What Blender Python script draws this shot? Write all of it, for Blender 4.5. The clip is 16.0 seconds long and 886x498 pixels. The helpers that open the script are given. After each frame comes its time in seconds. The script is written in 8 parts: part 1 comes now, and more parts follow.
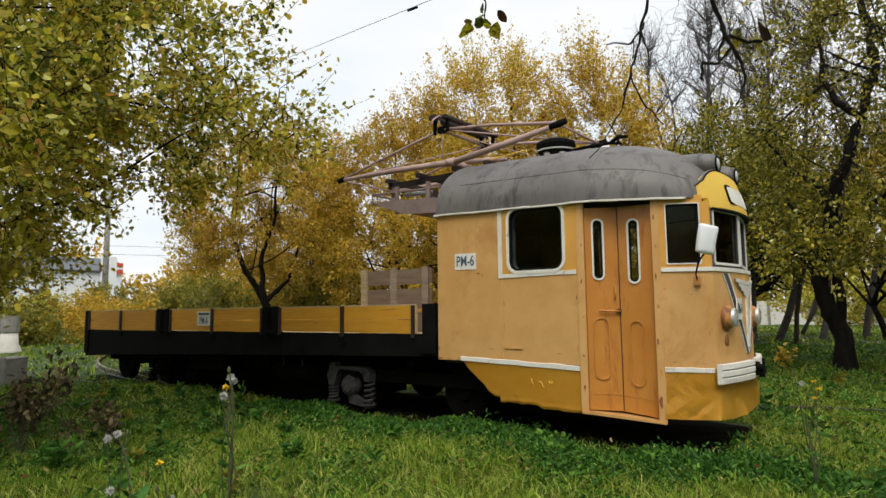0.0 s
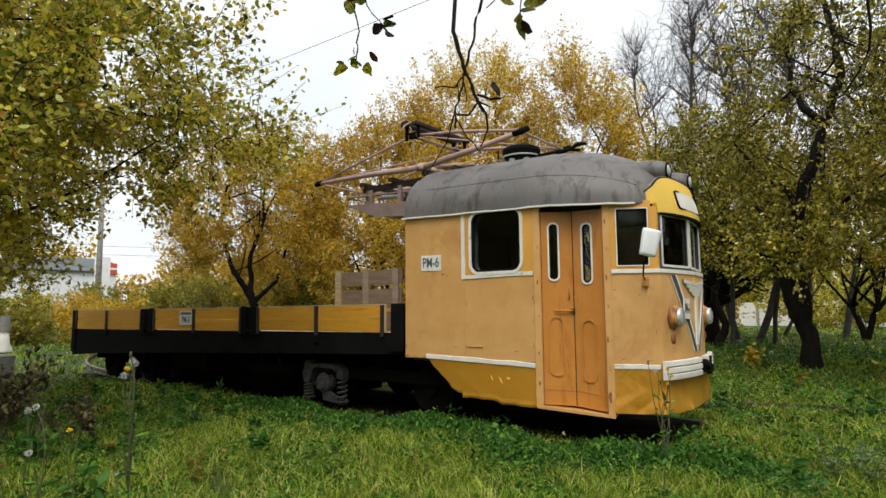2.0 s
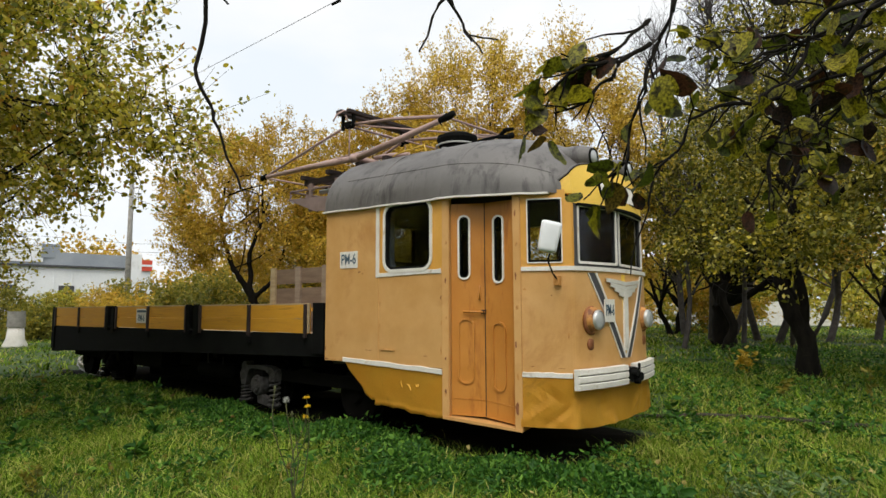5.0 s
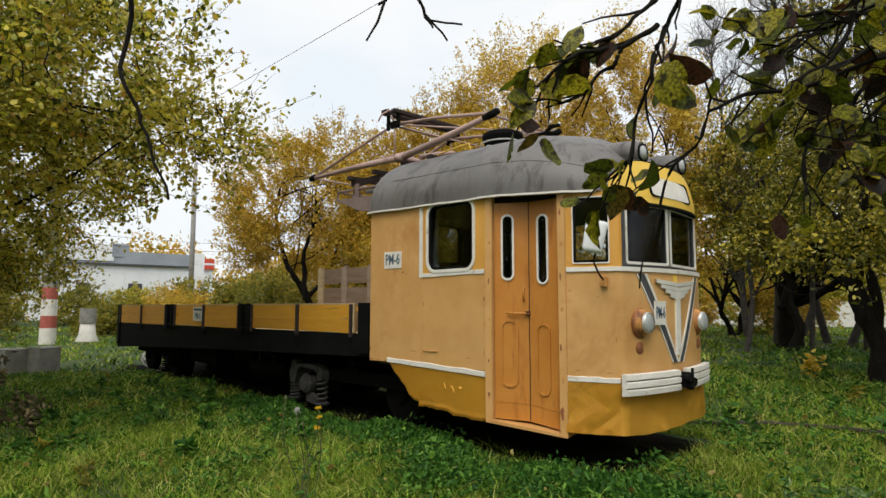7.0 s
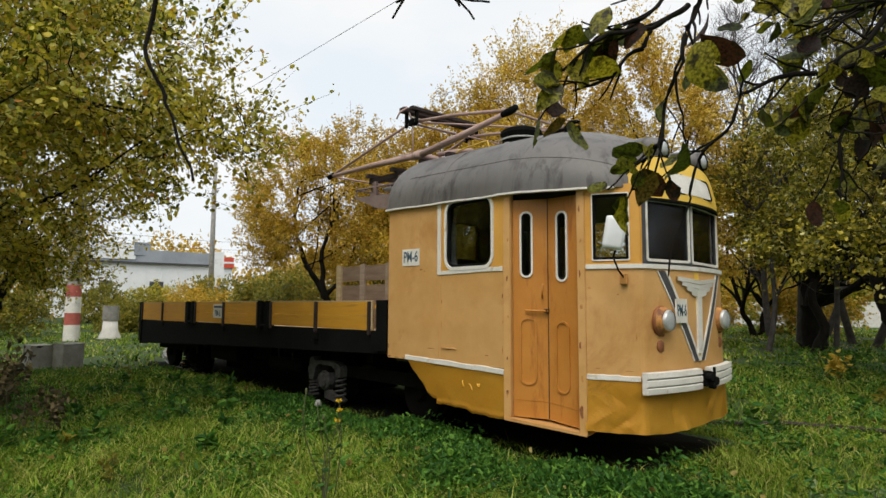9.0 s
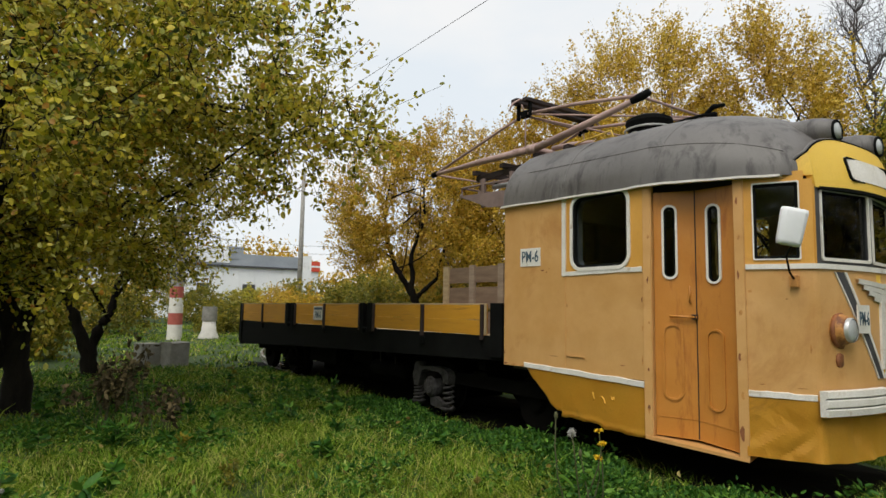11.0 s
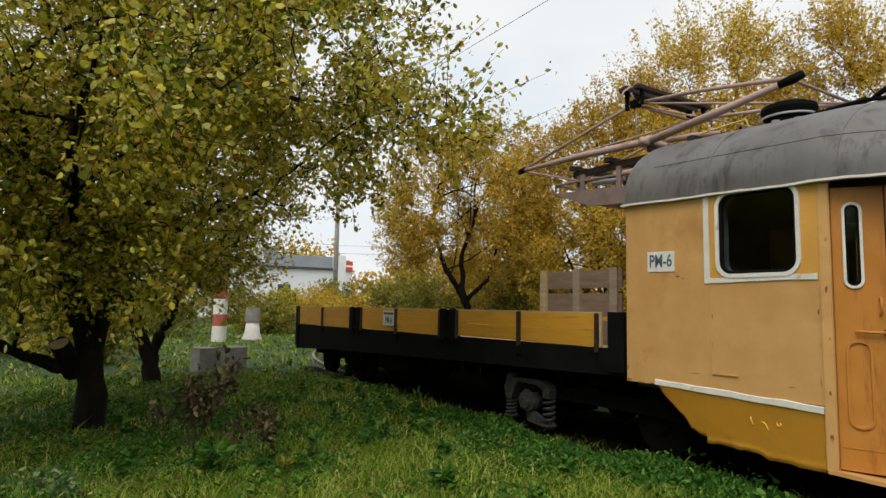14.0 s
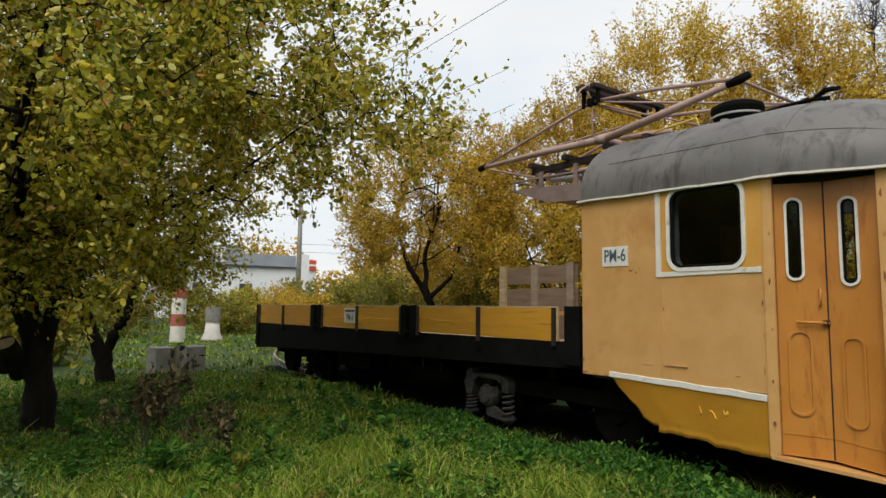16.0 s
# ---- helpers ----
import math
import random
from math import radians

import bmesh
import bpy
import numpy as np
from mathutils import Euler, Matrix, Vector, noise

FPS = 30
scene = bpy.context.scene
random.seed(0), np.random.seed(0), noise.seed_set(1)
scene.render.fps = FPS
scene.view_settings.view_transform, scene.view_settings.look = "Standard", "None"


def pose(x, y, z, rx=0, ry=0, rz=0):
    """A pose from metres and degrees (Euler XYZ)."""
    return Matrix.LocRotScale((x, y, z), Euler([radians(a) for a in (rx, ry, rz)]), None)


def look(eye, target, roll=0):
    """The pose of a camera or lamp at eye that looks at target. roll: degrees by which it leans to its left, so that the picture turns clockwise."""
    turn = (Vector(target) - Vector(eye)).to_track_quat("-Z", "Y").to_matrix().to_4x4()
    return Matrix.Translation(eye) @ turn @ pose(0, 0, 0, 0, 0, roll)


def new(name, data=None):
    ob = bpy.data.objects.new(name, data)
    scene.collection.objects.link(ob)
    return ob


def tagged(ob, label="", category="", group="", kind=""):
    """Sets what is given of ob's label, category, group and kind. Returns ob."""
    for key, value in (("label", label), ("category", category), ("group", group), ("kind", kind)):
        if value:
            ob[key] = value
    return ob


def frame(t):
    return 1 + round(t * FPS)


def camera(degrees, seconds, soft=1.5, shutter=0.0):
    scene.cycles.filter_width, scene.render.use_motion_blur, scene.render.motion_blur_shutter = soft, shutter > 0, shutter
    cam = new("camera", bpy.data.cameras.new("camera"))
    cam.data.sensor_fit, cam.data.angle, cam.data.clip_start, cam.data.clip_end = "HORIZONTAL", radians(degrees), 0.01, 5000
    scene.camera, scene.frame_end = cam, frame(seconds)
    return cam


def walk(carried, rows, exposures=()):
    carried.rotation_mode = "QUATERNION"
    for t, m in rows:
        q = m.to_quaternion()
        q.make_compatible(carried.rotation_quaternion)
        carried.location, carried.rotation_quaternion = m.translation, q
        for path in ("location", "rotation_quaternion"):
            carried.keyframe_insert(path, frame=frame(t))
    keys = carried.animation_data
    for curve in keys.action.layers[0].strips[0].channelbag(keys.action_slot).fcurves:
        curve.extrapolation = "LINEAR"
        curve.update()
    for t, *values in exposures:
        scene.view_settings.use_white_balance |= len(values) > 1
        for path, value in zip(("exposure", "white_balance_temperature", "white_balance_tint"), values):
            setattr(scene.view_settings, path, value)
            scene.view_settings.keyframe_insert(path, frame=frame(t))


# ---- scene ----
cam = camera(71.5, 16.0)
PATH = [
    (0, (4.737, -5.913, 1.419), (3.583, -4.441, 1.609), -0.6),
    (0.5, (4.76, -5.915, 1.418), (3.614, -4.438, 1.606), -0.6),
    (1, (4.817, -5.871, 1.396), (3.672, -4.392, 1.584), -0.6),
    (1.5, (4.99, -5.957, 1.405), (3.847, -4.476, 1.592), -0.5),
    (2, (5.226, -5.919, 1.397), (4.079, -4.442, 1.59), -0.5),
    (2.5, (5.538, -5.761, 1.384), (4.385, -4.289, 1.577), -0.5),
    (3, (5.694, -5.545, 1.381), (4.533, -4.079, 1.57), -0.4),
    (3.5, (5.832, -5.209, 1.398), (4.655, -3.754, 1.587), -0.4),
    (3.7, (5.903, -5.091, 1.402), (4.72, -3.642, 1.59), -0.5),
    (5.8, (6.003, -4.396, 1.439), (4.695, -3.059, 1.623), 0.1),
    (6, (6.007, -4.376, 1.436), (4.681, -3.055, 1.62), 0.1),
    (6.5, (6.003, -4.415, 1.453), (4.654, -3.118, 1.634), 0.1),
    (7, (6.005, -4.417, 1.459), (4.64, -3.137, 1.638), 0.1),
    (7.5, (6.007, -4.391, 1.457), (4.628, -3.126, 1.637), 0.1),
    (8, (6.014, -4.383, 1.46), (4.623, -3.131, 1.637), 0.2),
    (10.3, (5.681, -4.461, 1.415), (4.246, -3.262, 1.602), 0.6),
    (10.5, (5.574, -4.45, 1.418), (4.114, -3.281, 1.602), 0.7),
    (11, (5.334, -4.468, 1.415), (3.789, -3.414, 1.604), 1.1),
    (11.5, (5.094, -4.6, 1.433), (3.515, -3.599, 1.625), 1.4),
    (12, (4.88, -4.645, 1.431), (3.286, -3.665, 1.618), 1.4),
    (12.5, (4.633, -4.65, 1.465), (3.035, -3.678, 1.648), 1.4),
    (13, (4.438, -4.75, 1.483), (2.84, -3.776, 1.667), 1.4),
    (13.5, (4.339, -4.849, 1.512), (2.747, -3.866, 1.694), 1.3),
    (14, (4.302, -4.874, 1.508), (2.716, -3.882, 1.692), 1.2),
    (14.5, (4.306, -4.845, 1.491), (2.725, -3.845, 1.675), 1.1),
    (15, (4.333, -4.826, 1.489), (2.758, -3.818, 1.674), 1.1),
    (15.5, (4.349, -4.803, 1.48), (2.786, -3.775, 1.665), 1.0),
    (16, (4.357, -4.831, 1.47), (2.829, -3.75, 1.653), 0.8),
]
walk(cam, [(t, look(eye, target, roll)) for t, eye, target, roll in PATH],
     [(0.0, 0.12), (1.5, 0.15), (2.5, 0.22), (3.7, 0.2), (5.8, 0.1), (8.2, 0.08), (10.3, 0.0), (12.5, -0.02), (16.0, 0.0)])

from mathutils.geometry import tessellate_polygon

# ---- light ----
SUN_AZ, SUN_EL = radians(-56), radians(57)
world = bpy.data.worlds.new("overcast_sky")
scene.world = world
world.use_nodes = True
wn, wl = world.node_tree.nodes, world.node_tree.links
bgnode = wn["Background"]
sky = wn.new("ShaderNodeTexSky")
sky.sky_type, sky.sun_disc = "NISHITA", False
sky.sun_elevation, sky.sun_rotation = SUN_EL, radians(90) - SUN_AZ
sky.dust_density, sky.air_density = 4.0, 1.0
dim = wn.new("ShaderNodeMix")
dim.data_type, dim.blend_type = "RGBA", "MULTIPLY"
dim.inputs["Factor"].default_value = 1.0
dim.inputs["B"].default_value = (0.09, 0.09, 0.09, 1)
wl.new(sky.outputs["Color"], dim.inputs["A"])
wcoord = wn.new("ShaderNodeTexCoord")
wmap = wn.new("ShaderNodeMapping")
wmap.inputs["Scale"].default_value = (1.0, 1.0, 2.6)
wl.new(wcoord.outputs["Generated"], wmap.inputs["Vector"])
cloud = wn.new("ShaderNodeTexNoise")
cloud.inputs["Scale"].default_value, cloud.inputs["Detail"].default_value = 2.3, 6.0
wl.new(wmap.outputs["Vector"], cloud.inputs["Vector"])
cramp = wn.new("ShaderNodeValToRGB")
cramp.color_ramp.elements[0].position, cramp.color_ramp.elements[0].color = 0.38, (0.85, 0.91, 0.955, 1)
cramp.color_ramp.elements[1].position, cramp.color_ramp.elements[1].color = 0.60, (0.985, 0.985, 0.975, 1)
wl.new(cloud.outputs["Fac"], cramp.inputs["Fac"])
deck = wn.new("ShaderNodeMix")
deck.data_type = "RGBA"
deck.inputs["Factor"].default_value = 0.85
wl.new(dim.outputs["Result"], deck.inputs["A"])
wl.new(cramp.outputs["Color"], deck.inputs["B"])
wl.new(deck.outputs["Result"], bgnode.inputs["Color"])
bgnode.inputs["Strength"].default_value = 1.07

sun = new("sun", bpy.data.lights.new("sun", "SUN"))
sun.data.energy, sun.data.angle, sun.data.color = 2.25, radians(40), (1.0, 0.95, 0.87)
sun.matrix_world = look((12 * math.cos(SUN_AZ), 12 * math.sin(SUN_AZ), 12 * math.tan(SUN_EL)), (0, 0, 0))


# ---- materials ----
def ramp_node(nt, stops):
    r = nt.nodes.new("ShaderNodeValToRGB")
    el = r.color_ramp.elements
    while len(el) < len(stops):
        el.new(0.5)
    for e, (p, c) in zip(el, stops):
        e.position, e.color = p, (*c, 1)
    return r


def mixer(nt, mode, fac, a, b):
    m = nt.nodes.new("ShaderNodeMix")
    m.data_type, m.blend_type = "RGBA", mode
    for sock, v in (("Factor", fac), ("A", a), ("B", b)):
        if isinstance(v, bpy.types.NodeSocket):
            nt.links.new(v, m.inputs[sock])
        elif sock == "Factor":
            m.inputs[sock].default_value = v
        else:
            m.inputs[sock].default_value = (*v, 1)
    return m.outputs["Result"]


def noise_node(nt, scale, detail=5.0, rough=0.55, stretch=None, distort=0.0):
    n = nt.nodes.new("ShaderNodeTexNoise")
    n.inputs["Scale"].default_value, n.inputs["Detail"].default_value = scale, detail
    n.inputs["Roughness"].default_value, n.inputs["Distortion"].default_value = rough, distort
    tc = nt.nodes.new("ShaderNodeTexCoord")
    if stretch:
        mp = nt.nodes.new("ShaderNodeMapping")
        mp.inputs["Scale"].default_value = stretch
        nt.links.new(tc.outputs["Object"], mp.inputs["Vector"])
        nt.links.new(mp.outputs["Vector"], n.inputs["Vector"])
    else:
        nt.links.new(tc.outputs["Object"], n.inputs["Vector"])
    return n.outputs["Fac"]


def surface(name, stops, rough=0.7, metal=0.0, scale=3.0, stretch=None, grain=90.0, grain_mix=0.25, bump=0.15, stain=None,
            stain_scale=1.3, stain_lo=0.55, stain_stretch=None, rough_var=0.15, wave=0.0, coat=0.0, random_tint=0.0, spec=0.4):
    """A worn surface: a broad colour change, a fine grain, stains of their own colour, uneven gloss and relief."""
    m = bpy.data.materials.new(name)
    m.use_nodes = True
    nt = m.node_tree
    b = nt.nodes["Principled BSDF"]
    broad = noise_node(nt, scale, 6, 0.6, stretch)
    ramp = ramp_node(nt, stops)
    nt.links.new(broad, ramp.inputs["Fac"])
    fine = noise_node(nt, grain, 3, 0.6, stretch)
    fr = ramp_node(nt, [(0.3, (0.55, 0.55, 0.55)), (0.7, (1.25, 1.25, 1.25))])
    nt.links.new(fine, fr.inputs["Fac"])
    col = mixer(nt, "MULTIPLY", grain_mix, ramp.outputs["Color"], fr.outputs["Color"])
    if stain:
        sn = noise_node(nt, stain_scale, 8, 0.7, stain_stretch, 0.4)
        sr = ramp_node(nt, [(stain_lo, (0, 0, 0)), (stain_lo + 0.16, (1, 1, 1))])
        nt.links.new(sn, sr.inputs["Fac"])
        col = mixer(nt, "MIX", sr.outputs["Color"], col, stain)
    if random_tint:
        oi = nt.nodes.new("ShaderNodeObjectInfo")
        rr = ramp_node(nt, [(0, (1 - random_tint,) * 3), (1, (1 + random_tint,) * 3)])
        nt.links.new(oi.outputs["Random"], rr.inputs["Fac"])
        col = mixer(nt, "MULTIPLY", 1.0, col, rr.outputs["Color"])
    nt.links.new(col, b.inputs["Base Color"])
    b.inputs["Metallic"].default_value = metal
    b.inputs["Coat Weight"].default_value = coat
    b.inputs["Specular IOR Level"].default_value = spec
    mr = nt.nodes.new("ShaderNodeMapRange")
    mr.inputs["To Min"].default_value, mr.inputs["To Max"].default_value = max(0.02, rough - rough_var), min(1, rough + rough_var)
    nt.links.new(broad, mr.inputs["Value"])
    nt.links.new(mr.outputs["Result"], b.inputs["Roughness"])
    bp = nt.nodes.new("ShaderNodeBump")
    bp.inputs["Strength"].default_value, bp.inputs["Distance"].default_value = bump, 0.004
    nt.links.new(fine, bp.inputs["Height"])
    if wave:
        big = noise_node(nt, 2.2, 2, 0.5)
        bp2 = nt.nodes.new("ShaderNodeBump")
        bp2.inputs["Strength"].default_value, bp2.inputs["Distance"].default_value = wave, 0.05
        nt.links.new(big, bp2.inputs["Height"])
        nt.links.new(bp2.outputs["Normal"], bp.inputs["Normal"])
    nt.links.new(bp.outputs["Normal"], b.inputs["Normal"])
    return m


def leafy(name, stops, clump=None, rough=0.42, through_light=0.45, clump_scale=0.5, spec=0.25, mottle=0.5, lo=0.4, speck=0.6, speck_scale=70):
    """Leaves or blades: each its own tone, clumps of another tone, some light passing through."""
    m = bpy.data.materials.new(name)
    m.use_nodes = True
    nt = m.node_tree
    b = nt.nodes["Principled BSDF"]
    geo = nt.nodes.new("ShaderNodeNewGeometry")
    ramp = ramp_node(nt, stops)
    nt.links.new(geo.outputs["Random Per Island"], ramp.inputs["Fac"])
    col = ramp.outputs["Color"]
    if clump:
        cn = noise_node(nt, clump_scale, 3, 0.5)
        cr = ramp_node(nt, [(lo, (0, 0, 0)), (lo + 0.22 if lo < 0.5 else lo + 0.08, (1, 1, 1))])
        nt.links.new(cn, cr.inputs["Fac"])
        half = nt.nodes.new("ShaderNodeMath")
        half.operation = "MULTIPLY"
        half.inputs[1].default_value = mottle
        nt.links.new(cr.outputs["Color"], half.inputs[0])
        col = mixer(nt, "MIX", half.outputs["Value"], col, clump)
    fine = noise_node(nt, speck_scale, 2)
    low = 1 - speck * 0.5
    fr = ramp_node(nt, [(0.34, (low, low, low)), (0.66, (1.15, 1.15, 1.15))])
    nt.links.new(fine, fr.inputs["Fac"])
    col = mixer(nt, "MULTIPLY", min(1.0, speck), col, fr.outputs["Color"])
    nt.links.new(col, b.inputs["Base Color"])
    b.inputs["Roughness"].default_value = rough
    b.inputs["Specular IOR Level"].default_value = spec
    tr = nt.nodes.new("ShaderNodeBsdfTranslucent")
    nt.links.new(col, tr.inputs["Color"])
    mx = nt.nodes.new("ShaderNodeMixShader")
    mx.inputs["Fac"].default_value = through_light
    nt.links.new(b.outputs["BSDF"], mx.inputs[1])
    nt.links.new(tr.outputs["BSDF"], mx.inputs[2])
    nt.links.new(mx.outputs["Shader"], nt.nodes["Material Output"].inputs["Surface"])
    return m


def glassy(name, tint=(0.80, 0.84, 0.82), rough=0.03):
    m = bpy.data.materials.new(name)
    m.use_nodes = True
    nt = m.node_tree
    gl = nt.nodes.new("ShaderNodeBsdfGlossy")
    gl.inputs["Roughness"].default_value = rough
    tp = nt.nodes.new("ShaderNodeBsdfTransparent")
    dirt = noise_node(nt, 3.0, 6, 0.65)
    dr = ramp_node(nt, [(0.35, tint), (0.8, tuple(0.7 * c for c in tint))])
    nt.links.new(dirt, dr.inputs["Fac"])
    nt.links.new(dr.outputs["Color"], tp.inputs["Color"])
    fres = nt.nodes.new("ShaderNodeFresnel")
    fres.inputs["IOR"].default_value = 1.36
    mx = nt.nodes.new("ShaderNodeMixShader")
    nt.links.new(fres.outputs["Fac"], mx.inputs["Fac"])
    nt.links.new(tp.outputs["BSDF"], mx.inputs[1])
    nt.links.new(gl.outputs["BSDF"], mx.inputs[2])
    nt.links.new(mx.outputs["Shader"], nt.nodes["Material Output"].inputs["Surface"])
    return m


ORANGE = surface("faded_orange_paint", [(0.3, (0.54, 0.29, 0.092)), (0.7, (0.64, 0.37, 0.14))], 0.45, scale=2.6, grain=140, grain_mix=0.10,
                 bump=0.07, stain=(0.45, 0.215, 0.065), stain_scale=1.2, stain_lo=0.55, stain_stretch=(1.3, 1.3, 1.0), wave=0.4)
DOOR_PAINT = surface("door_orange_paint", [(0.3, (0.46, 0.18, 0.03)), (0.7, (0.55, 0.235, 0.045))], 0.33, scale=2.2, grain=120, grain_mix=0.15,
                     bump=0.15, stain=(0.30, 0.095, 0.02), stain_scale=1.8, stain_lo=0.53, stain_stretch=(3.5, 3.5, 0.7), wave=0.35)
YELLOW = surface("ochre_yellow_paint", [(0.3, (0.71, 0.365, 0.034)), (0.7, (0.80, 0.44, 0.05))], 0.42, scale=2.0, grain=110, grain_mix=0.12,
                 bump=0.15, stain=(0.46, 0.23, 0.03), stain_scale=1.6, stain_lo=0.58, wave=0.3)
BRIGHT_YELLOW = surface("lemon_yellow_paint", [(0.3, (0.74, 0.47, 0.06)), (0.7, (0.82, 0.55, 0.09))], 0.45, scale=2.0, grain=110, grain_mix=0.12,
                        bump=0.1, stain=(0.6, 0.36, 0.06), stain_lo=0.6, wave=0.15)
WHITE_PAINT = surface("old_white_paint", [(0.3, (0.68, 0.65, 0.58)), (0.7, (0.80, 0.78, 0.73))], 0.5, scale=6, grain=90, grain_mix=0.35, bump=0.4,
                      stain=(0.40, 0.31, 0.19), stain_scale=8, stain_lo=0.58)
ROOF_GREY = surface("sooty_grey_roof", [(0.3, (0.094, 0.087, 0.082)), (0.7, (0.160, 0.151, 0.144))], 0.48, scale=1.3, grain=150, grain_mix=0.3, bump=0.2,
                    stain=(0.045, 0.041, 0.039), stain_scale=2.2, stain_lo=0.50, stain_stretch=(2.6, 2.6, 0.6), wave=0.45)
WARM_OCHRE = surface("warm_ochre_paint", [(0.3, (0.60, 0.30, 0.05)), (0.7, (0.69, 0.365, 0.075))], 0.48, scale=2.4, grain=120, grain_mix=0.18, bump=0.2, stain=(0.44, 0.20, 0.05), stain_scale=1.8, stain_lo=0.56, wave=0.3)
BLACK_IRON = surface("black_painted_iron", [(0.3, (0.004, 0.004, 0.004)), (0.7, (0.010, 0.011, 0.010))], 0.8, spec=0.06, scale=3, grain=120, bump=0.3)
# Near-black for the greasy underside; also carries the painted shade below it.
UNDER_IRON = surface("greasy_shade_black", [(0.3, (0.0035, 0.0035, 0.003)), (0.7, (0.009, 0.008, 0.007))], 0.9, spec=0.04, scale=4, grain=60, bump=0.5)
GREY_CAST = surface("dusty_cast_iron", [(0.3, (0.020, 0.019, 0.018)), (0.7, (0.10, 0.095, 0.09))], 0.85, scale=6, grain=70, bump=0.6, stain=(0.015, 0.014, 0.013),
                    stain_scale=6, stain_lo=0.47)
PINK_PRIMER = surface("faded_red_primer", [(0.3, (0.33, 0.215, 0.185)), (0.7, (0.47, 0.33, 0.29))], 0.6, scale=4, grain=100, bump=0.3, stain=(0.12, 0.06, 0.045),
                      stain_scale=5, stain_lo=0.58)
DARK_RED = surface("dark_red_oxide", [(0.3, (0.018, 0.011, 0.010)), (0.7, (0.042, 0.026, 0.023))], 0.7, scale=4, grain=90, bump=0.4)
BROWN_STEEL = surface("brown_weathered_steel", [(0.3, (0.17, 0.12, 0.105)), (0.7, (0.27, 0.20, 0.18))], 0.7, scale=4, grain=90, bump=0.3)
PLANK = surface("ochre_painted_plank", [(0.3, (0.55, 0.255, 0.020)), (0.7, (0.68, 0.35, 0.032))], 0.6, scale=3, stretch=(0.6, 6, 9), grain=60, grain_mix=0.35,
                bump=0.35, stain=(0.2, 0.09, 0.02), stain_scale=2.2, stain_lo=0.6, stain_stretch=(0.5, 5, 9), random_tint=0.1)
RAW_WOOD = surface("bare_pale_wood", [(0.3, (0.36, 0.26, 0.14)), (0.7, (0.52, 0.40, 0.24))], 0.75, scale=3, stretch=(0.6, 6, 9), grain=60, grain_mix=0.4, bump=0.4)
BROWN_WOOD = surface("pinkish_brown_wood", [(0.3, (0.16, 0.105, 0.070)), (0.7, (0.25, 0.175, 0.120))], 0.75, scale=3, stretch=(1, 4, 8), grain=60, grain_mix=0.35, bump=0.35)
GREY_WOOD = surface("greyed_pinkish_wood", [(0.3, (0.24, 0.175, 0.125)), (0.7, (0.35, 0.27, 0.20))], 0.8, scale=3, stretch=(1, 4, 8), grain=60, grain_mix=0.35, bump=0.35)
CHROME = surface("dull_lamp_ring", [(0.3, (0.45, 0.45, 0.44)), (0.7, (0.62, 0.62, 0.60))], 0.35, metal=0.4, scale=8, grain=90, bump=0.1)
LENS = surface("milky_headlight_glass", [(0.3, (0.34, 0.37, 0.38)), (0.7, (0.56, 0.58, 0.58))], 0.12, scale=9, grain=60, bump=0.3, coat=0.6)
LAMP_ORANGE = surface("rust_streaked_orange_paint", [(0.3, (0.50, 0.23, 0.06)), (0.7, (0.60, 0.29, 0.08))], 0.6, scale=6, grain=80, bump=0.3, stain=(0.16, 0.06, 0.025), stain_scale=6, stain_lo=0.45)
RUST = surface("rust_brown_paint", [(0.3, (0.17, 0.06, 0.025)), (0.7, (0.34, 0.13, 0.045))], 0.7, scale=8, grain=70, bump=0.3, stain=(0.2, 0.07, 0.03), stain_scale=9)
STRIPE_GREY = surface("dark_grey_stripe_paint", [(0.3, (0.045, 0.045, 0.05)), (0.7, (0.075, 0.075, 0.08))], 0.5, scale=6, grain=90, bump=0.1)
BLUE_INK = surface("blue_grey_lettering", [(0.3, (0.05, 0.09, 0.12)), (0.7, (0.08, 0.13, 0.17))], 0.6, scale=30, grain=90, bump=0.0)
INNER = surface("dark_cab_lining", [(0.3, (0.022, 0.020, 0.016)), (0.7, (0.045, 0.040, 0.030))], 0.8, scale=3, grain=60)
REVEAL = surface("dusty_blue_grey_reveal", [(0.3, (0.10, 0.12, 0.14)), (0.7, (0.19, 0.21, 0.23))], 0.7, scale=8, grain=90, grain_mix=0.4, bump=0.2)
GLASS = glassy("dusty_window_glass")
BARK = surface("dark_apple_bark", [(0.3, (0.006, 0.005, 0.004)), (0.7, (0.019, 0.016, 0.012))], 0.95, scale=7, stretch=(1.6, 1.6, 0.5), grain=45, grain_mix=0.5, bump=0.9, spec=0.15,
               stain=(0.03, 0.03, 0.017), stain_scale=3, stain_lo=0.64)
GREY_BARK = surface("grey_twig_bark", [(0.3, (0.035, 0.030, 0.027)), (0.7, (0.09, 0.08, 0.075))], 0.9, scale=7, grain=45, bump=0.6)
GOLD_LEAF = leafy("golden_autumn_leaves", [(0.0, (0.24, 0.20, 0.018)), (0.25, (0.42, 0.30, 0.030)), (0.55, (0.64, 0.42, 0.042)), (0.85, (0.80, 0.56, 0.085)), (1.0, (0.44, 0.19, 0.025))],
                  (0.52, 0.34, 0.028), through_light=0.40, clump_scale=0.45)
AMBER_LEAF = leafy("amber_autumn_leaves", [(0.0, (0.32, 0.21, 0.016)), (0.3, (0.58, 0.37, 0.036)), (0.7, (0.78, 0.54, 0.07)), (1.0, (0.88, 0.70, 0.17))],
                   (0.66, 0.50, 0.05), through_light=0.42, clump_scale=0.5)
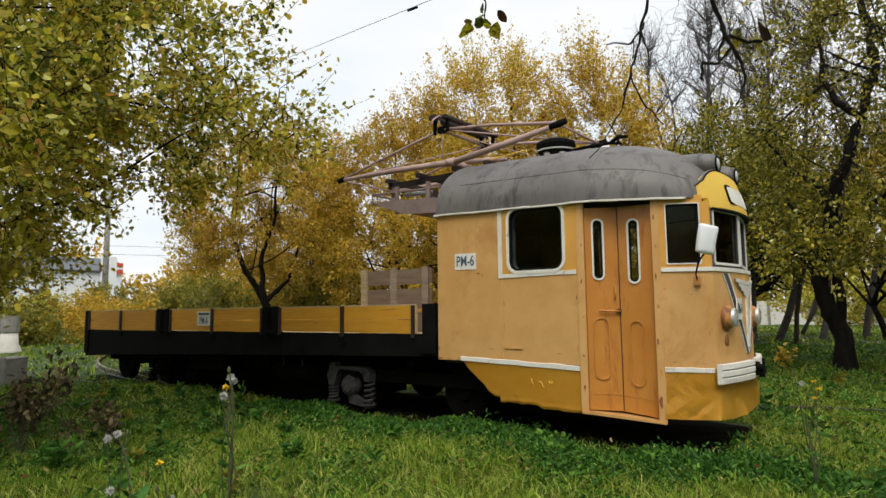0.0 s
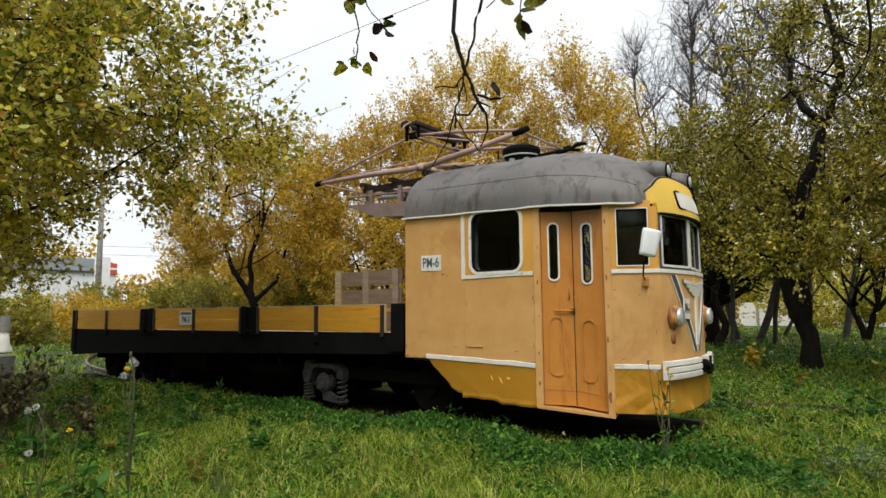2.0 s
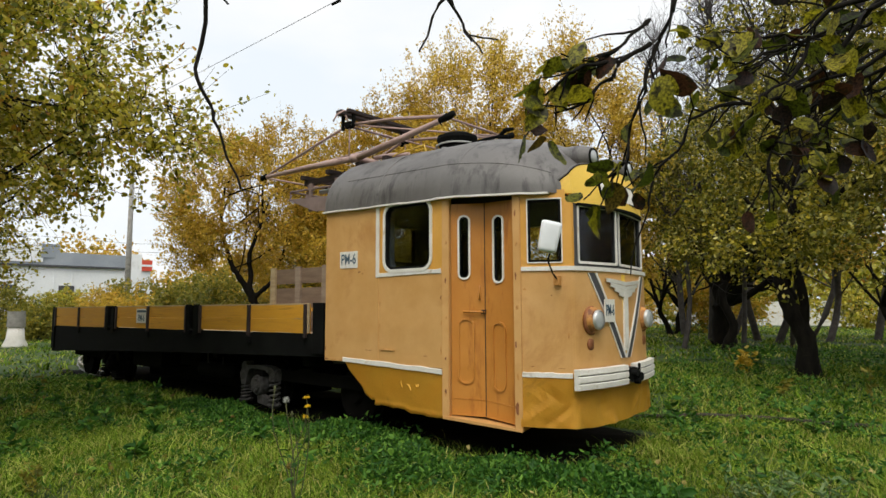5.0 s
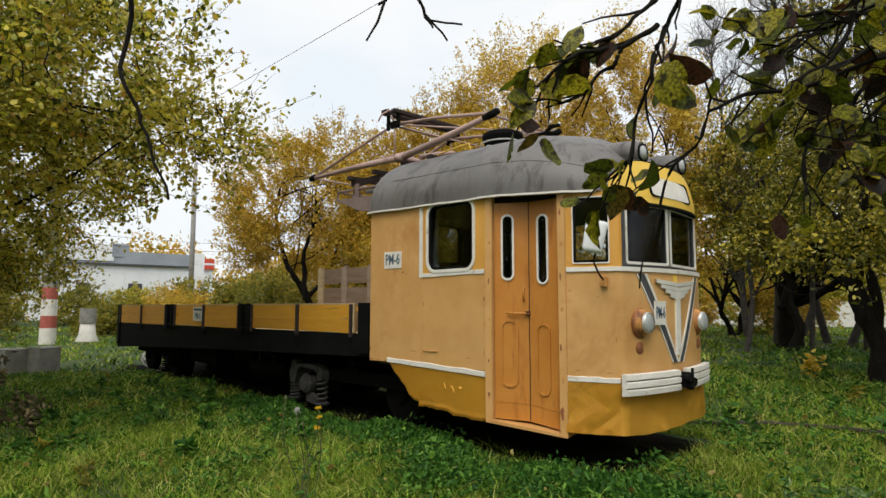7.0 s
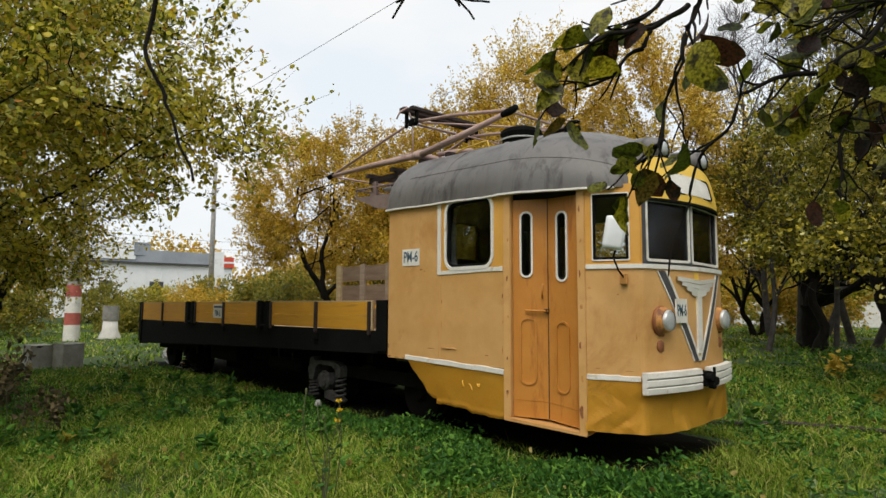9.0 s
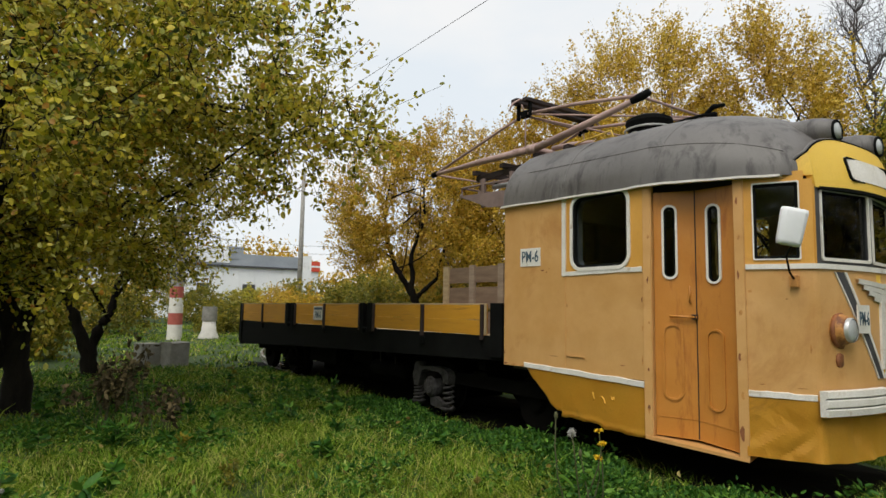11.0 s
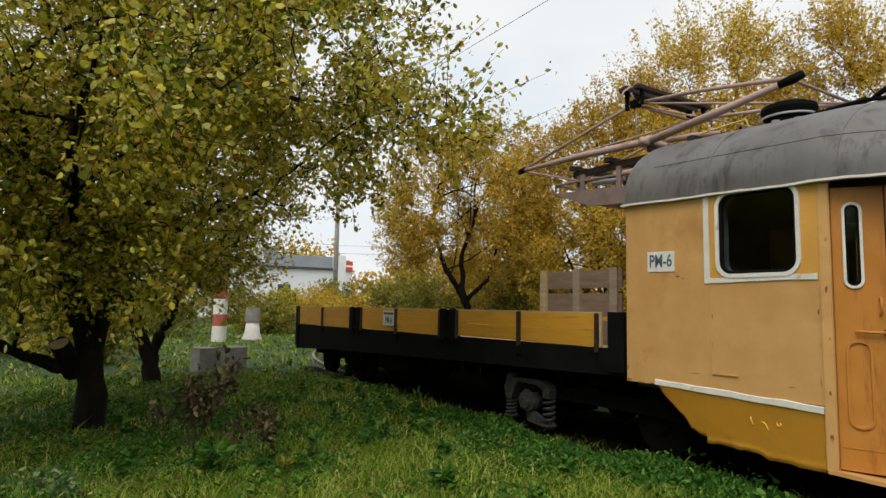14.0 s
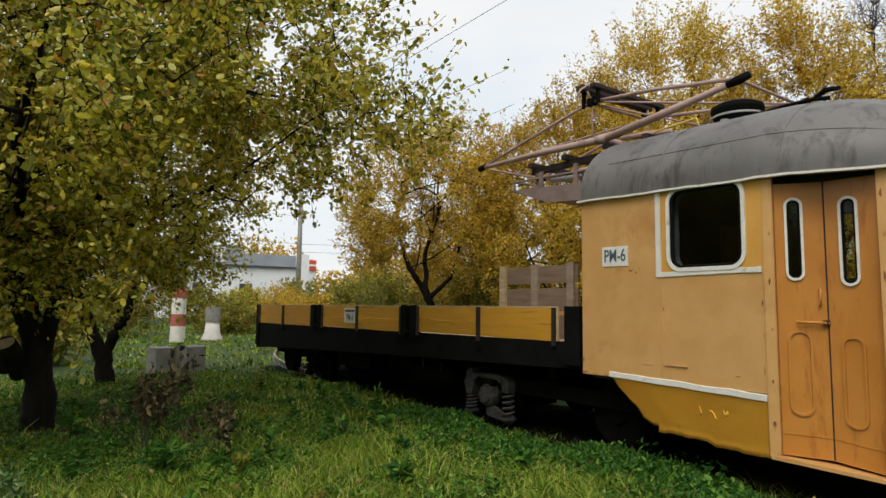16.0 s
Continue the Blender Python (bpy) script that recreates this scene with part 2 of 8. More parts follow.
OLIVE_LEAF = leafy("olive_apple_leaves", [(0.0, (0.03, 0.05, 0.006)), (0.25, (0.16, 0.19, 0.018)), (0.50, (0.45, 0.45, 0.04)), (0.70, (0.78, 0.62, 0.06)), (0.80, (0.66, 0.68, 0.22)), (0.90, (0.68, 0.58, 0.12)), (1.0, (0.46, 0.17, 0.025))],
                   (0.48, 0.38, 0.03), through_light=0.48, clump_scale=0.6)
GREEN_LEAF = leafy("dull_green_leaves", [(0.0, (0.12, 0.17, 0.016)), (0.5, (0.32, 0.34, 0.03)), (0.85, (0.54, 0.48, 0.04)), (1.0, (0.68, 0.54, 0.06))],
                   (0.20, 0.18, 0.022), through_light=0.36, clump_scale=0.5)
DULL_LEAF = leafy("dull_olive_leaves", [(0.0, (0.04, 0.05, 0.008)), (0.35, (0.17, 0.165, 0.016)), (0.65, (0.34, 0.29, 0.024)), (0.88, (0.60, 0.46, 0.04)), (1.0, (0.62, 0.58, 0.22))],
                  (0.12, 0.13, 0.016), through_light=0.32, clump_scale=0.7)
NEAR_LEAF = leafy("yellow_green_near_leaves", [(0.0, (0.04, 0.06, 0.006)), (0.35, (0.14, 0.16, 0.011)), (0.74, (0.44, 0.39, 0.022)), (0.82, (0.08, 0.03, 0.012)), (1.0, (0.02, 0.011, 0.009))],
                  (0.016, 0.014, 0.005), 0.5, 0.5, 55.0, 0.3, 0.85, 0.53, 1.5, 240)
GRASS = leafy("meadow_grass", [(0.0, (0.007, 0.024, 0.003)), (0.28, (0.048, 0.125, 0.008)), (0.56, (0.18, 0.32, 0.022)), (0.78, (0.40, 0.53, 0.07)), (0.92, (0.66, 0.62, 0.20)), (1.0, (0.46, 0.34, 0.14))],
              (0.17, 0.21, 0.02), 0.8, 0.28, 1.5, 0.06)
LAWN_WEED = leafy("bright_lawn_weed_leaves", [(0.0, (0.02, 0.075, 0.008)), (0.5, (0.085, 0.20, 0.02)), (0.85, (0.20, 0.34, 0.05)), (1.0, (0.42, 0.47, 0.14))], (0.04, 0.11, 0.010), 0.55, 0.25, 2.6, 0.08)
WEED = leafy("dark_ground_weed_leaves", [(0.0, (0.015, 0.06, 0.008)), (0.6, (0.045, 0.135, 0.016)), (1.0, (0.14, 0.28, 0.035))], None, 0.5, 0.25, 0.5, 0.18)
DRY_LEAF = leafy("dry_brown_leaves", [(0.0, (0.03, 0.025, 0.012)), (0.6, (0.105, 0.083, 0.038)), (1.0, (0.25, 0.19, 0.09))], None, 0.8, 0.15)
FALLEN = leafy("fallen_leaves", [(0.0, (0.09, 0.055, 0.02)), (0.5, (0.25, 0.18, 0.04)), (1.0, (0.46, 0.38, 0.14))], None, 0.7, 0.2)
SHRUB_LEAF = leafy("yellow_green_shrub_leaves", [(0.0, (0.10, 0.13, 0.02)), (0.5, (0.26, 0.24, 0.03)), (1.0, (0.50, 0.38, 0.05))], (0.16, 0.17, 0.03), clump_scale=0.7)
SOIL = surface("mown_grass_soil", [(0.3, (0.016, 0.036, 0.005)), (0.5, (0.028, 0.06, 0.007)), (0.7, (0.05, 0.075, 0.011))], 0.95, scale=0.9, grain=25, grain_mix=0.6, bump=1.0,
               stain=(0.06, 0.045, 0.025), stain_scale=0.5, stain_lo=0.62)
CONCRETE = surface("weathered_concrete", [(0.3, (0.22, 0.21, 0.19)), (0.7, (0.36, 0.35, 0.32))], 0.9, scale=5, grain=70, bump=0.5, stain=(0.10, 0.10, 0.08), stain_scale=4, stain_lo=0.56)
LIMEWASH = surface("chalky_white_limewash", [(0.3, (0.62, 0.60, 0.54)), (0.7, (0.78, 0.76, 0.70))], 0.9, scale=5, grain=60, bump=0.3, stain=(0.35, 0.3, 0.22), stain_scale=5, stain_lo=0.6)
RED_BAND = surface("faded_red_band_paint", [(0.3, (0.34, 0.08, 0.06)), (0.7, (0.45, 0.12, 0.09))], 0.8, scale=6, grain=60)
PANEL_WHITE = surface("white_cladding", [(0.3, (0.76, 0.78, 0.80)), (0.7, (0.86, 0.87, 0.88))], 0.6, scale=0.4, grain=8, grain_mix=0.1, stain=(0.5, 0.5, 0.48), stain_scale=0.6, stain_lo=0.62)
PANEL_GREY = surface("grey_sheet_roof", [(0.3, (0.24, 0.27, 0.31)), (0.7, (0.34, 0.37, 0.41))], 0.6, scale=0.5, grain=8, grain_mix=0.1)
SIGN_RED = surface("red_fascia", [(0.3, (0.55, 0.06, 0.03)), (0.7, (0.66, 0.09, 0.05))], 0.5, scale=0.6, grain=8, grain_mix=0.1)
RAIL_STEEL = surface("worn_rail_steel", [(0.3, (0.12, 0.11, 0.10)), (0.7, (0.24, 0.225, 0.21))], 0.28, metal=0.55, scale=6, grain=60, bump=0.2, stain=(0.12, 0.07, 0.04), stain_scale=4)
PETAL = surface("yellow_petals", [(0.3, (0.80, 0.52, 0.01)), (0.7, (0.88, 0.64, 0.03))], 0.7, scale=40, grain=200)
FLUFF = surface("white_seed_fluff", [(0.3, (0.50, 0.49, 0.45)), (0.7, (0.64, 0.63, 0.60))], 0.95, scale=40, grain=200)
STEM = surface("weed_stem", [(0.3, (0.05, 0.06, 0.025)), (0.7, (0.10, 0.10, 0.04))], 0.8, scale=20, grain=90)


# ---- builders ----
def put_mesh(name, bm, material, smooth=False):
    me = bpy.data.meshes.new(name)
    bm.to_mesh(me)
    bm.free()
    me.materials.append(material)
    if smooth:
        me.polygons.foreach_set("use_smooth", [True] * len(me.polygons))
    return me


def thing(name, at, label, category, group="", kind=""):
    """An empty at the thing's base, which its parts hang from."""
    e = new(name)
    e.location = at
    e.empty_display_size = 0.1
    return tagged(e, label, category, group, kind)


def part(name, bm, material, parent, label="", smooth=False, kind=""):
    """One mesh under a thing or a part; its vertices are in world metres."""
    ob = new(name, put_mesh(name, bm, material, smooth) if isinstance(bm, bmesh.types.BMesh) else bm)
    ob.parent = parent
    if parent.type == "EMPTY":
        ob.matrix_parent_inverse = Matrix.Translation(parent.location).inverted()
    return tagged(ob, label, kind=kind)


def np_mesh(name, verts, faces_flat, sizes, material, smooth=False):
    me = bpy.data.meshes.new(name)
    me.vertices.add(len(verts))
    me.vertices.foreach_set("co", np.asarray(verts, np.float32).ravel())
    me.loops.add(len(faces_flat))
    me.loops.foreach_set("vertex_index", np.asarray(faces_flat, np.int32))
    starts = np.concatenate(([0], np.cumsum(sizes)[:-1])).astype(np.int32)
    me.polygons.add(len(sizes))
    me.polygons.foreach_set("loop_start", starts)
    me.polygons.foreach_set("loop_total", np.asarray(sizes, np.int32))
    if smooth:
        me.polygons.foreach_set("use_smooth", [True] * len(sizes))
    me.update(calc_edges=True)
    me.materials.append(material)
    return me


def box(bm, lo, hi, bevel=0.0):
    c = [(a + b) / 2 for a, b in zip(lo, hi)]
    s = [b - a for a, b in zip(lo, hi)]
    r = bmesh.ops.create_cube(bm, size=1.0, matrix=Matrix.Translation(c) @ Matrix.Diagonal((*s, 1)))
    if bevel:
        es = list({e for v in r["verts"] for e in v.link_edges})
        bmesh.ops.bevel(bm, geom=es, offset=bevel, segments=2, affect="EDGES", profile=0.7)
    return bm


def boxed(lo, hi, bevel=0.0):
    return box(bmesh.new(), lo, hi, bevel)


def tube(bm, pts, radii, sides=8, cap=True):
    """A round bar through points; radii one number or one a point."""
    pts = [Vector(p) for p in pts]
    if not hasattr(radii, "__len__"):
        radii = [radii] * len(pts)
    rings, prev = [], None
    for i, p in enumerate(pts):
        d = (pts[min(i + 1, len(pts) - 1)] - pts[max(i - 1, 0)]).normalized()
        ref = prev if prev else (Vector((0, 0, 1)) if abs(d.z) < 0.9 else Vector((1, 0, 0)))
        a = d.cross(ref).cross(d).normalized()
        prev = a
        c = d.cross(a)
        rings.append([bm.verts.new(p + (a * math.cos(k * math.tau / sides) + c * math.sin(k * math.tau / sides)) * radii[i]) for k in range(sides)])
    for r0, r1 in zip(rings, rings[1:]):
        for k in range(sides):
            bm.faces.new((r0[k], r0[(k + 1) % sides], r1[(k + 1) % sides], r1[k]))
    if cap:
        bm.faces.new(list(reversed(rings[0])))
        bm.faces.new(rings[-1])
    return bm


def tubed(pts, radii, sides=8):
    return tube(bmesh.new(), pts, radii, sides)


def rounded(u0, v0, u1, v1, r, n=6):
    """A rectangle with round corners, as a loop of 2D points."""
    out = []
    for cu, cv, a0 in ((u1 - r, v0 + r, -90), (u1 - r, v1 - r, 0), (u0 + r, v1 - r, 90), (u0 + r, v0 + r, 180)):
        for k in range(n + 1):
            a = radians(a0 + 90 * k / n)
            out.append((cu + r * math.cos(a), cv + r * math.sin(a)))
    return out


def sheet(bm, outer, holes, place, thick):
    """A plate cut from 2D loops: place(u, v, w) gives the world point, w runs 0..thick inwards."""
    loops = [outer, *holes]
    tris = tessellate_polygon([[Vector((u, v, 0)) for u, v in lp] for lp in loops])
    flat = [p for lp in loops for p in lp]
    front = [bm.verts.new(place(u, v, 0.0)) for u, v in flat]
    back = [bm.verts.new(place(u, v, thick)) for u, v in flat]
    for t in tris:
        try:
            bm.faces.new([front[i] for i in t])
            bm.faces.new([back[i] for i in reversed(t)])
        except ValueError:
            pass
    k = 0
    for lp in loops:
        n = len(lp)
        for i in range(n):
            a, b = k + i, k + (i + 1) % n
            bm.faces.new((front[a], front[b], back[b], back[a]))
        k += n
    bmesh.ops.recalc_face_normals(bm, faces=bm.faces[:])
    return bm


def ring_loop(bm, outer, inner, place, lo, hi):
    """A frame between two loops of as many points, raised from lo to hi (negative is outwards)."""
    n = len(outer)
    o0, o1 = [bm.verts.new(place(u, v, lo)) for u, v in outer], [bm.verts.new(place(u, v, hi)) for u, v in outer]
    i0, i1 = [bm.verts.new(place(u, v, lo)) for u, v in inner], [bm.verts.new(place(u, v, hi)) for u, v in inner]
    for k in range(n):
        j = (k + 1) % n
        bm.faces.new((o1[k], o1[j], i1[j], i1[k]))
        bm.faces.new((o0[k], o0[j], o1[j], o1[k]))
        bm.faces.new((i0[k], i1[k], i1[j], i0[j]))
        bm.faces.new((o0[k], i0[k], i0[j], o0[j]))
    bmesh.ops.recalc_face_normals(bm, faces=bm.faces[:])
    return bm


def wall_frame(a, b):
    """A placer along the plan line a to b: u metres along, v height, w inwards (to the left of a to b)."""
    d = (Vector(b) - Vector(a)).normalized()
    nrm = Vector((-d.y, d.x))
    return lambda u, v, w: (a[0] + d.x * u + nrm.x * w, a[1] + d.y * u + nrm.y * w, v)


def lettering(name, text, size, m, parent, material, squeeze=1.0):
    cu = bpy.data.curves.new(name, "FONT")
    cu.body, cu.size, cu.align_x, cu.align_y, cu.extrude = text, size, "CENTER", "CENTER", 0.001
    cu.offset = 0.002
    cu.materials.append(material)
    ob = new(name, cu)
    ob.parent = parent
    if parent.type == "EMPTY":
        ob.matrix_parent_inverse = Matrix.Translation(parent.location).inverted()
    ob.matrix_basis = m @ Matrix.Diagonal((squeeze, 1, 1, 1))
    return ob


def leaf_cloud(centres, along, sizes, rng, fine=0, width=0.55, lift=0.0):
    """Verts, faces and face sizes for many leaves at centres, pointing along; lift: how far their upper faces turn to the sky."""
    n = len(centres)
    along = along / (np.linalg.norm(along, axis=1, keepdims=True) + 1e-9)
    rnd = rng.normal(size=(n, 3)) + np.array([0, 0, lift])
    side = np.cross(rnd, along)
    side /= np.linalg.norm(side, axis=1, keepdims=True) + 1e-9
    up = np.cross(side, along)
    s = sizes[:, None]
    w = width * (0.8 + 0.4 * rng.random((n, 1)))
    fold = (0.12 + 0.25 * rng.random((n, 1)))
    curl = (0.4 if fine == 1 else 0.25) * rng.normal(size=(n, 1))
    if fine == 2:
        a1 = centres + along * s * 0.3 + up * s * curl * 0.1
        a2 = centres + along * s * 0.7 + up * s * curl * 0.5
        verts = np.stack([centres, a1 + side * s * w * 0.46 + up * s * fold * 0.4, a2 + side * s * w * 0.42 + up * s * fold * 0.4, centres + along * s + up * s * curl,
                          a2 - side * s * w * 0.42 + up * s * fold * 0.4, a1 - side * s * w * 0.46 + up * s * fold * 0.4], 1).reshape(-1, 3)
        f = [[0, 1, 2, 3], [0, 3, 4, 5]]
        k = 6
    elif fine:
        prof = [(0.0, 0.0), (0.10, 0.25), (0.3, 0.45), (0.55, 0.5), (0.8, 0.36), (0.93, 0.19)]
        vs = [centres]
        for p, q in prof[1:]:
            mid = centres + along * s * p + up * s * curl * p * p
            ql, qr = q * (0.82 + 0.36 * rng.random((n, 1))), q * (0.82 + 0.36 * rng.random((n, 1)))
            ruffle = 0.10 * rng.normal(size=(n, 1))
            vs += [mid + side * s * w * ql + up * s * (fold * q + ruffle * q), mid, mid - side * s * w * qr + up * s * (fold * q - ruffle * q)]
        vs.append(centres + along * s * 1.02 + up * s * curl)
        verts = np.stack(vs, 1).reshape(-1, 3)
        f = [[0, 1, 2], [0, 2, 3]]
        for j in range(1, 13, 3):
            f += [[j, j + 3, j + 4, j + 1], [j + 1, j + 4, j + 5, j + 2]]
        f += [[13, 16, 14], [14, 16, 15]]
        k = 17
    else:
        mid = centres + along * s * 0.5 + up * s * curl * 0.25
        verts = np.stack([centres, mid + side * s * w * 0.5 + up * s * fold * 0.4, centres + along * s + up * s * curl, mid - side * s * w * 0.5 + up * s * fold * 0.4], 1).reshape(-1, 3)
        f = [[0, 1, 2], [0, 2, 3]]
        k = 4
    base = np.concatenate([np.array(x) for x in f])
    flat = (np.arange(n)[:, None] * k + base[None, :]).ravel()
    sizes_out = np.tile([len(x) for x in f], n)
    return verts, flat, sizes_out


class Twigs:
    """Collects round bars cheaply and makes one mesh of them."""

    def __init__(self):
        self.v, self.f, self.s, self.n = [], [], [], 0

    def bar(self, pts, radii, sides=5):
        pts = np.asarray(pts, float)
        d = np.gradient(pts, axis=0)
        d /= np.linalg.norm(d, axis=1, keepdims=True) + 1e-9
        ref = np.where(np.abs(d[:, 2:3]) < 0.9, np.array([[0, 0, 1.0]]), np.array([[1.0, 0, 0]]))
        a = np.cross(d, ref)
        a /= np.linalg.norm(a, axis=1, keepdims=True) + 1e-9
        c = np.cross(d, a)
        r = np.asarray(radii, float)[:, None]
        m = len(pts)
        for k in range(sides):
            w = k * math.tau / sides
            self.v.append(pts + r * (a * math.cos(w) + c * math.sin(w)))
        for k in range(sides):
            k2 = (k + 1) % sides
            i = np.arange(m - 1)
            q = np.stack([self.n + k * m + i, self.n + k2 * m + i, self.n + k2 * m + i + 1, self.n + k * m + i + 1], 1)
            self.f.append(q.ravel())
            self.s.append(np.full(m - 1, 4))
        self.n += sides * m

    def mesh(self, name, material):
        return np_mesh(name, np.concatenate(self.v), np.concatenate(self.f), np.concatenate(self.s), material, True)


def bend(a, b, n, rng, wob, droop=0.0):
    """A crooked line from a to b."""
    t = np.linspace(0, 1, n)[:, None]
    a, b = np.asarray(a, float), np.asarray(b, float)
    ln = np.linalg.norm(b - a)
    p = a + (b - a) * t
    k = rng.normal(size=(3, 3)) * wob * ln
    p += sum(k[i] * np.sin(np.pi * (i + 1) * t) / (i + 1) for i in range(3))
    p[:, 2] += droop * ln * (np.sin(np.pi * t[:, 0] * 0.5) - t[:, 0]) * 2.0
    return p


def tree(name, base, crown, radii, clusters, per, leaf, trunk_r, bark, foliage, label, seed, fork=1.2, lean=(0, 0), stems=1, limbs=12,
         fine=0, category="tree", group="", bottom=-0.75, twig=0.32, gaps=0.35, width=0.62, shell=0.5, extra=None, more=(), shoots=0.3, frame_lines=(), lift=0.55, pull=0.62):
    """A tapered trunk that forks into limbs and twigs, and a crown of single leaves in sprays on the twigs.
    crown: the crown's centre; radii: its half axes; bottom: how far down it reaches, as a part of its height; gaps: how much of it is open; more: further lobes;
    frame_lines: the old stems and main limbs, each as points with a first and a last radius, in place of the plain trunk."""
    rng = np.random.default_rng(seed)
    top = thing(name, base, label, category, group)
    base = np.array(base, float)
    lobes = np.array([[*crown, *radii]] + [[*c, *r] for c, r in more], float)
    share = lobes[:, 3] * lobes[:, 4] * lobes[:, 5]
    share = share / share.sum()
    tw = Twigs()
    forks = []
    for pts, r0, r1 in frame_lines:
        pts = np.array(pts, float)
        line = [pts[0]]
        for p, q in zip(pts, pts[1:]):
            line += list(bend(p, q, 6, rng, 0.035)[1:])
        line = np.array(line)
        m = len(line)
        rr = 0.74 * np.linspace(r0, r1, m) * (1 + 0.10 * np.sin(np.arange(m) * 1.9 + r0 * 40) + 0.07 * rng.normal(size=m))
        if r0 > 0.8 * trunk_r:
            rr[:3] *= (1.4, 1.2, 1.08)
        tw.bar(line, rr, 12)
        forks += [line[k] for k in range(int(m * 0.5), m, 3)] + [line[-1]]
    for s in range(0 if frame_lines else stems):
        ang = seed + s * math.tau / max(1, stems)
        off = np.array([math.cos(ang), math.sin(ang), 0]) * (0.45 if stems > 1 else 0)
        p1 = base + np.array([lean[0], lean[1], fork]) + off
        line = bend(base - [0, 0, 0.15], p1, 9, rng, 0.05)
        flare = np.linspace(1, 0.72, 9)
        flare[:3] *= (1.35, 1.15, 1.04)
        tw.bar(line, trunk_r * flare * (0.75 if stems > 1 else 1), 10)
        forks.append(p1)
    ph = rng.random((4, 3)) * math.tau
    fq = rng.normal(size=(4, 3)) * 1.9

    def lump(q):
        return 0.95 + 0.17 * np.sin(q @ (fq[0] * 1.3) + ph[0, 0]) + 0.16 * np.sin(q @ (fq[1] * 2.2) + ph[1, 0])

    nodes, nrad = [], []
    for i in range(limbs):
        f = forks[i % len(forks)]
        lobe = lobes[rng.choice(len(lobes), p=share)]
        crown, radii = lobe[:3], lobe[3:]
        while True:
            q = rng.normal(size=3)
            q /= np.linalg.norm(q)
            if q[2] > bottom * 0.6:
                break
        tip = crown + radii * q * (0.82 + 0.24 * rng.random())
        lr = (0.075 if frame_lines else trunk_r) * (0.30 + 0.22 * rng.random())
        line = bend(f - [0, 0, 0.15 * rng.random()], tip, 12, rng, 0.05, 0.10)
        rr = lr * np.linspace(1, 0.12, 12) ** 1.2
        tw.bar(line, rr, 6)
        nodes.append(line[2:])
        for j in range(5):
            k = 3 + int(rng.random() * 8)
            d = rng.normal(size=3) + q * 0.8
            e = line[k] + d / np.linalg.norm(d) * radii.mean() * (0.25 + 0.25 * rng.random())
            o = (e - crown) / radii
            if np.linalg.norm(o) > 1.08:
                e = crown + o / np.linalg.norm(o) * radii * 1.05
            sub = bend(line[k], e, 8, rng, 0.07, 0.08)
            tw.bar(sub, rr[k] * 0.6 * np.linspace(1, 0.15, 8), 4)
            nodes.append(sub[2:])
    nodes = np.concatenate(nodes)
    q = rng.normal(size=(clusters * 6, 3))
    q /= np.linalg.norm(q, axis=1, keepdims=True)
    q = q[q[:, 2] > bottom]
    r = (shell + (1 - shell) * rng.random(len(q)) ** 0.6) * lump(q)
    pick = lobes[rng.choice(len(lobes), len(q), p=share)]
    c = pick[:, :3] + pick[:, 3:] * q * r[:, None]
    hole = np.sin(c @ fq[2] + ph[2, 0]) + np.sin(c @ fq[3] + ph[3, 1]) + 0.8 * np.sin(c @ (fq[0] * 1.7) + ph[3, 2])
    keep = (hole > -2.8 + 3.2 * gaps) | (rng.random(len(q)) < 0.15)
    c, q = c[keep][:clusters], q[keep][:clusters]
    for k in range(0, len(c), 400):
        d2 = ((c[k:k + 400, None, :] - nodes[None, :, :]) ** 2).sum(2)
        at = nodes[np.argmin(d2, axis=1)]
        c[k:k + 400] = at + (c[k:k + 400] - at) * pull
    lc, la = [], []
    reach = np.min([((c - f) ** 2).sum(1) for f in forks], axis=0)
    order = np.argsort(reach)
    c, q = c[order], q[order]
    net = np.concatenate([nodes, np.empty((3 * len(c), 3))])
    used = len(nodes)
    for k in range(len(c)):
        st = net[np.argmin(((net[:used] - c[k]) ** 2).sum(1))]
        line = bend(st, c[k], 5, rng, 0.06, 0.05)
        net[used:used + 3] = line[2:]
        used += 3
        tw.bar(line, np.linspace(0.009, 0.004, 5), 3)
        d = rng.normal(size=3) * 0.7 + q[k] * 0.7 + np.array([0, 0, -0.12])
        d /= np.linalg.norm(d)
        ln = twig * (0.7 + 1.1 * rng.random())
        spread = 0.17
        if rng.random() < shoots:
            d = d * 0.45 + q[k] * 0.5 + np.array([0, 0, 0.75 * rng.random()])
            d /= np.linalg.norm(d)
            ln *= 1.8
            spread = 0.075
        e = c[k] + d * ln
        tw.bar(np.stack([c[k], (c[k] + e) / 2 + rng.normal(size=3) * 0.015, e]), [0.004, 0.003, 0.002], 3)
        m = max(3, int(per * (0.5 + rng.random())))
        u = rng.random((m, 1)) * 1.25 - 0.25
        lc.append(c[k] + d * ln * u + rng.normal(size=(m, 3)) * ln * spread)
        la.append(rng.normal(size=(m, 3)) * 0.9 + d * 0.5 + np.array([0, 0, -0.35]))
    if extra:
        extra(tw, lc, la, rng)
    part("trunk", tw.mesh("trunk", bark), None, top)
    if lc:
        cc, a = np.concatenate(lc), np.concatenate(la)
        sz = leaf * (0.6 + 0.8 * rng.random(len(cc)))
        part("crown", np_mesh("crown", *leaf_cloud(cc, a, sz, rng, fine, width, lift), foliage, fine == 1), None, top)
    return top


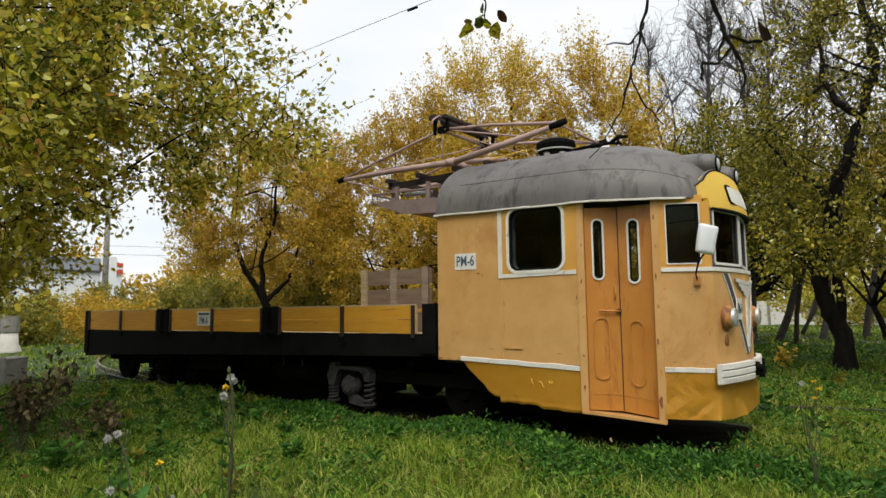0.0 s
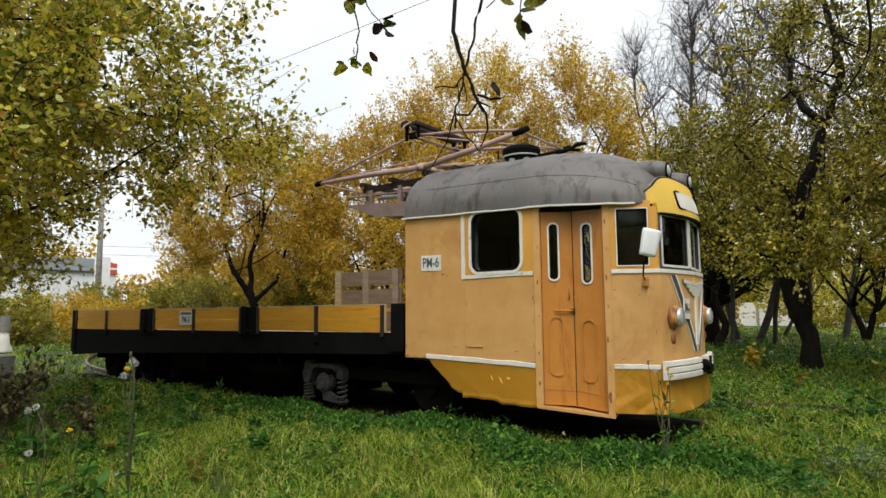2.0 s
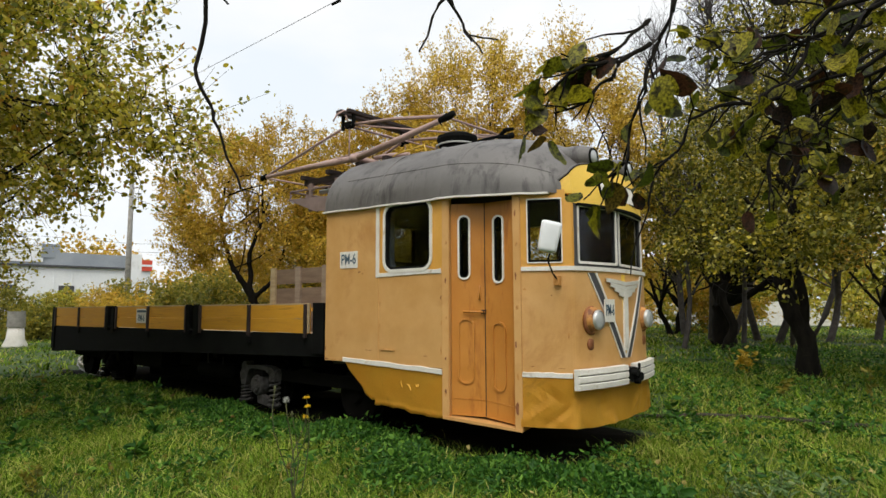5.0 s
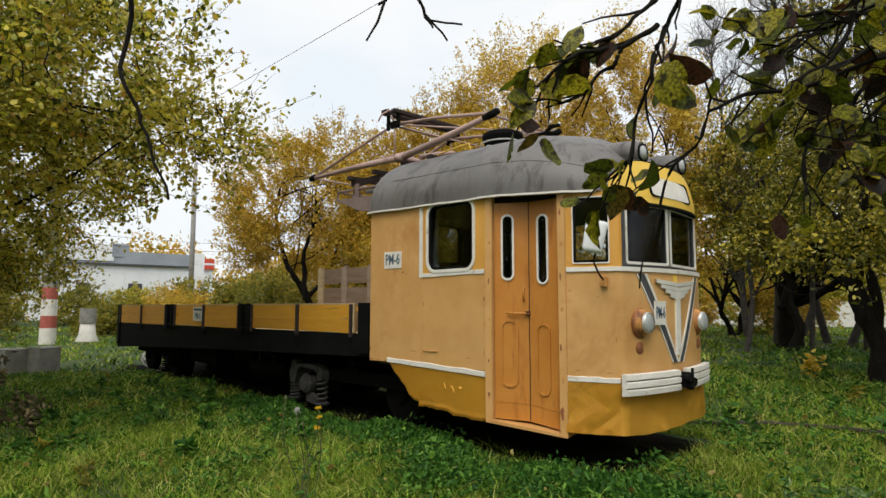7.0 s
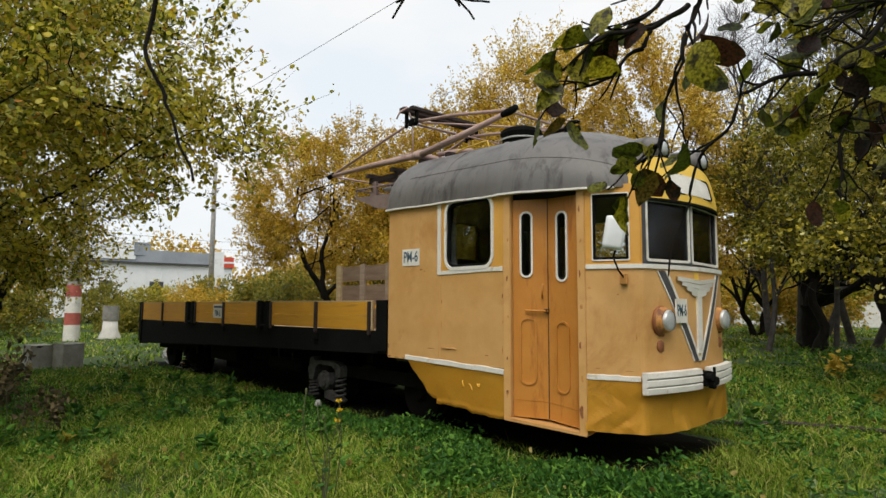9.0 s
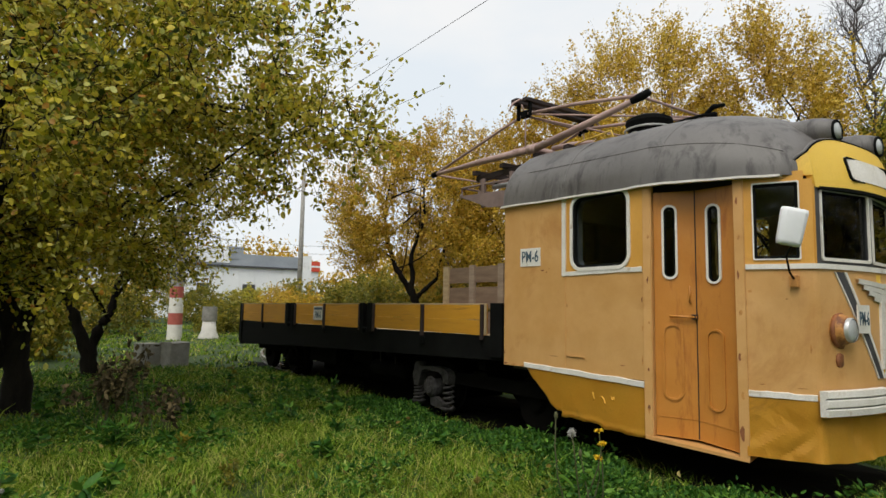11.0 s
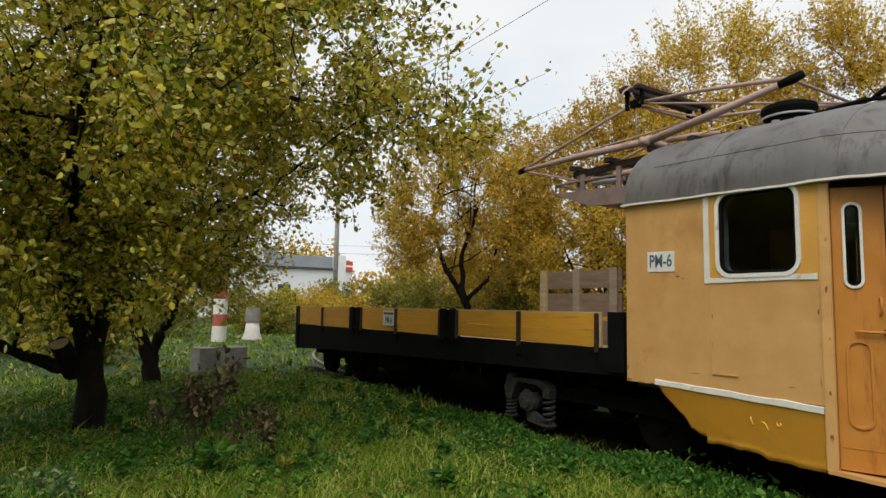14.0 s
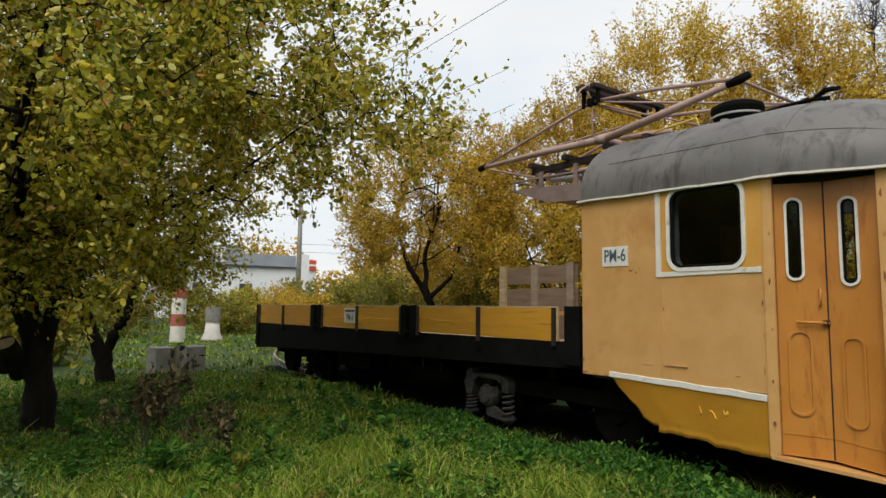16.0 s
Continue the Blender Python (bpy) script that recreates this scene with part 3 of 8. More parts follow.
# ---- ground ----
def ground_z(x, y):
    """The lie of the land: level at the track, a little higher beyond it."""
    far = np.clip((np.asarray(y, float) - 3.0) / 8.0, 0, 1)
    left = np.clip((-np.asarray(x, float) - 12.0) / 30.0, 0, 1)
    bumps = 0.03 * np.sin(0.9 * np.asarray(x, float) + 0.4) * np.cos(1.1 * np.asarray(y, float)) + 0.02 * np.sin(2.3 * np.asarray(x, float) + 1.7 * np.asarray(y, float))
    calm = np.clip(np.abs(np.asarray(y, float) - 1.29) / 2.0, 0, 1)
    return 0.28 * far * far * (3 - 2 * far) + 0.5 * left * left + bumps * calm


def build_ground():
    near = np.linspace(-45, 40, 171)
    gx = np.concatenate(([-900, -400, -180, -100, -65], near, [60, 100, 180, 400, 900]))
    gy = np.concatenate(([-900, -400, -150, -70, -40], np.linspace(-25, 60, 171), [80, 120, 200, 400, 900]))
    xx, yy = np.meshgrid(gx, gy, indexing="ij")
    zz = ground_z(xx, yy)
    v = np.stack([xx, yy, zz], -1).reshape(-1, 3)
    ny = len(gy)
    i, j = np.meshgrid(np.arange(len(gx) - 1), np.arange(ny - 1), indexing="ij")
    a = (i * ny + j).ravel()
    f = np.stack([a, a + ny, a + ny + 1, a + 1], 1)
    me = np_mesh("ground", v, f.ravel(), np.full(len(f), 4), SOIL, True)
    tagged(new("ground", me), "damp grassy earth with mossy and bare patches", "ground", kind="structure")


build_ground()

# ---- the works tram ----
CY = 1.29
P0, P1, P2, P3 = (0.0, 0.02), (1.87, 0.045), (2.634, 0.272), (3.077, 0.51)
FLOOR_Z, BELT, EAVE = 0.84, 1.80, 2.60


def far_side(p):
    return (p[0], 2 * CY - p[1])


def front_x(y):
    return 3.20 - 0.123 * ((y - CY) / 0.78) ** 2


def eave_z(x):
    return 2.612 - 0.028 * x


def plan_y(x):
    """The near side's y at a place along the cab."""
    if x <= P1[0]:
        return P0[1] + (P1[1] - P0[1]) * x / P1[0]
    if x <= P2[0]:
        return P1[1] + (P2[1] - P1[1]) * (x - P1[0]) / (P2[0] - P1[0])
    return P2[1] + (P3[1] - P2[1]) * (min(x, P3[0]) - P2[0]) / (P3[0] - P2[0])


tram = thing("works_tram", (-3.4, CY, 0.0), "orange and ochre works tram with a long flat truck bed", "tram")

# walls of the cab
side = wall_frame(P0, P1)
L1 = math.dist(P0, P1)
WIN = (1.03, 1.86, 1.70, 2.56)
win_loop = rounded(*WIN, 0.11)
body = part("side_wall", sheet(bmesh.new(), [(0, FLOOR_Z), (L1, FLOOR_Z + 0.01), (L1, eave_z(1.87)), (0, eave_z(0))], [win_loop], side, 0.05), ORANGE, tram,
            "faded orange sheet-metal cab side")
bm = sheet(bmesh.new(), [(0.955, BELT + 0.03), (L1 - 0.002, BELT + 0.03), (L1 - 0.002, eave_z(1.87) - 0.02), (0.955, eave_z(0.95) - 0.02)], [win_loop], lambda u, v, w: side(u, v, w - 0.004), 0.004)
part("window_panel", bm, WARM_OCHRE, body, "deeper ochre panel round the cab window")
# the opposite wall has the same window
oside = wall_frame(far_side(P1), far_side(P0))
bm = sheet(bmesh.new(), [(0, FLOOR_Z), (L1, FLOOR_Z), (L1, eave_z(0)), (0, eave_z(1.87))], [rounded(L1 - WIN[2], WIN[1], L1 - WIN[0], WIN[3], 0.11)], oside, 0.05)
part("side_wall", bm, ORANGE, tram)
bm = sheet(bmesh.new(), [(0, FLOOR_Z), (math.dist(P1, P2), FLOOR_Z), (math.dist(P1, P2), 2.56), (0, 2.56)], [], wall_frame(far_side(P2), far_side(P1)), 0.05)
part("side_wall", bm, ORANGE, tram)
rear = wall_frame((0.003, 2.54), (0.003, 0.04))
rear_loop = rounded(1.07, 2.06, 1.90, 2.54, 0.05)
part("rear_wall", sheet(bmesh.new(), [(0, FLOOR_Z), (2.50, FLOOR_Z), (2.50, 2.62), (0, 2.62)], [rear_loop], rear, 0.05), ORANGE, tram)
rw = part("rear_window", ring_loop(bmesh.new(), rounded(1.062, 2.052, 1.908, 2.546, 0.055), rounded(1.078, 2.068, 1.892, 2.532, 0.045), rear, 0.02, 0.075), BLACK_IRON, tram)
rear_pane = part("pane", sheet(bmesh.new(), rear_loop, [], lambda u, v, w: rear(u, v, w + 0.03), 0.005), GLASS, rw)
rear_pane.visible_shadow = False
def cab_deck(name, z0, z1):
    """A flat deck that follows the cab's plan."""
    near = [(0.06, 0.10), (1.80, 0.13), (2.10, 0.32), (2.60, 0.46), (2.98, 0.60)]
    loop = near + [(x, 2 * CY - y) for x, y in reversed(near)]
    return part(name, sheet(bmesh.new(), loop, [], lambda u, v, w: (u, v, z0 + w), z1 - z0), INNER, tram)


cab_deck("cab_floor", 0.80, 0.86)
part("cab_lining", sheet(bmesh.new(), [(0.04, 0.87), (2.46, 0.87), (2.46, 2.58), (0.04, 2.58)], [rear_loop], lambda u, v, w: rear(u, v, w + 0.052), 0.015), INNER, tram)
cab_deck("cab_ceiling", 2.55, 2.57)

# white trim on the side: drip edge, window ell, belt and sill stripes
def strip(name, a, b, z0a, z0b, h, proud=0.012, mat=WHITE_PAINT, parent=tram, cuts=10):
    """A long, slightly uneven moulding on the plan line a to b."""
    fr = wall_frame(a, b)
    ln = math.dist(a, b)
    rng = random.Random(int(1000 * (a[0] + b[1] + z0a)))
    bm = bmesh.new()
    rows = []
    for k in range(cuts + 1):
        t = k / cuts
        z = z0a + (z0b - z0a) * t + rng.uniform(-0.0025, 0.0025)
        hh = h * rng.uniform(0.92, 1.06)
        rows.append([bm.verts.new(fr(ln * t, z, 0.0)), bm.verts.new(fr(ln * t, z + 0.004, -proud)), bm.verts.new(fr(ln * t, z + hh - 0.004, -proud)), bm.verts.new(fr(ln * t, z + hh, 0.0))])
    for r0, r1 in zip(rows, rows[1:]):
        for k in range(3):
            bm.faces.new((r0[k], r1[k], r1[k + 1], r0[k + 1]))
    bm.faces.new(rows[0])
    bm.faces.new(list(reversed(rows[-1])))
    bmesh.ops.recalc_face_normals(bm, faces=bm.faces[:])
    return part(name, bm, mat, parent)


strip("trim_strip", (0.885, plan_y(0.885)), (0.935, plan_y(0.935)), 1.785, 1.785, 0.81, 0.01, cuts=1)
strip("belt_strip", (0.936, plan_y(0.936)), (1.845, plan_y(1.845)), 1.787, 1.797, 0.05, 0.01)
strip("sill_strip", (0.34, plan_y(0.34)), (1.855, plan_y(1.855)), 0.838, 0.79, 0.055, 0.012)
bm = ring_loop(bmesh.new(), rounded(WIN[0] - 0.030, WIN[1] - 0.030, WIN[2] + 0.030, WIN[3] + 0.030, 0.138), rounded(WIN[0] + 0.004, WIN[1] + 0.004, WIN[2] - 0.004, WIN[3] - 0.004, 0.105), side, 0.0, -0.016)
wf = part("window_frame", bm, WHITE_PAINT, tram, "white rounded window frame")
bm = ring_loop(bmesh.new(), rounded(WIN[0] + 0.004, WIN[1] + 0.004, WIN[2] - 0.004, WIN[3] - 0.004, 0.105), rounded(WIN[0] + 0.028, WIN[1] + 0.028, WIN[2] - 0.028, WIN[3] - 0.028, 0.085), side, 0.03, -0.004)
part("rubber_seal", bm, BLACK_IRON, wf)
bm = ring_loop(bmesh.new(), rounded(WIN[0] + 0.006, WIN[1] + 0.006, WIN[2] - 0.006, WIN[3] - 0.006, 0.104), rounded(WIN[0] + 0.014, WIN[1] + 0.014, WIN[2] - 0.014, WIN[3] - 0.014, 0.098), side, 0.052, 0.125)
part("window_reveal", bm, REVEAL, wf, "dusty blue-grey window reveal")
pane = part("pane", sheet(bmesh.new(), rounded(WIN[0], WIN[1], WIN[2], WIN[3], 0.1), [], lambda u, v, w: side(u, v, w + 0.02), 0.006), GLASS, wf)
pane.visible_shadow = False
for z in (0.997,):
    part("wall_seam", boxed((0.95, 0.022, z), (1.18, 0.034, z + 0.008)), ORANGE, body)
part("wall_seam", boxed((0.925, 0.026, 0.90), (0.929, 0.0315, 1.785)), ORANGE, body)

# ochre skirt under the side: curved rear edge, dented and wavy lower edge
SKIRT_EDGE = [(0.36, 0.838), (0.46, 0.72), (0.58, 0.63), (0.66, 0.57), (0.72, 0.49), (0.79, 0.46), (0.868, 0.448), (0.872, 0.402), (1.10, 0.405), (1.34, 0.402), (1.43, 0.372), (1.87, 0.362)]


def skirt(a, b, top, edge, seed):
    """A thin hanging sheet: its lower edge is torn and stepped, its face dented, its lip bent outwards."""
    fr = wall_frame(a, b)
    rng = random.Random(seed)
    ph = [rng.uniform(0, 6) for _ in range(6)]
    eu, ev = [p[0] for p in edge], [p[1] for p in edge]
    bm = bmesh.new()
    nv = 12
    rows = []
    for u in sorted(set([*np.linspace(eu[0], eu[-1], 56), 0.868, 0.872])):
        lo = float(np.interp(u, eu, ev)) + 0.004 * math.sin(23 * u + ph[1]) + 0.003 * math.sin(51 * u + ph[0])
        col = []
        for j in range(nv + 1):
            f = j / nv
            v = top + (min(lo, top - 0.006) - top) * f
            dent = 0.006 * math.sin(4.1 * u + 5.3 * v + ph[2]) + 0.005 * math.sin(9 * u - 11 * v + ph[3]) + 0.004 * abs(math.sin(7 * u + 9 * v + ph[4]))
            lip = -0.016 * max(0.0, (f - 0.93) / 0.07) if u > 0.87 else 0.0
            col.append(bm.verts.new(fr(u, v, dent * f + 0.006 * f * f + lip)))
        rows.append(col)
    for c0, c1 in zip(rows, rows[1:]):
        for j in range(nv):
            bm.faces.new((c0[j], c1[j], c1[j + 1], c0[j + 1]))
    bmesh.ops.solidify(bm, geom=bm.faces[:], thickness=0.005)
    bmesh.ops.recalc_face_normals(bm, faces=bm.faces[:])
    return bm


sk = part("side_skirt", skirt(P0, P1, 0.845, SKIRT_EDGE, 3), YELLOW, tram, "dented ochre skirt panel", smooth=True)
for line in ([(1.28, 0.688), (1.275, 0.665), (1.285, 0.645), (1.295, 0.625), (1.275, 0.61)], [(1.36, 0.655), (1.385, 0.652), (1.405, 0.635), (1.415, 0.605), (1.44, 0.585)], [(1.49, 0.675), (1.50, 0.645), (1.515, 0.635), (1.525, 0.655), (1.52, 0.675)]):
    pts = [side(u, z, 0.004) for u, z in line]
    part("dent", tubed(pts, [0.004, 0.011, 0.009, 0.012, 0.004], 8), YELLOW, sk, smooth=True)

# door pillars and doors
def post(a, b, z0, z1, depth, name="door_pillar", mat=ORANGE, proud=0.012):
    fr = wall_frame(a, b)
    ln = math.dist(a, b)
    bm = sheet(bmesh.new(), [(0, z0), (ln, z0), (ln, z1), (0, z1)], [], lambda u, v, w: fr(u, v, w - proud), depth)
    es = [e for e in bm.edges if (e.verts[0].co.xy - e.verts[1].co.xy).length < 0.003 and abs(e.verts[0].co.z - e.verts[1].co.z) > 0.5]
    bmesh.ops.bevel(bm, geom=es, offset=0.008, segments=2, affect="EDGES")
    return part(name, bm, mat, tram)


dline = wall_frame(P1, P2)
DL = math.dist(P1, P2)


def on_door(s, w=0.0):
    p = dline(s, 0, w)
    return (p[0], p[1])


post(on_door(-0.012), on_door(0.066), 0.385, 2.56, 0.08)
post(on_door(DL - 0.055), on_door(DL + 0.02), 0.305, 2.56, 0.10, proud=0.016)
# The lintel's dark colour stands for the shadow under the eave.
part("door_lintel", sheet(bmesh.new(), [(0.05, 2.50), (DL, 2.50), (DL, 2.56), (0.05, 2.56)], [], lambda u, v, w: dline(u, v, w + 0.15), 0.05), DARK_RED, tram)
part("door_step", sheet(bmesh.new(), [(0.0, 0.366), (DL + 0.015, 0.296), (DL + 0.015, 0.322), (0.0, 0.396)], [], lambda u, v, w: dline(u, v, w - 0.02), 0.3), ORANGE, tram, "worn orange door step")


def door_leaf(a, b, z0a, z0b, ztop, win, panel, side_handle):
    fr = wall_frame(a, b)
    ln = math.dist(a, b)
    slot = rounded(*win, (win[2] - win[0]) / 2 - 0.002, 8)
    bm = sheet(bmesh.new(), [(0, z0a), (ln, z0b), (ln, ztop), (0, ztop)], [slot], fr, 0.035)
    leaf = part("folding_door", bm, DOOR_PAINT, tram, "orange folding door leaf with a slot window")
    g = 0.016
    o = rounded(win[0] - g, win[1] - g, win[2] + g, win[3] + g, (win[2] - win[0]) / 2 + g - 0.002, 8)
    i = rounded(win[0] + 0.003, win[1] + 0.003, win[2] - 0.003, win[3] - 0.003, (win[2] - win[0]) / 2 - 0.005, 8)
    part("slot_frame", ring_loop(bmesh.new(), o, i, fr, 0.0, -0.014), WHITE_PAINT, leaf, "white slot-window frame")
    ii = rounded(win[0] + 0.018, win[1] + 0.018, win[2] - 0.018, win[3] - 0.018, (win[2] - win[0]) / 2 - 0.02, 8)
    part("slot_seal", ring_loop(bmesh.new(), i, ii, fr, 0.02, -0.003), BLACK_IRON, leaf)
    pn = part("slot_pane", sheet(bmesh.new(), slot, [], lambda u, v, w: fr(u, v, w + 0.012), 0.005), GLASS, leaf)
    pn.visible_shadow = False
    po = rounded(*panel, (panel[2] - panel[0]) / 2 - 0.004, 8)
    pi = rounded(panel[0] + 0.017, panel[1] + 0.017, panel[2] - 0.017, panel[3] - 0.017, (panel[2] - panel[0]) / 2 - 0.021, 8)
    part("raised_moulding", ring_loop(bmesh.new(), po, pi, fr, 0.0, -0.013), DOOR_PAINT, leaf)
    part("kick_seam", sheet(bmesh.new(), [(0.01, z0a + 0.16), (ln - 0.01, z0b + 0.16), (ln - 0.01, z0b + 0.166), (0.01, z0a + 0.166)], [], lambda u, v, w: fr(u, v, w - 0.004), 0.004), DOOR_PAINT, leaf)
    if side_handle:
        hy = 1.41
        part("handrail", tubed([fr(ln * 0.36, hy, -0.03), fr(ln * 0.7, hy - 0.004, -0.034), fr(ln * 1.02, hy - 0.005, -0.03)], 0.011, 8), DOOR_PAINT, leaf, smooth=True)
        part("handle", tubed([fr(ln * 0.86, 1.66, 0), fr(ln * 0.86, 1.655, -0.045), fr(ln * 0.86, 1.54, -0.045), fr(ln * 0.86, 1.535, 0)], 0.008, 8), DOOR_PAINT, leaf, smooth=True)
        part("latch", boxed((fr(ln, hy, 0)[0] - 0.02, fr(ln, hy, 0)[1] - 0.04, hy - 0.022), (fr(ln, hy, 0)[0] + 0.02, fr(ln, hy, 0)[1], hy + 0.018), 0.005), DARK_RED, leaf)
    return leaf


MID = on_door(0.392, 0.135)
D0, D1 = on_door(0.07, 0.045), on_door(DL - 0.058, 0.055)
w0, w1 = math.dist(D0, MID), math.dist(MID, D1)
door_leaf(D0, MID, 0.40, 0.385, 2.497, (0.082, 1.745, 0.180, 2.365), (0.060, 0.70, 0.228, 1.345), True)
door_leaf(MID, D1, 0.385, 0.345, 2.497, (0.120, 1.70, 0.220, 2.345), (0.090, 0.64, 0.245, 1.31), False)
part("door_gap", boxed((MID[0] - 0.014, MID[1] + 0.0, 0.39), (MID[0] + 0.012, MID[1] + 0.05, 2.51)), DARK_RED, tram)

# driver's side panel, front and its far half
panel = wall_frame(P2, P3)
PL = math.dist(P2, P3)


def bent_wall(z0, z1, pts, thick, lean=0.0):
    """A sheet that follows a plan line."""
    bm = bmesh.new()
    rows = []
    for i, p in enumerate(pts):
        a, b = Vector(pts[max(0, i - 1)]), Vector(pts[min(len(pts) - 1, i + 1)])
        d = (b - a).normalized()
        nrm = Vector((-d.y, d.x))
        q = Vector(p) + nrm * thick
        rows.append([bm.verts.new((p[0], p[1], z0)), bm.verts.new((p[0] - lean, p[1], z1)), bm.verts.new((q.x - lean, q.y, z1)), bm.verts.new((q.x, q.y, z0))])
    for r0, r1 in zip(rows, rows[1:]):
        for k in range(4):
            bm.faces.new((r0[k], r1[k], r1[(k + 1) % 4], r0[(k + 1) % 4]))
    bm.faces.new(rows[0])
    bm.faces.new(list(reversed(rows[-1])))
    bmesh.ops.recalc_face_normals(bm, faces=bm.faces[:])
    return bm


def nose_line(grow=0.0, steps=14, y0=None):
    """The plan line of the front, with a rounded corner at each side."""
    ys = np.linspace(P3[1] + 0.055, 2 * CY - P3[1] - 0.055, steps)
    line = [(front_x(y), float(y)) for y in ys]
    a = Vector(P3) + (Vector(P2) - Vector(P3)).normalized() * 0.05
    b = Vector(line[0])
    cor = [tuple((1 - t) ** 2 * a + 2 * t * (1 - t) * Vector((P3[0] + 0.006, P3[1])) + t * t * b) for t in (0, 0.25, 0.5, 0.75)]
    far = [(x, 2 * CY - y) for x, y in reversed(cor)]
    out = cor + line + far
    if grow:
        res = []
        for i, p in enumerate(out):
            d = (Vector(out[min(len(out) - 1, i + 1)]) - Vector(out[max(0, i - 1)])).normalized()
            res.append((p[0] + d.y * grow, p[1] - d.x * grow))
        out = res
    return out


nose = [P2] + nose_line() + [far_side(P2)]
part("front_wall", bent_wall(0.83, BELT, nose, 0.04), ORANGE, tram, "orange rounded cab front", smooth=False)
belt_line = [(P2[0] + 0.02, P2[1] + 0.01)] + nose_line() + [far_side(P2)]
bm = bent_wall(BELT - 0.008, BELT + 0.032, [(x + 0.012 * (1 if x > 3.0 else 0.45), y - (0.012 if y < CY else -0.012)) for x, y in belt_line], 0.02)
part("belt_strip", bm, WHITE_PAINT, tram)
# window band: side window
SW = (0.085, 1.87, 0.405, 2.475)
bm = sheet(bmesh.new(), [(0.015, BELT + 0.02), (PL - 0.06, BELT + 0.02), (PL - 0.06, 2.56), (0.015, 2.56)], [rounded(*SW, 0.012, 2)], panel, 0.04)
qp = part("quarter_panel", bm, WARM_OCHRE, tram, "ochre panel round the driver's side window")
part("window_frame", ring_loop(bmesh.new(), rounded(SW[0] - 0.007, SW[1] - 0.007, SW[2] + 0.007, SW[3] + 0.007, 0.012, 2), rounded(SW[0] + 0.004, SW[1] + 0.004, SW[2] - 0.004, SW[3] - 0.004, 0.01, 2), panel, 0.0, -0.012), WHITE_PAINT, qp)
part("inner_frame", ring_loop(bmesh.new(), rounded(SW[0] + 0.004, SW[1] + 0.004, SW[2] - 0.004, SW[3] - 0.004, 0.01, 2), rounded(SW[0] + 0.026, SW[1] + 0.026, SW[2] - 0.026, SW[3] - 0.026, 0.01, 2), panel, 0.03, 0.004), BLACK_IRON, qp)
pn = part("pane", sheet(bmesh.new(), rounded(*SW, 0.01, 2), [], lambda u, v, w: panel(u, v, w + 0.018), 0.005), GLASS, qp)
pn.visible_shadow = False
bm = sheet(bmesh.new(), [(0.0, BELT), (PL - 0.06, BELT), (PL - 0.06, 2.56), (0.0, 2.56)], [rounded(0.04, 1.87, 0.36, 2.475, 0.012, 2)], wall_frame((P3[0] - 0.053, 2 * CY - P3[1] + 0.028), far_side(P2)), 0.04)
part("quarter_panel", bm, YELLOW, tram)
# front corner posts and windscreen in two panes with a pillar between
C0, C1 = (3.072, 0.545), (3.192, 1.20)
for a, b, first in ((C0, C1, True), (C1, far_side(C0), False)):
    fr = wall_frame(a, b)
    ln = math.dist(a, b)
    op = (0.055, 1.875, ln - 0.03, 2.415) if first else (0.03, 1.875, ln - 0.055, 2.415)
    bm = sheet(bmesh.new(), [(-0.012 if first else 0, BELT + 0.02), (ln + (0 if first else 0.012), BELT + 0.02), (ln + (0 if first else 0.012), 2.45), (-0.012 if first else 0, 2.45)], [rounded(*op, 0.02, 3)], fr, 0.05)
    ws = part("windscreen_frame", bm, STRIPE_GREY, tram, "dark grey windscreen surround")
    part("white_rim", ring_loop(bmesh.new(), rounded(op[0] - 0.002, op[1] - 0.016, op[2] + 0.010, op[3] + 0.006, 0.022, 3), rounded(op[0] + 0.012, op[1] + 0.008, op[2] - 0.01, op[3] - 0.008, 0.014, 3), fr, 0.0, -0.014), WHITE_PAINT, ws)
    pn = part("windscreen", sheet(bmesh.new(), rounded(*op, 0.02, 3), [], lambda u, v, w: fr(u, v, w + 0.02), 0.006), GLASS, ws)
    pn.visible_shadow = False
post((P3[0] - 0.062, P3[1] - 0.034), (P3[0] - 0.004, P3[1] + 0.004), BELT + 0.02, 2.492, 0.06, "corner_post", WARM_OCHRE, 0.004)
post((P3[0] - 0.004, P3[1] + 0.004), (C0[0] + 0.006, C0[1]), BELT + 0.02, 2.45, 0.05, "corner_post", WARM_OCHRE, 0.002)
post((C0[0] + 0.006, 2 * CY - C0[1]), (P3[0] - 0.055, 2 * CY - P3[1] + 0.03), BELT + 0.02, 2.45, 0.05, "corner_post", WARM_OCHRE, 0.002)

# lower front: white sill strip, skirt, bumper
strip("sill_strip", (P2[0] + 0.01, P2[1] + 0.006), (P3[0] - 0.02, P3[1] - 0.011), 0.80, 0.795, 0.05, 0.012)
def crumples(n, length, seed):
    """Short sharp ridges and hollows beaten into a sheet: start, end, width and height of each, along the sheet and down it."""
    rng = random.Random(seed)
    out = []
    for k in range(n):
        u, f, a = rng.uniform(0, length), rng.uniform(0.15, 1.0), rng.choice((0.9, 2.2, 1.5)) + rng.uniform(-0.35, 0.35)
        ln = rng.uniform(0.12, 0.34)
        out.append((u, f, u + ln * math.cos(a), f + 2.0 * ln * math.sin(a), rng.uniform(0.05, 0.11), rng.choice((-1, 1)) * rng.uniform(0.008, 0.020)))
    return out


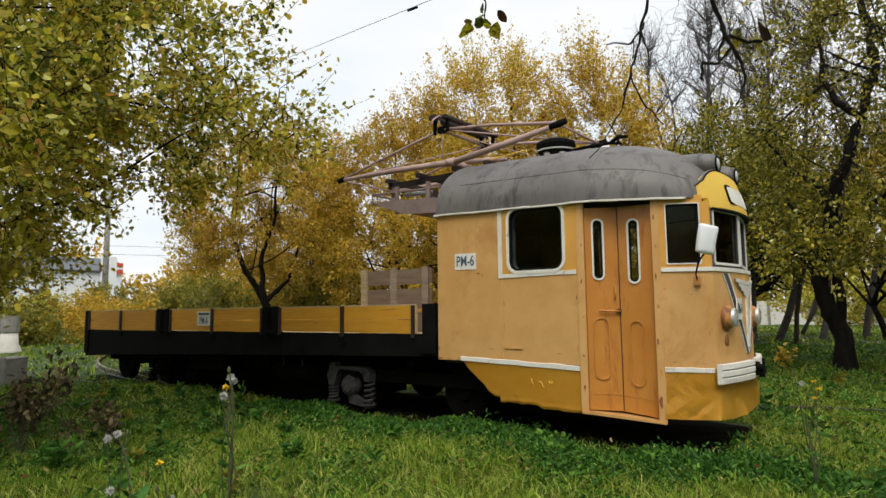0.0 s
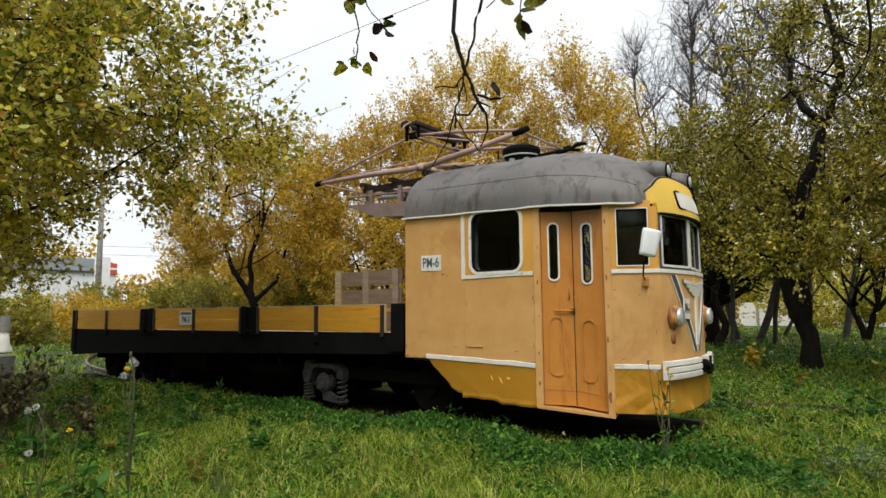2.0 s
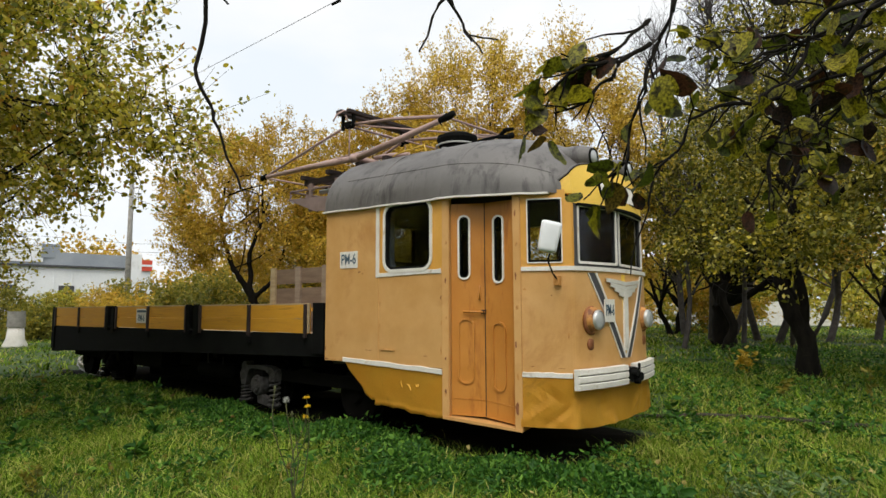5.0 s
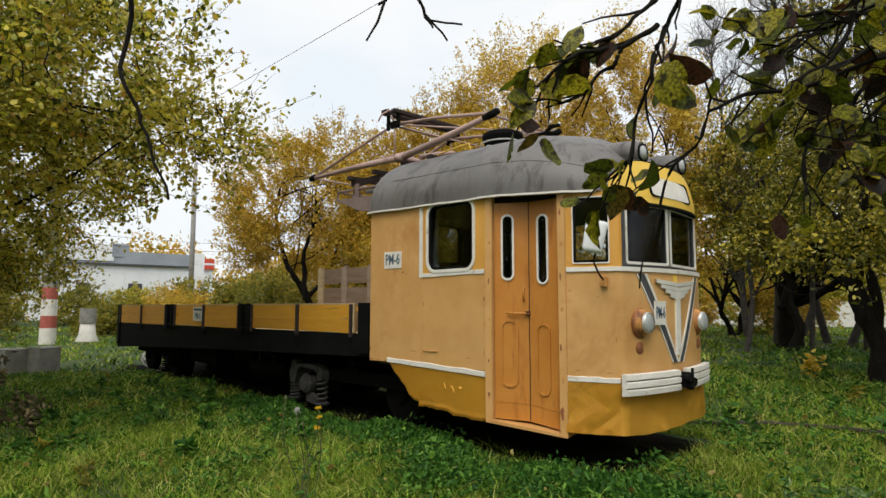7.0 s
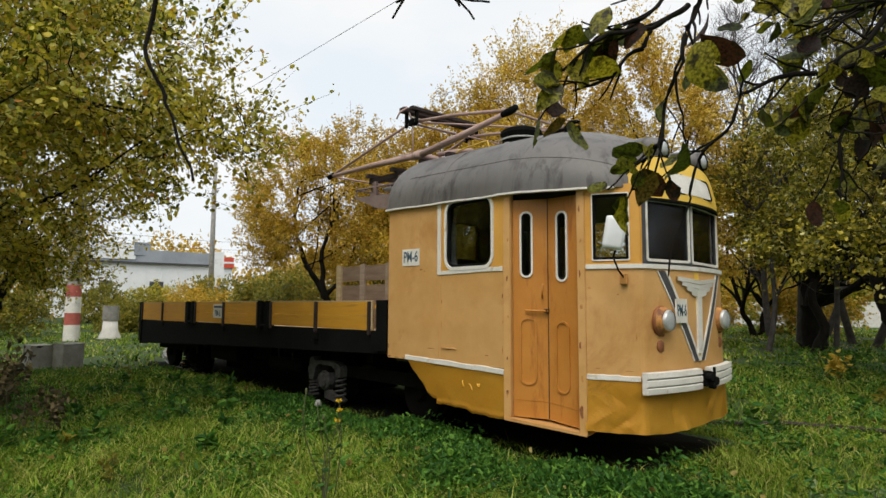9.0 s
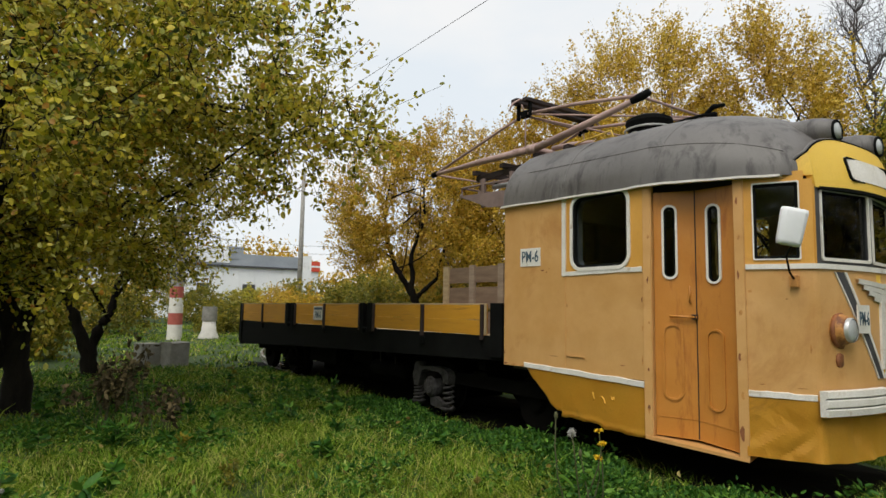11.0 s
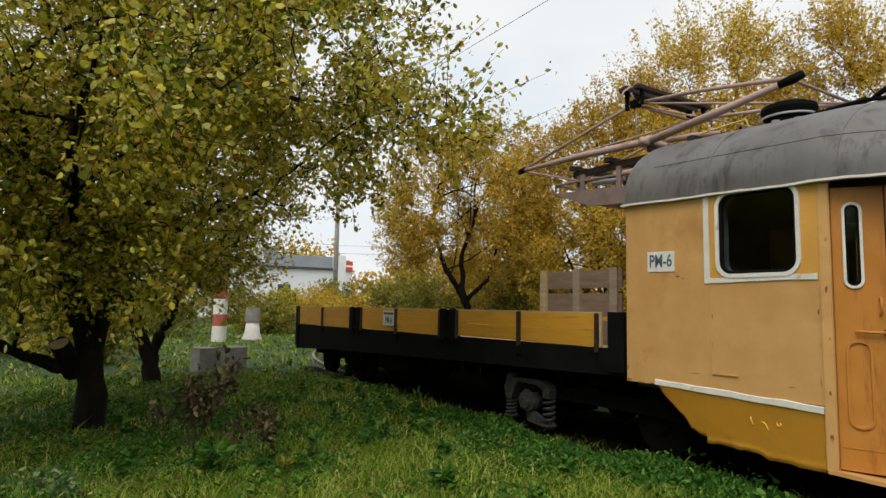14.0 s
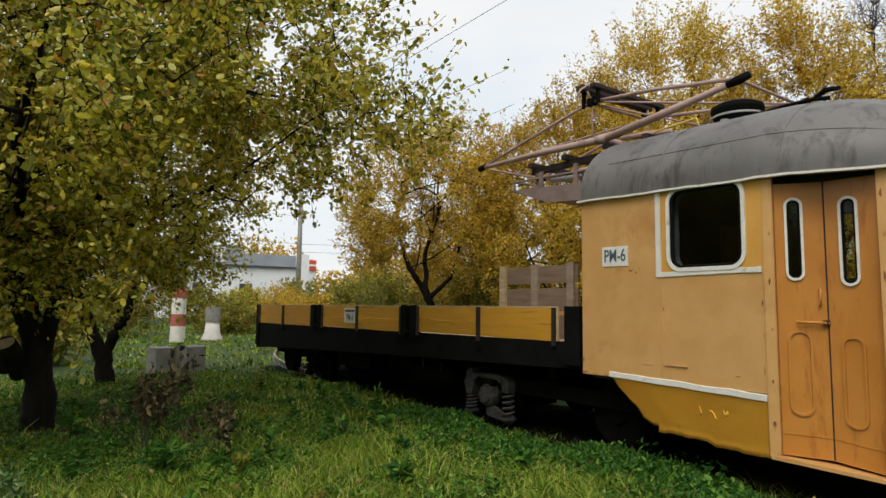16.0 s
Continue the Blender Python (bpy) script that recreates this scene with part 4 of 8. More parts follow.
def crumple_at(lines, u, f):
    """The sheet's height over its plain face at u along and f down."""
    h = 0.0
    for u0, f0, u1, f1, w, a in lines:
        du, df = u1 - u0, (f1 - f0) * 0.5
        t = max(0.0, min(1.0, ((u - u0) * du + (f - f0) * 0.5 * df) / (du * du + df * df)))
        d = math.hypot(u - u0 - du * t, (f - f0) * 0.5 - df * t)
        if d < w:
            h += a * (1 - d / w) * (1 - 0.6 * abs(2 * t - 1))
    return h


def nose_skirt():
    """One crumpled sheet that wraps the corner and the front under the bumper."""
    line = [P2] + nose_line(0.003) + [far_side(P2)]
    seg = [math.dist(p, q) for p, q in zip(line, line[1:])]
    total = sum(seg)
    bm = bmesh.new()
    nu, nv = 190, 26
    beaten = crumples(30, total, 8)
    rows = []
    for i in range(nu + 1):
        u = total * i / nu
        k, left = 0, u
        while k < len(seg) - 1 and left > seg[k]:
            left -= seg[k]
            k += 1
        t = min(1.0, left / seg[k])
        p, q = Vector(line[k]), Vector(line[k + 1])
        d = (q - p).normalized()
        at, out = p.lerp(q, t), Vector((d.y, -d.x))
        lo = 0.345 + 0.006 * math.sin(5 * u + 0.4) + 0.004 * math.sin(13 * u + 1.0) + 0.03 * min(1.0, max(0.0, (u - 0.6) / 1.4))
        col = []
        for j in range(nv + 1):
            f = j / nv
            fold = crumple_at(beaten, u, f) + 0.008 * math.sin(3.1 * u + 1.2)
            w = at + out * (fold * min(1.0, 3 * f) + 0.018 * f * f)
            col.append(bm.verts.new((w.x, w.y, 0.83 + (lo - 0.83) * f)))
        rows.append(col)
    for c0, c1 in zip(rows, rows[1:]):
        for j in range(nv):
            bm.faces.new((c0[j], c1[j], c1[j + 1], c0[j + 1]))
    bmesh.ops.solidify(bm, geom=bm.faces[:], thickness=0.005)
    bmesh.ops.recalc_face_normals(bm, faces=bm.faces[:])
    return bm


part("front_skirt", nose_skirt(), YELLOW, tram, "crumpled ochre front skirt")
for ya, yb in ((0.47, 1.19), (1.35, 2.09)):
    bm = bmesh.new()
    rows = []
    prof = [(0.0, 0.0), (0.055, 0.004), (0.06, 0.05), (0.04, 0.062), (0.06, 0.074), (0.06, 0.118), (0.04, 0.13), (0.06, 0.142), (0.055, 0.186), (0.0, 0.19)]
    for k in range(9):
        y = ya + (yb - ya) * k / 8
        rows.append([bm.verts.new((front_x(y) + 0.022 + dx, y, 0.70 + 0.012 * (y - CY) + dz)) for dx, dz in prof])
    for r0, r1 in zip(rows, rows[1:]):
        for k in range(len(prof) - 1):
            bm.faces.new((r0[k], r1[k], r1[k + 1], r0[k + 1]))
        bm.faces.new((r0[-1], r1[-1], r1[0], r0[0]))
    bm.faces.new(rows[0])
    bm.faces.new(list(reversed(rows[-1])))
    bmesh.ops.recalc_face_normals(bm, faces=bm.faces[:])
    bp = part("bumper", bm, WHITE_PAINT, tram, "white ribbed bumper half")
    for dz in (0.062, 0.13):
        pts = [(front_x(ya + (yb - ya) * k / 8) + 0.022 + 0.0415, ya + (yb - ya) * k / 8, 0.70 + 0.012 * (ya + (yb - ya) * k / 8 - CY) + dz) for k in range(9)]
        part("groove_line", tubed(pts, 0.005, 5), STRIPE_GREY, bp)
coup = part("coupler", boxed((3.16, CY - 0.06, 0.72), (3.30, CY + 0.06, 0.86), 0.02), BLACK_IRON, tram, "black iron coupler")
for dy, dz, r in ((-0.045, 0.02, 0.035), (0.05, -0.02, 0.04), (0.0, -0.06, 0.03)):
    bm = bmesh.new()
    tube(bm, [(3.29, CY + dy, 0.79 + dz), (3.345, CY + dy, 0.79 + dz)], r, 10)
    part("coupler_jaw", bm, BLACK_IRON, coup)
part("coupler_pin", tubed([(3.33, CY + 0.01, 0.70), (3.335, CY + 0.01, 0.90)], 0.014, 8), BLACK_IRON, coup)

# front decoration: V of dark bands with white edging, winged emblem, number board, lamps
def on_front(y, z, out=0.0):
    return (front_x(y) + out, y, z)


def band(name, ya, za, yb, zb, w, out, mat, parent=tram):
    """A flat painted strip on the front between two points, w wide."""
    bm = bmesh.new()
    rows = []
    for k in range(9):
        t = k / 8
        y, z = ya + (yb - ya) * t, za + (zb - za) * t
        rows.append([bm.verts.new(on_front(y - w / 2, z, 0.001)), bm.verts.new(on_front(y - w / 2, z, out)), bm.verts.new(on_front(y + w / 2, z, out)), bm.verts.new(on_front(y + w / 2, z, 0.001))])
    for r0, r1 in zip(rows, rows[1:]):
        for k in range(3):
            bm.faces.new((r0[k], r1[k], r1[k + 1], r0[k + 1]))
    bmesh.ops.recalc_face_normals(bm, faces=bm.faces[:])
    return part(name, bm, mat, parent)


bm = bmesh.new()
vs = [bm.verts.new(on_front(y, z, 0.004)) for y, z in ((0.765, 1.775), (CY, 1.775), (1.815, 1.775), (CY + 0.02, 0.95), (CY - 0.02, 0.95))]
bm.faces.new((vs[0], vs[1], vs[3], vs[4]))
bm.faces.new((vs[1], vs[2], vs[3]))
part("v_field", bm, BRIGHT_YELLOW, tram)
for s in (-1, 1):
    band("v_band", CY + s * 0.555, 1.775, CY + s * 0.055, 0.95, 0.082, 0.009, STRIPE_GREY)
    band("v_edge", CY + s * 0.49, 1.775, CY + s * 0.005, 0.95, 0.03, 0.011, WHITE_PAINT)
    band("v_edge", CY + s * 0.603, 1.775, CY + s * 0.10, 0.95, 0.014, 0.0105, WHITE_PAINT)
em = band("emblem_stem", CY + 0.02, 1.62, CY + 0.0, 1.02, 0.085, 0.02, WHITE_PAINT)
tagged(em, "white winged emblem on the cab front")
for k, (hw, z) in enumerate(((0.38, 1.665), (0.31, 1.62), (0.235, 1.577), (0.15, 1.537))):
    bm = bmesh.new()
    rows = []
    for q in range(9):
        y = CY + 0.02 - hw + 2 * hw * q / 8
        lift = 0.03 * abs(q - 4) / 4
        rows.append([bm.verts.new(on_front(y, z + lift, 0.004)), bm.verts.new(on_front(y, z + lift, 0.022 - 0.002 * k)), bm.verts.new(on_front(y, z + lift + 0.036, 0.026 - 0.002 * k)), bm.verts.new(on_front(y, z + lift + 0.036, 0.004))])
    for r0, r1 in zip(rows, rows[1:]):
        for j in range(3):
            bm.faces.new((r0[j], r1[j], r1[j + 1], r0[j + 1]))
    bmesh.ops.recalc_face_normals(bm, faces=bm.faces[:])
    part("wing_feather", bm, WHITE_PAINT, em)
nb = part("lettered_board", boxed((front_x(0.96) + 0.022, 0.86, 1.305), (front_x(0.96) + 0.034, 1.065, 1.525), 0.003), WHITE_PAINT, tram, "white board lettered PM-6")
lettering("lettering", "PM-6", 0.15, pose(front_x(0.96) + 0.036, 0.962, 1.415, 90, 0, 90), nb, BLUE_INK, 0.54)


def headlight(y, z, r):
    x = front_x(y)
    bm = bmesh.new()
    tube(bm, [(x - 0.03, y, z), (x + 0.008, y, z), (x + 0.036, y, z), (x + 0.055, y, z)], [r * 1.42, r * 1.34, r * 1.18, r * 1.04], 20)
    h = part("headlight", bm, LAMP_ORANGE, tram, "round headlight in a rusty orange housing", smooth=True)
    bm = bmesh.new()
    tube(bm, [(x + 0.050, y, z), (x + 0.078, y, z), (x + 0.085, y, z)], [r * 1.02, r * 1.03, r * 0.96], 20, cap=False)
    part("rim", bm, CHROME, h, smooth=True)
    bm = bmesh.new()
    tube(bm, [(x - 0.02, y, z - 0.006), (x + 0.004, y, z - 0.006), (x + 0.006, y, z - 0.006)], [r * 1.52, r * 1.50, r * 1.3], 20)
    part("flange", bm, RUST, h, smooth=True)
    bm = bmesh.new()
    tube(bm, [(x + 0.075, y, z), (x + 0.083, y, z), (x + 0.089, y, z), (x + 0.091, y, z)], [r * 0.97, r * 0.88, r * 0.6, r * 0.1], 20)
    part("lens", bm, LENS, h, smooth=True)


headlight(0.74, 1.33, 0.092)
headlight(1.86, 1.33, 0.092)
for y in (0.72, 1.86):
    bm = bmesh.new()
    tube(bm, [(front_x(y) - 0.01, y, 1.10), (front_x(y) + 0.007, y, 1.10), (front_x(y) + 0.009, y, 1.10)], [0.062, 0.05, 0.008], 12)
    part("marker_cap", bm, RUST, tram, smooth=True)

# forehead over the windscreen with its destination board
BROW_W = 0.85


def brow(y, z_off=0.0):
    u = min(1.0, abs(y - CY) / BROW_W)
    return 2.53 + 0.335 * max(0.0, 1 - u ** 4.8) ** 0.75 + z_off


def brow_face(y, f):
    """A point of the forehead panel, f from its lower edge to its arched top; its ends wrap round the corners to the sides."""
    d = min(BROW_W, abs(y - CY))
    k = min(1.0, max(0.0, (d - 0.735) / 0.02))
    xb, zb = 3.225 - 0.17 * (d / 0.79) ** 2.4 - 1.25 * max(0.0, d - 0.75), 2.43 + 0.095 * k * k * (3 - 2 * k)
    zt = max(brow(y), zb + 0.004)
    return (xb - 0.125 * (1 - (d / BROW_W) ** 3) * f ** 1.5, y, zb + (zt - zb) * f)


bm = bmesh.new()
rows = []
ys = sorted([CY - BROW_W * math.cos(math.pi * k / 60) for k in range(61)] + [CY + e * d for e in (-1, 1) for d in (0.733, 0.738, 0.745, 0.752, 0.757)])
for y in ys:
    x0, _, z0 = brow_face(y, 0)
    x1, _, z1 = brow_face(y, 1)
    rows.append([bm.verts.new((x0 - 0.05, y, z0))] + [bm.verts.new(brow_face(y, k / 6)) for k in range(7)] + [bm.verts.new((x1 - 0.06, y, z1 - 0.01))])
for r0, r1 in zip(rows, rows[1:]):
    for k in range(8):
        bm.faces.new((r0[k], r1[k], r1[k + 1], r0[k + 1]))
for r in (rows[0], rows[-1]):
    bm.faces.new(r)
bmesh.ops.recalc_face_normals(bm, faces=bm.faces[:])
bw = part("brow_panel", bm, BRIGHT_YELLOW, tram, "lemon yellow forehead panel over the windscreen", smooth=False)
rim = [(brow_face(y, 1)[0] - 0.004, y, brow(y, 0.004)) for y in ys]
part("brow_rim", tubed(rim, 0.008, 6), BLACK_IRON, bw)
rim = [(brow_face(y, 1)[0] - 0.022, y - (0.008 if y < CY else -0.008) * min(1, abs(y - CY) / 0.6), brow(y, 0.004)) for y in ys]
part("brow_rim", tubed(rim, 0.015, 8), ROOF_GREY, bw, smooth=True)


def brow_out(u, v, w):
    """A point w proud of the forehead panel, u across from the middle, at height v."""
    y = CY + u
    z0, z1 = brow_face(y, 0)[2], brow_face(y, 1)[2]
    return (brow_face(y, min(1.0, max(0.0, (v - z0) / (z1 - z0))))[0] + w, y, v)


db = part("destination_frame", ring_loop(bmesh.new(), rounded(-0.395, 2.505, 0.395, 2.715, 0.045), rounded(-0.382, 2.518, 0.382, 2.702, 0.035), brow_out, 0.0, 0.018), BLACK_IRON, tram)
bm = bmesh.new()
vv = [[bm.verts.new(brow_out(u, v, 0.006)) for v in (2.515, 2.57, 2.64, 2.71)] for u in np.linspace(-0.385, 0.385, 15)]
for r0, r1 in zip(vv, vv[1:]):
    for k in range(3):
        bm.faces.new((r0[k], r1[k], r1[k + 1], r0[k + 1]))
bmesh.ops.recalc_face_normals(bm, faces=bm.faces[:])
part("destination_board", bm, WHITE_PAINT, db, "blank white destination board")
bm = bent_wall(2.41, 2.435, [(brow_face(y, 0)[0] + 0.008, y) for y in ys if abs(y - CY) < 0.73], 0.05)
part("drip_lip", bm, BLACK_IRON, tram)

# barrel roof with a drooping nose
def roof_h(x):
    t = max(0.0, (x - 1.3) / 1.83)
    return 0.80 * max(0.0, 1 - t ** 3.4) ** 0.62


def eave_y(x):
    """The roof's edge bulges past the doors."""
    t = min(1.0, max(0.0, (x - 1.7) / 1.25))
    return plan_y(max(0.0, x)) - 0.03 - 0.06 * math.sin(math.pi * t)


def roof_point(x, u, lift=0.0):
    hw = CY - eave_y(x)
    if x > 2.9:
        hw *= max(0.35, 1 - ((x - 2.9) / 0.33) ** 2)
    a = u * math.pi / 2
    y = CY + hw * math.sin(a)
    z = eave_z(x) + 0.02 + (roof_h(x) + lift) * abs(math.cos(a)) ** 0.93
    return (x, y, z)


bm = bmesh.new()
xs = [-0.03, 0.0, 0.02] + list(np.linspace(0.1, 2.0, 16)) + list(np.linspace(2.08, 3.12, 22))
us = np.linspace(-1, 1, 33)
rows = []
for x in xs:
    shrink = 0.97 if x < -0.02 else 1.0
    row = [bm.verts.new((x, eave_y(x) if x < 2.9 else roof_point(x, -1)[1], eave_z(x)))]
    for u in us:
        p = roof_point(x, u)
        row.append(bm.verts.new((p[0], CY + (p[1] - CY) * shrink, eave_z(x) + 0.02 + (p[2] - eave_z(x) - 0.02) * shrink)))
    row.append(bm.verts.new((x, 2 * CY - row[0].co.y, eave_z(x))))
    rows.append(row)
for r0, r1 in zip(rows, rows[1:]):
    for k in range(len(r0) - 1):
        bm.faces.new((r0[k], r1[k], r1[k + 1], r0[k + 1]))
bm.faces.new(rows[0])
bm.faces.new(list(reversed(rows[-1])))
bmesh.ops.recalc_face_normals(bm, faces=bm.faces[:])
roof = part("roof", bm, ROOF_GREY, tram, "sooty grey barrel roof with welded seams", smooth=True)
part("roof_seam", tubed([roof_point(x, -0.74, 0.002) for x in np.linspace(0.30, 2.90, 24)], 0.0045, 5), ROOF_GREY, roof)
part("roof_seam", tubed([roof_point(0.93, u, 0.003) for u in np.linspace(-1, 1, 24)], 0.007, 5), ROOF_GREY, roof)
part("roof_seam", tubed([roof_point(2.02, u, 0.002) for u in np.linspace(-1, 1, 24)], 0.004, 5), ROOF_GREY, roof)
# white drip edge under the roof on both sides
for flip in (False, True):
    bm = bmesh.new()
    rows = []
    for x in np.linspace(-0.03, 2.90, 26):
        y = eave_y(x) - 0.015
        z = eave_z(x) - 0.018 + 0.003 * math.sin(7 * x) + 0.002 * math.sin(31 * x)
        q = [(x, y + 0.05, z), (x, y, z), (x, y, z + 0.018), (x, y + 0.05, z + 0.02)]
        rows.append([bm.verts.new((a, 2 * CY - b if flip else b, c)) for a, b, c in q])
    for r0, r1 in zip(rows, rows[1:]):
        for k in range(4):
            bm.faces.new((r0[k], r1[k], r1[(k + 1) % 4], r0[(k + 1) % 4]))
    bm.faces.new(rows[0])
    bm.faces.new(list(reversed(rows[-1])))
    bmesh.ops.recalc_face_normals(bm, faces=bm.faces[:])
    part("drip_edge", bm, WHITE_PAINT, tram)
for y in (0.98, 1.78):
    bm = bmesh.new()
    tube(bm, [(2.45, y, 3.02), (2.7, y, 2.99), (2.9, y, 2.97), (3.0, y, 2.96), (3.07, y, 2.955)], [0.02, 0.12, 0.13, 0.115, 0.095], 18)
    hl = part("roof_lamp", bm, ROOF_GREY, tram, "grey roof lamp pod with a milky lens", smooth=True)
    bm = bmesh.new()
    tube(bm, [(3.065, y, 2.955), (3.085, y, 2.955), (3.095, y, 2.955)], [0.072, 0.066, 0.02], 16)
    part("lens", bm, LENS, hl, smooth=True)
    part("lamp_rim", tubed([(3.072, y + 0.084 * math.cos(q), 2.955 + 0.084 * math.sin(q)) for q in np.linspace(0, 2 * math.pi, 25)], 0.013, 7), BLACK_IRON, hl, "dark lamp rim", smooth=True)

# lettered board on the cab side
sb = part("lettered_plate", sheet(bmesh.new(), [(0.268, 1.915), (0.574, 1.91), (0.574, 2.103), (0.268, 2.108)], [], lambda u, v, w: side(u, v, w - 0.007), 0.006), WHITE_PAINT, tram, "white plate lettered PM-6")
sx, sy, sz = side(0.42, 2.01, -0.009)
lettering("lettering", "PM-6", 0.172, pose(sx, sy, sz, 90, 0, math.degrees(math.atan2(P1[1] - P0[1], P1[0]))), sb, BLUE_INK, 0.72)

# chipped and rusted spots on the paint
def chip(fr, u, v, w, h, seed, mat, parent):
    """A thin, ragged flake edge or rust spot on a painted sheet."""
    rng = random.Random(seed)
    n = 9
    loop = []
    for k in range(n):
        a = k * math.tau / n
        r = rng.uniform(0.55, 1.1)
        loop.append((u + w / 2 * r * math.cos(a), v + h / 2 * r * math.sin(a)))
    part("rust_spot", sheet(bmesh.new(), loop, [], lambda a, b, c: fr(a, b, c - 0.0015), 0.0015), mat, parent)


for k, (u, v, w, h) in enumerate(((0.60, 1.86, 0.05, 0.018), (0.66, 1.84, 0.03, 0.02), (0.70, 1.875, 0.02, 0.012), (0.03, 0.86, 0.10, 0.022), (0.16, 0.852, 0.12, 0.016), (0.29, 0.85, 0.07, 0.02), (0.012, 0.98, 0.016, 0.06),
                                  (0.014, 1.32, 0.014, 0.05), (0.99, 1.005, 0.10, 0.012), (1.62, 0.96, 0.06, 0.010), (0.95, 1.50, 0.012, 0.05), (0.95, 1.25, 0.010, 0.07), (0.78, 0.985, 0.16, 0.008), (1.84, 1.02, 0.018, 0.10),
                                  (1.845, 1.30, 0.015, 0.06), (1.84, 1.55, 0.016, 0.05), (1.76, 2.18, 0.035, 0.05), (1.79, 2.10, 0.02, 0.03), (1.75, 2.31, 0.02, 0.02))):
    chip(side, u, v, w, h, 500 + k, WARM_OCHRE if 1.7 < u < 1.8 else RUST if k % 3 == 0 else LAMP_ORANGE, body)
for k, (s0, v, w, h) in enumerate(((0.03, 0.62, 0.03, 0.10), (0.03, 0.95, 0.02, 0.05), (0.04, 1.35, 0.02, 0.04), (0.03, 1.72, 0.018, 0.06), (0.04, 2.10, 0.02, 0.05), (DL - 0.03, 0.50, 0.04, 0.14), (DL - 0.02, 0.80, 0.03, 0.06),
                                   (DL - 0.035, 1.10, 0.024, 0.08), (DL - 0.02, 1.45, 0.03, 0.05), (DL - 0.03, 1.75, 0.02, 0.09), (DL - 0.02, 2.05, 0.024, 0.05), (DL - 0.03, 2.35, 0.02, 0.07))):
    chip(lambda u, v2, w2: dline(u, v2, w2 - (0.016 if s0 > 0.3 else 0.012)), s0, v, w, h, 540 + k, RUST if k % 2 else LAMP_ORANGE, tram)
for k, (u, v, w, h) in enumerate(((0.05, 1.62, 0.03, 0.03), (0.30, 1.56, 0.02, 0.012), (0.45, 1.18, 0.02, 0.07), (0.12, 0.90, 0.05, 0.014), (0.38, 0.885, 0.08, 0.012))):
    chip(panel, u, v, w, h, 560 + k, LAMP_ORANGE, tram)

# wing mirror on its bent arm
mx, my, mz = panel(0.362, 1.70, -0.01)
mr = part("mirror_arm", tubed([(mx, my, mz), (mx + 0.02, my - 0.12, mz + 0.06), (mx + 0.12, my - 0.36, mz + 0.16), (3.21, -0.05, 1.98), (3.22, -0.06, 2.06)], 0.008, 8), BLACK_IRON, tram, smooth=True)
part("bracket", boxed((mx - 0.03, my - 0.03, mz - 0.05), (mx + 0.03, my + 0.012, mz + 0.04), 0.006), LAMP_ORANGE, mr)
bm = bmesh.new()
box(bm, (-0.085, -0.036, -0.135), (0.085, 0.036, 0.135), 0.035)
for v in bm.verts:
    v.co.x *= 1.0 + 0.5 * v.co.z
    v.co.y += 0.4 * v.co.x * v.co.x
bmesh.ops.transform(bm, matrix=pose(3.20, -0.085, 2.045, 4, 11, 50), verts=bm.verts[:])
part("mirror_shell", bm, PANEL_WHITE, mr, "white plastic mirror shell", smooth=True)

# ---- truck bed ----
BX0, BX1, BT = -10.1, -0.06, 1.50


def fascia_z(x):
    return 0.525 + (0.87 - 0.525) * ((x - BX0) / (BX1 - BX0)) ** 0.8


for yy, nm in ((0.06, "side_beam"), (2 * CY - 0.06 - 0.08, "side_beam")):
    bm = sheet(bmesh.new(), [(BX0, 1.10), *[(x, fascia_z(x)) for x in np.linspace(BX0, BX1, 12)], (BX1, 1.14)], [], lambda u, v, w: (u, yy + w, v), 0.08)
    part(nm, bm, BLACK_IRON, tram, "black iron side beam of the truck bed")
part("end_beam", boxed((BX0 + 0.001, 0.15, 0.53), (BX0 + 0.08, 2 * CY - 0.15, 1.10)), BLACK_IRON, tram)
part("bed_floor", boxed((BX0 + 0.09, 0.15, 1.02), (BX1, 2 * CY - 0.15, 1.10)), RAW_WOOD, tram)
bays = [(-9.93, -6.90), (-6.45, -3.58), (-3.17, -0.40)]
for yside in (0.055, 2 * CY - 0.10):
    for b0, b1 in bays:
        zb = 1.105 if b0 < -7 else 1.12 if b0 < -4 else 1.14
        h = (BT - zb) / 2
        for k in range(2):
            rng = random.Random(int(100 * abs(b0)) + k + int(yside * 10))
            lo = zb + k * h + 0.004
            bm = bmesh.new()
            n = 14
            rows = []
            for i in range(n + 1):
                x = b0 + (b1 - b0) * i / n
                j1, j2 = rng.uniform(-0.004, 0.004), rng.uniform(-0.004, 0.004)
                rows.append([bm.verts.new((x, yside, lo + j1)), bm.verts.new((x, yside, lo + h - 0.006 + j2)), bm.verts.new((x, yside + 0.045, lo + h - 0.006 + j2)), bm.verts.new((x, yside + 0.045, lo + j1))])
            for r0, r1 in zip(rows, rows[1:]):
                for q in range(4):
                    bm.faces.new((r0[q], r1[q], r1[(q + 1) % 4], r0[(q + 1) % 4]))
            bm.faces.new(rows[0])
            bm.faces.new(list(reversed(rows[-1])))
            bmesh.ops.recalc_face_normals(bm, faces=bm.faces[:])
            part("plank", bm, PLANK, tram, "ochre-painted side plank with dark cracks")
        part("top_batten", boxed((b0, yside + 0.002, BT - 0.002), (b1, yside + 0.043, BT + 0.016), 0.004), RAW_WOOD, tram)
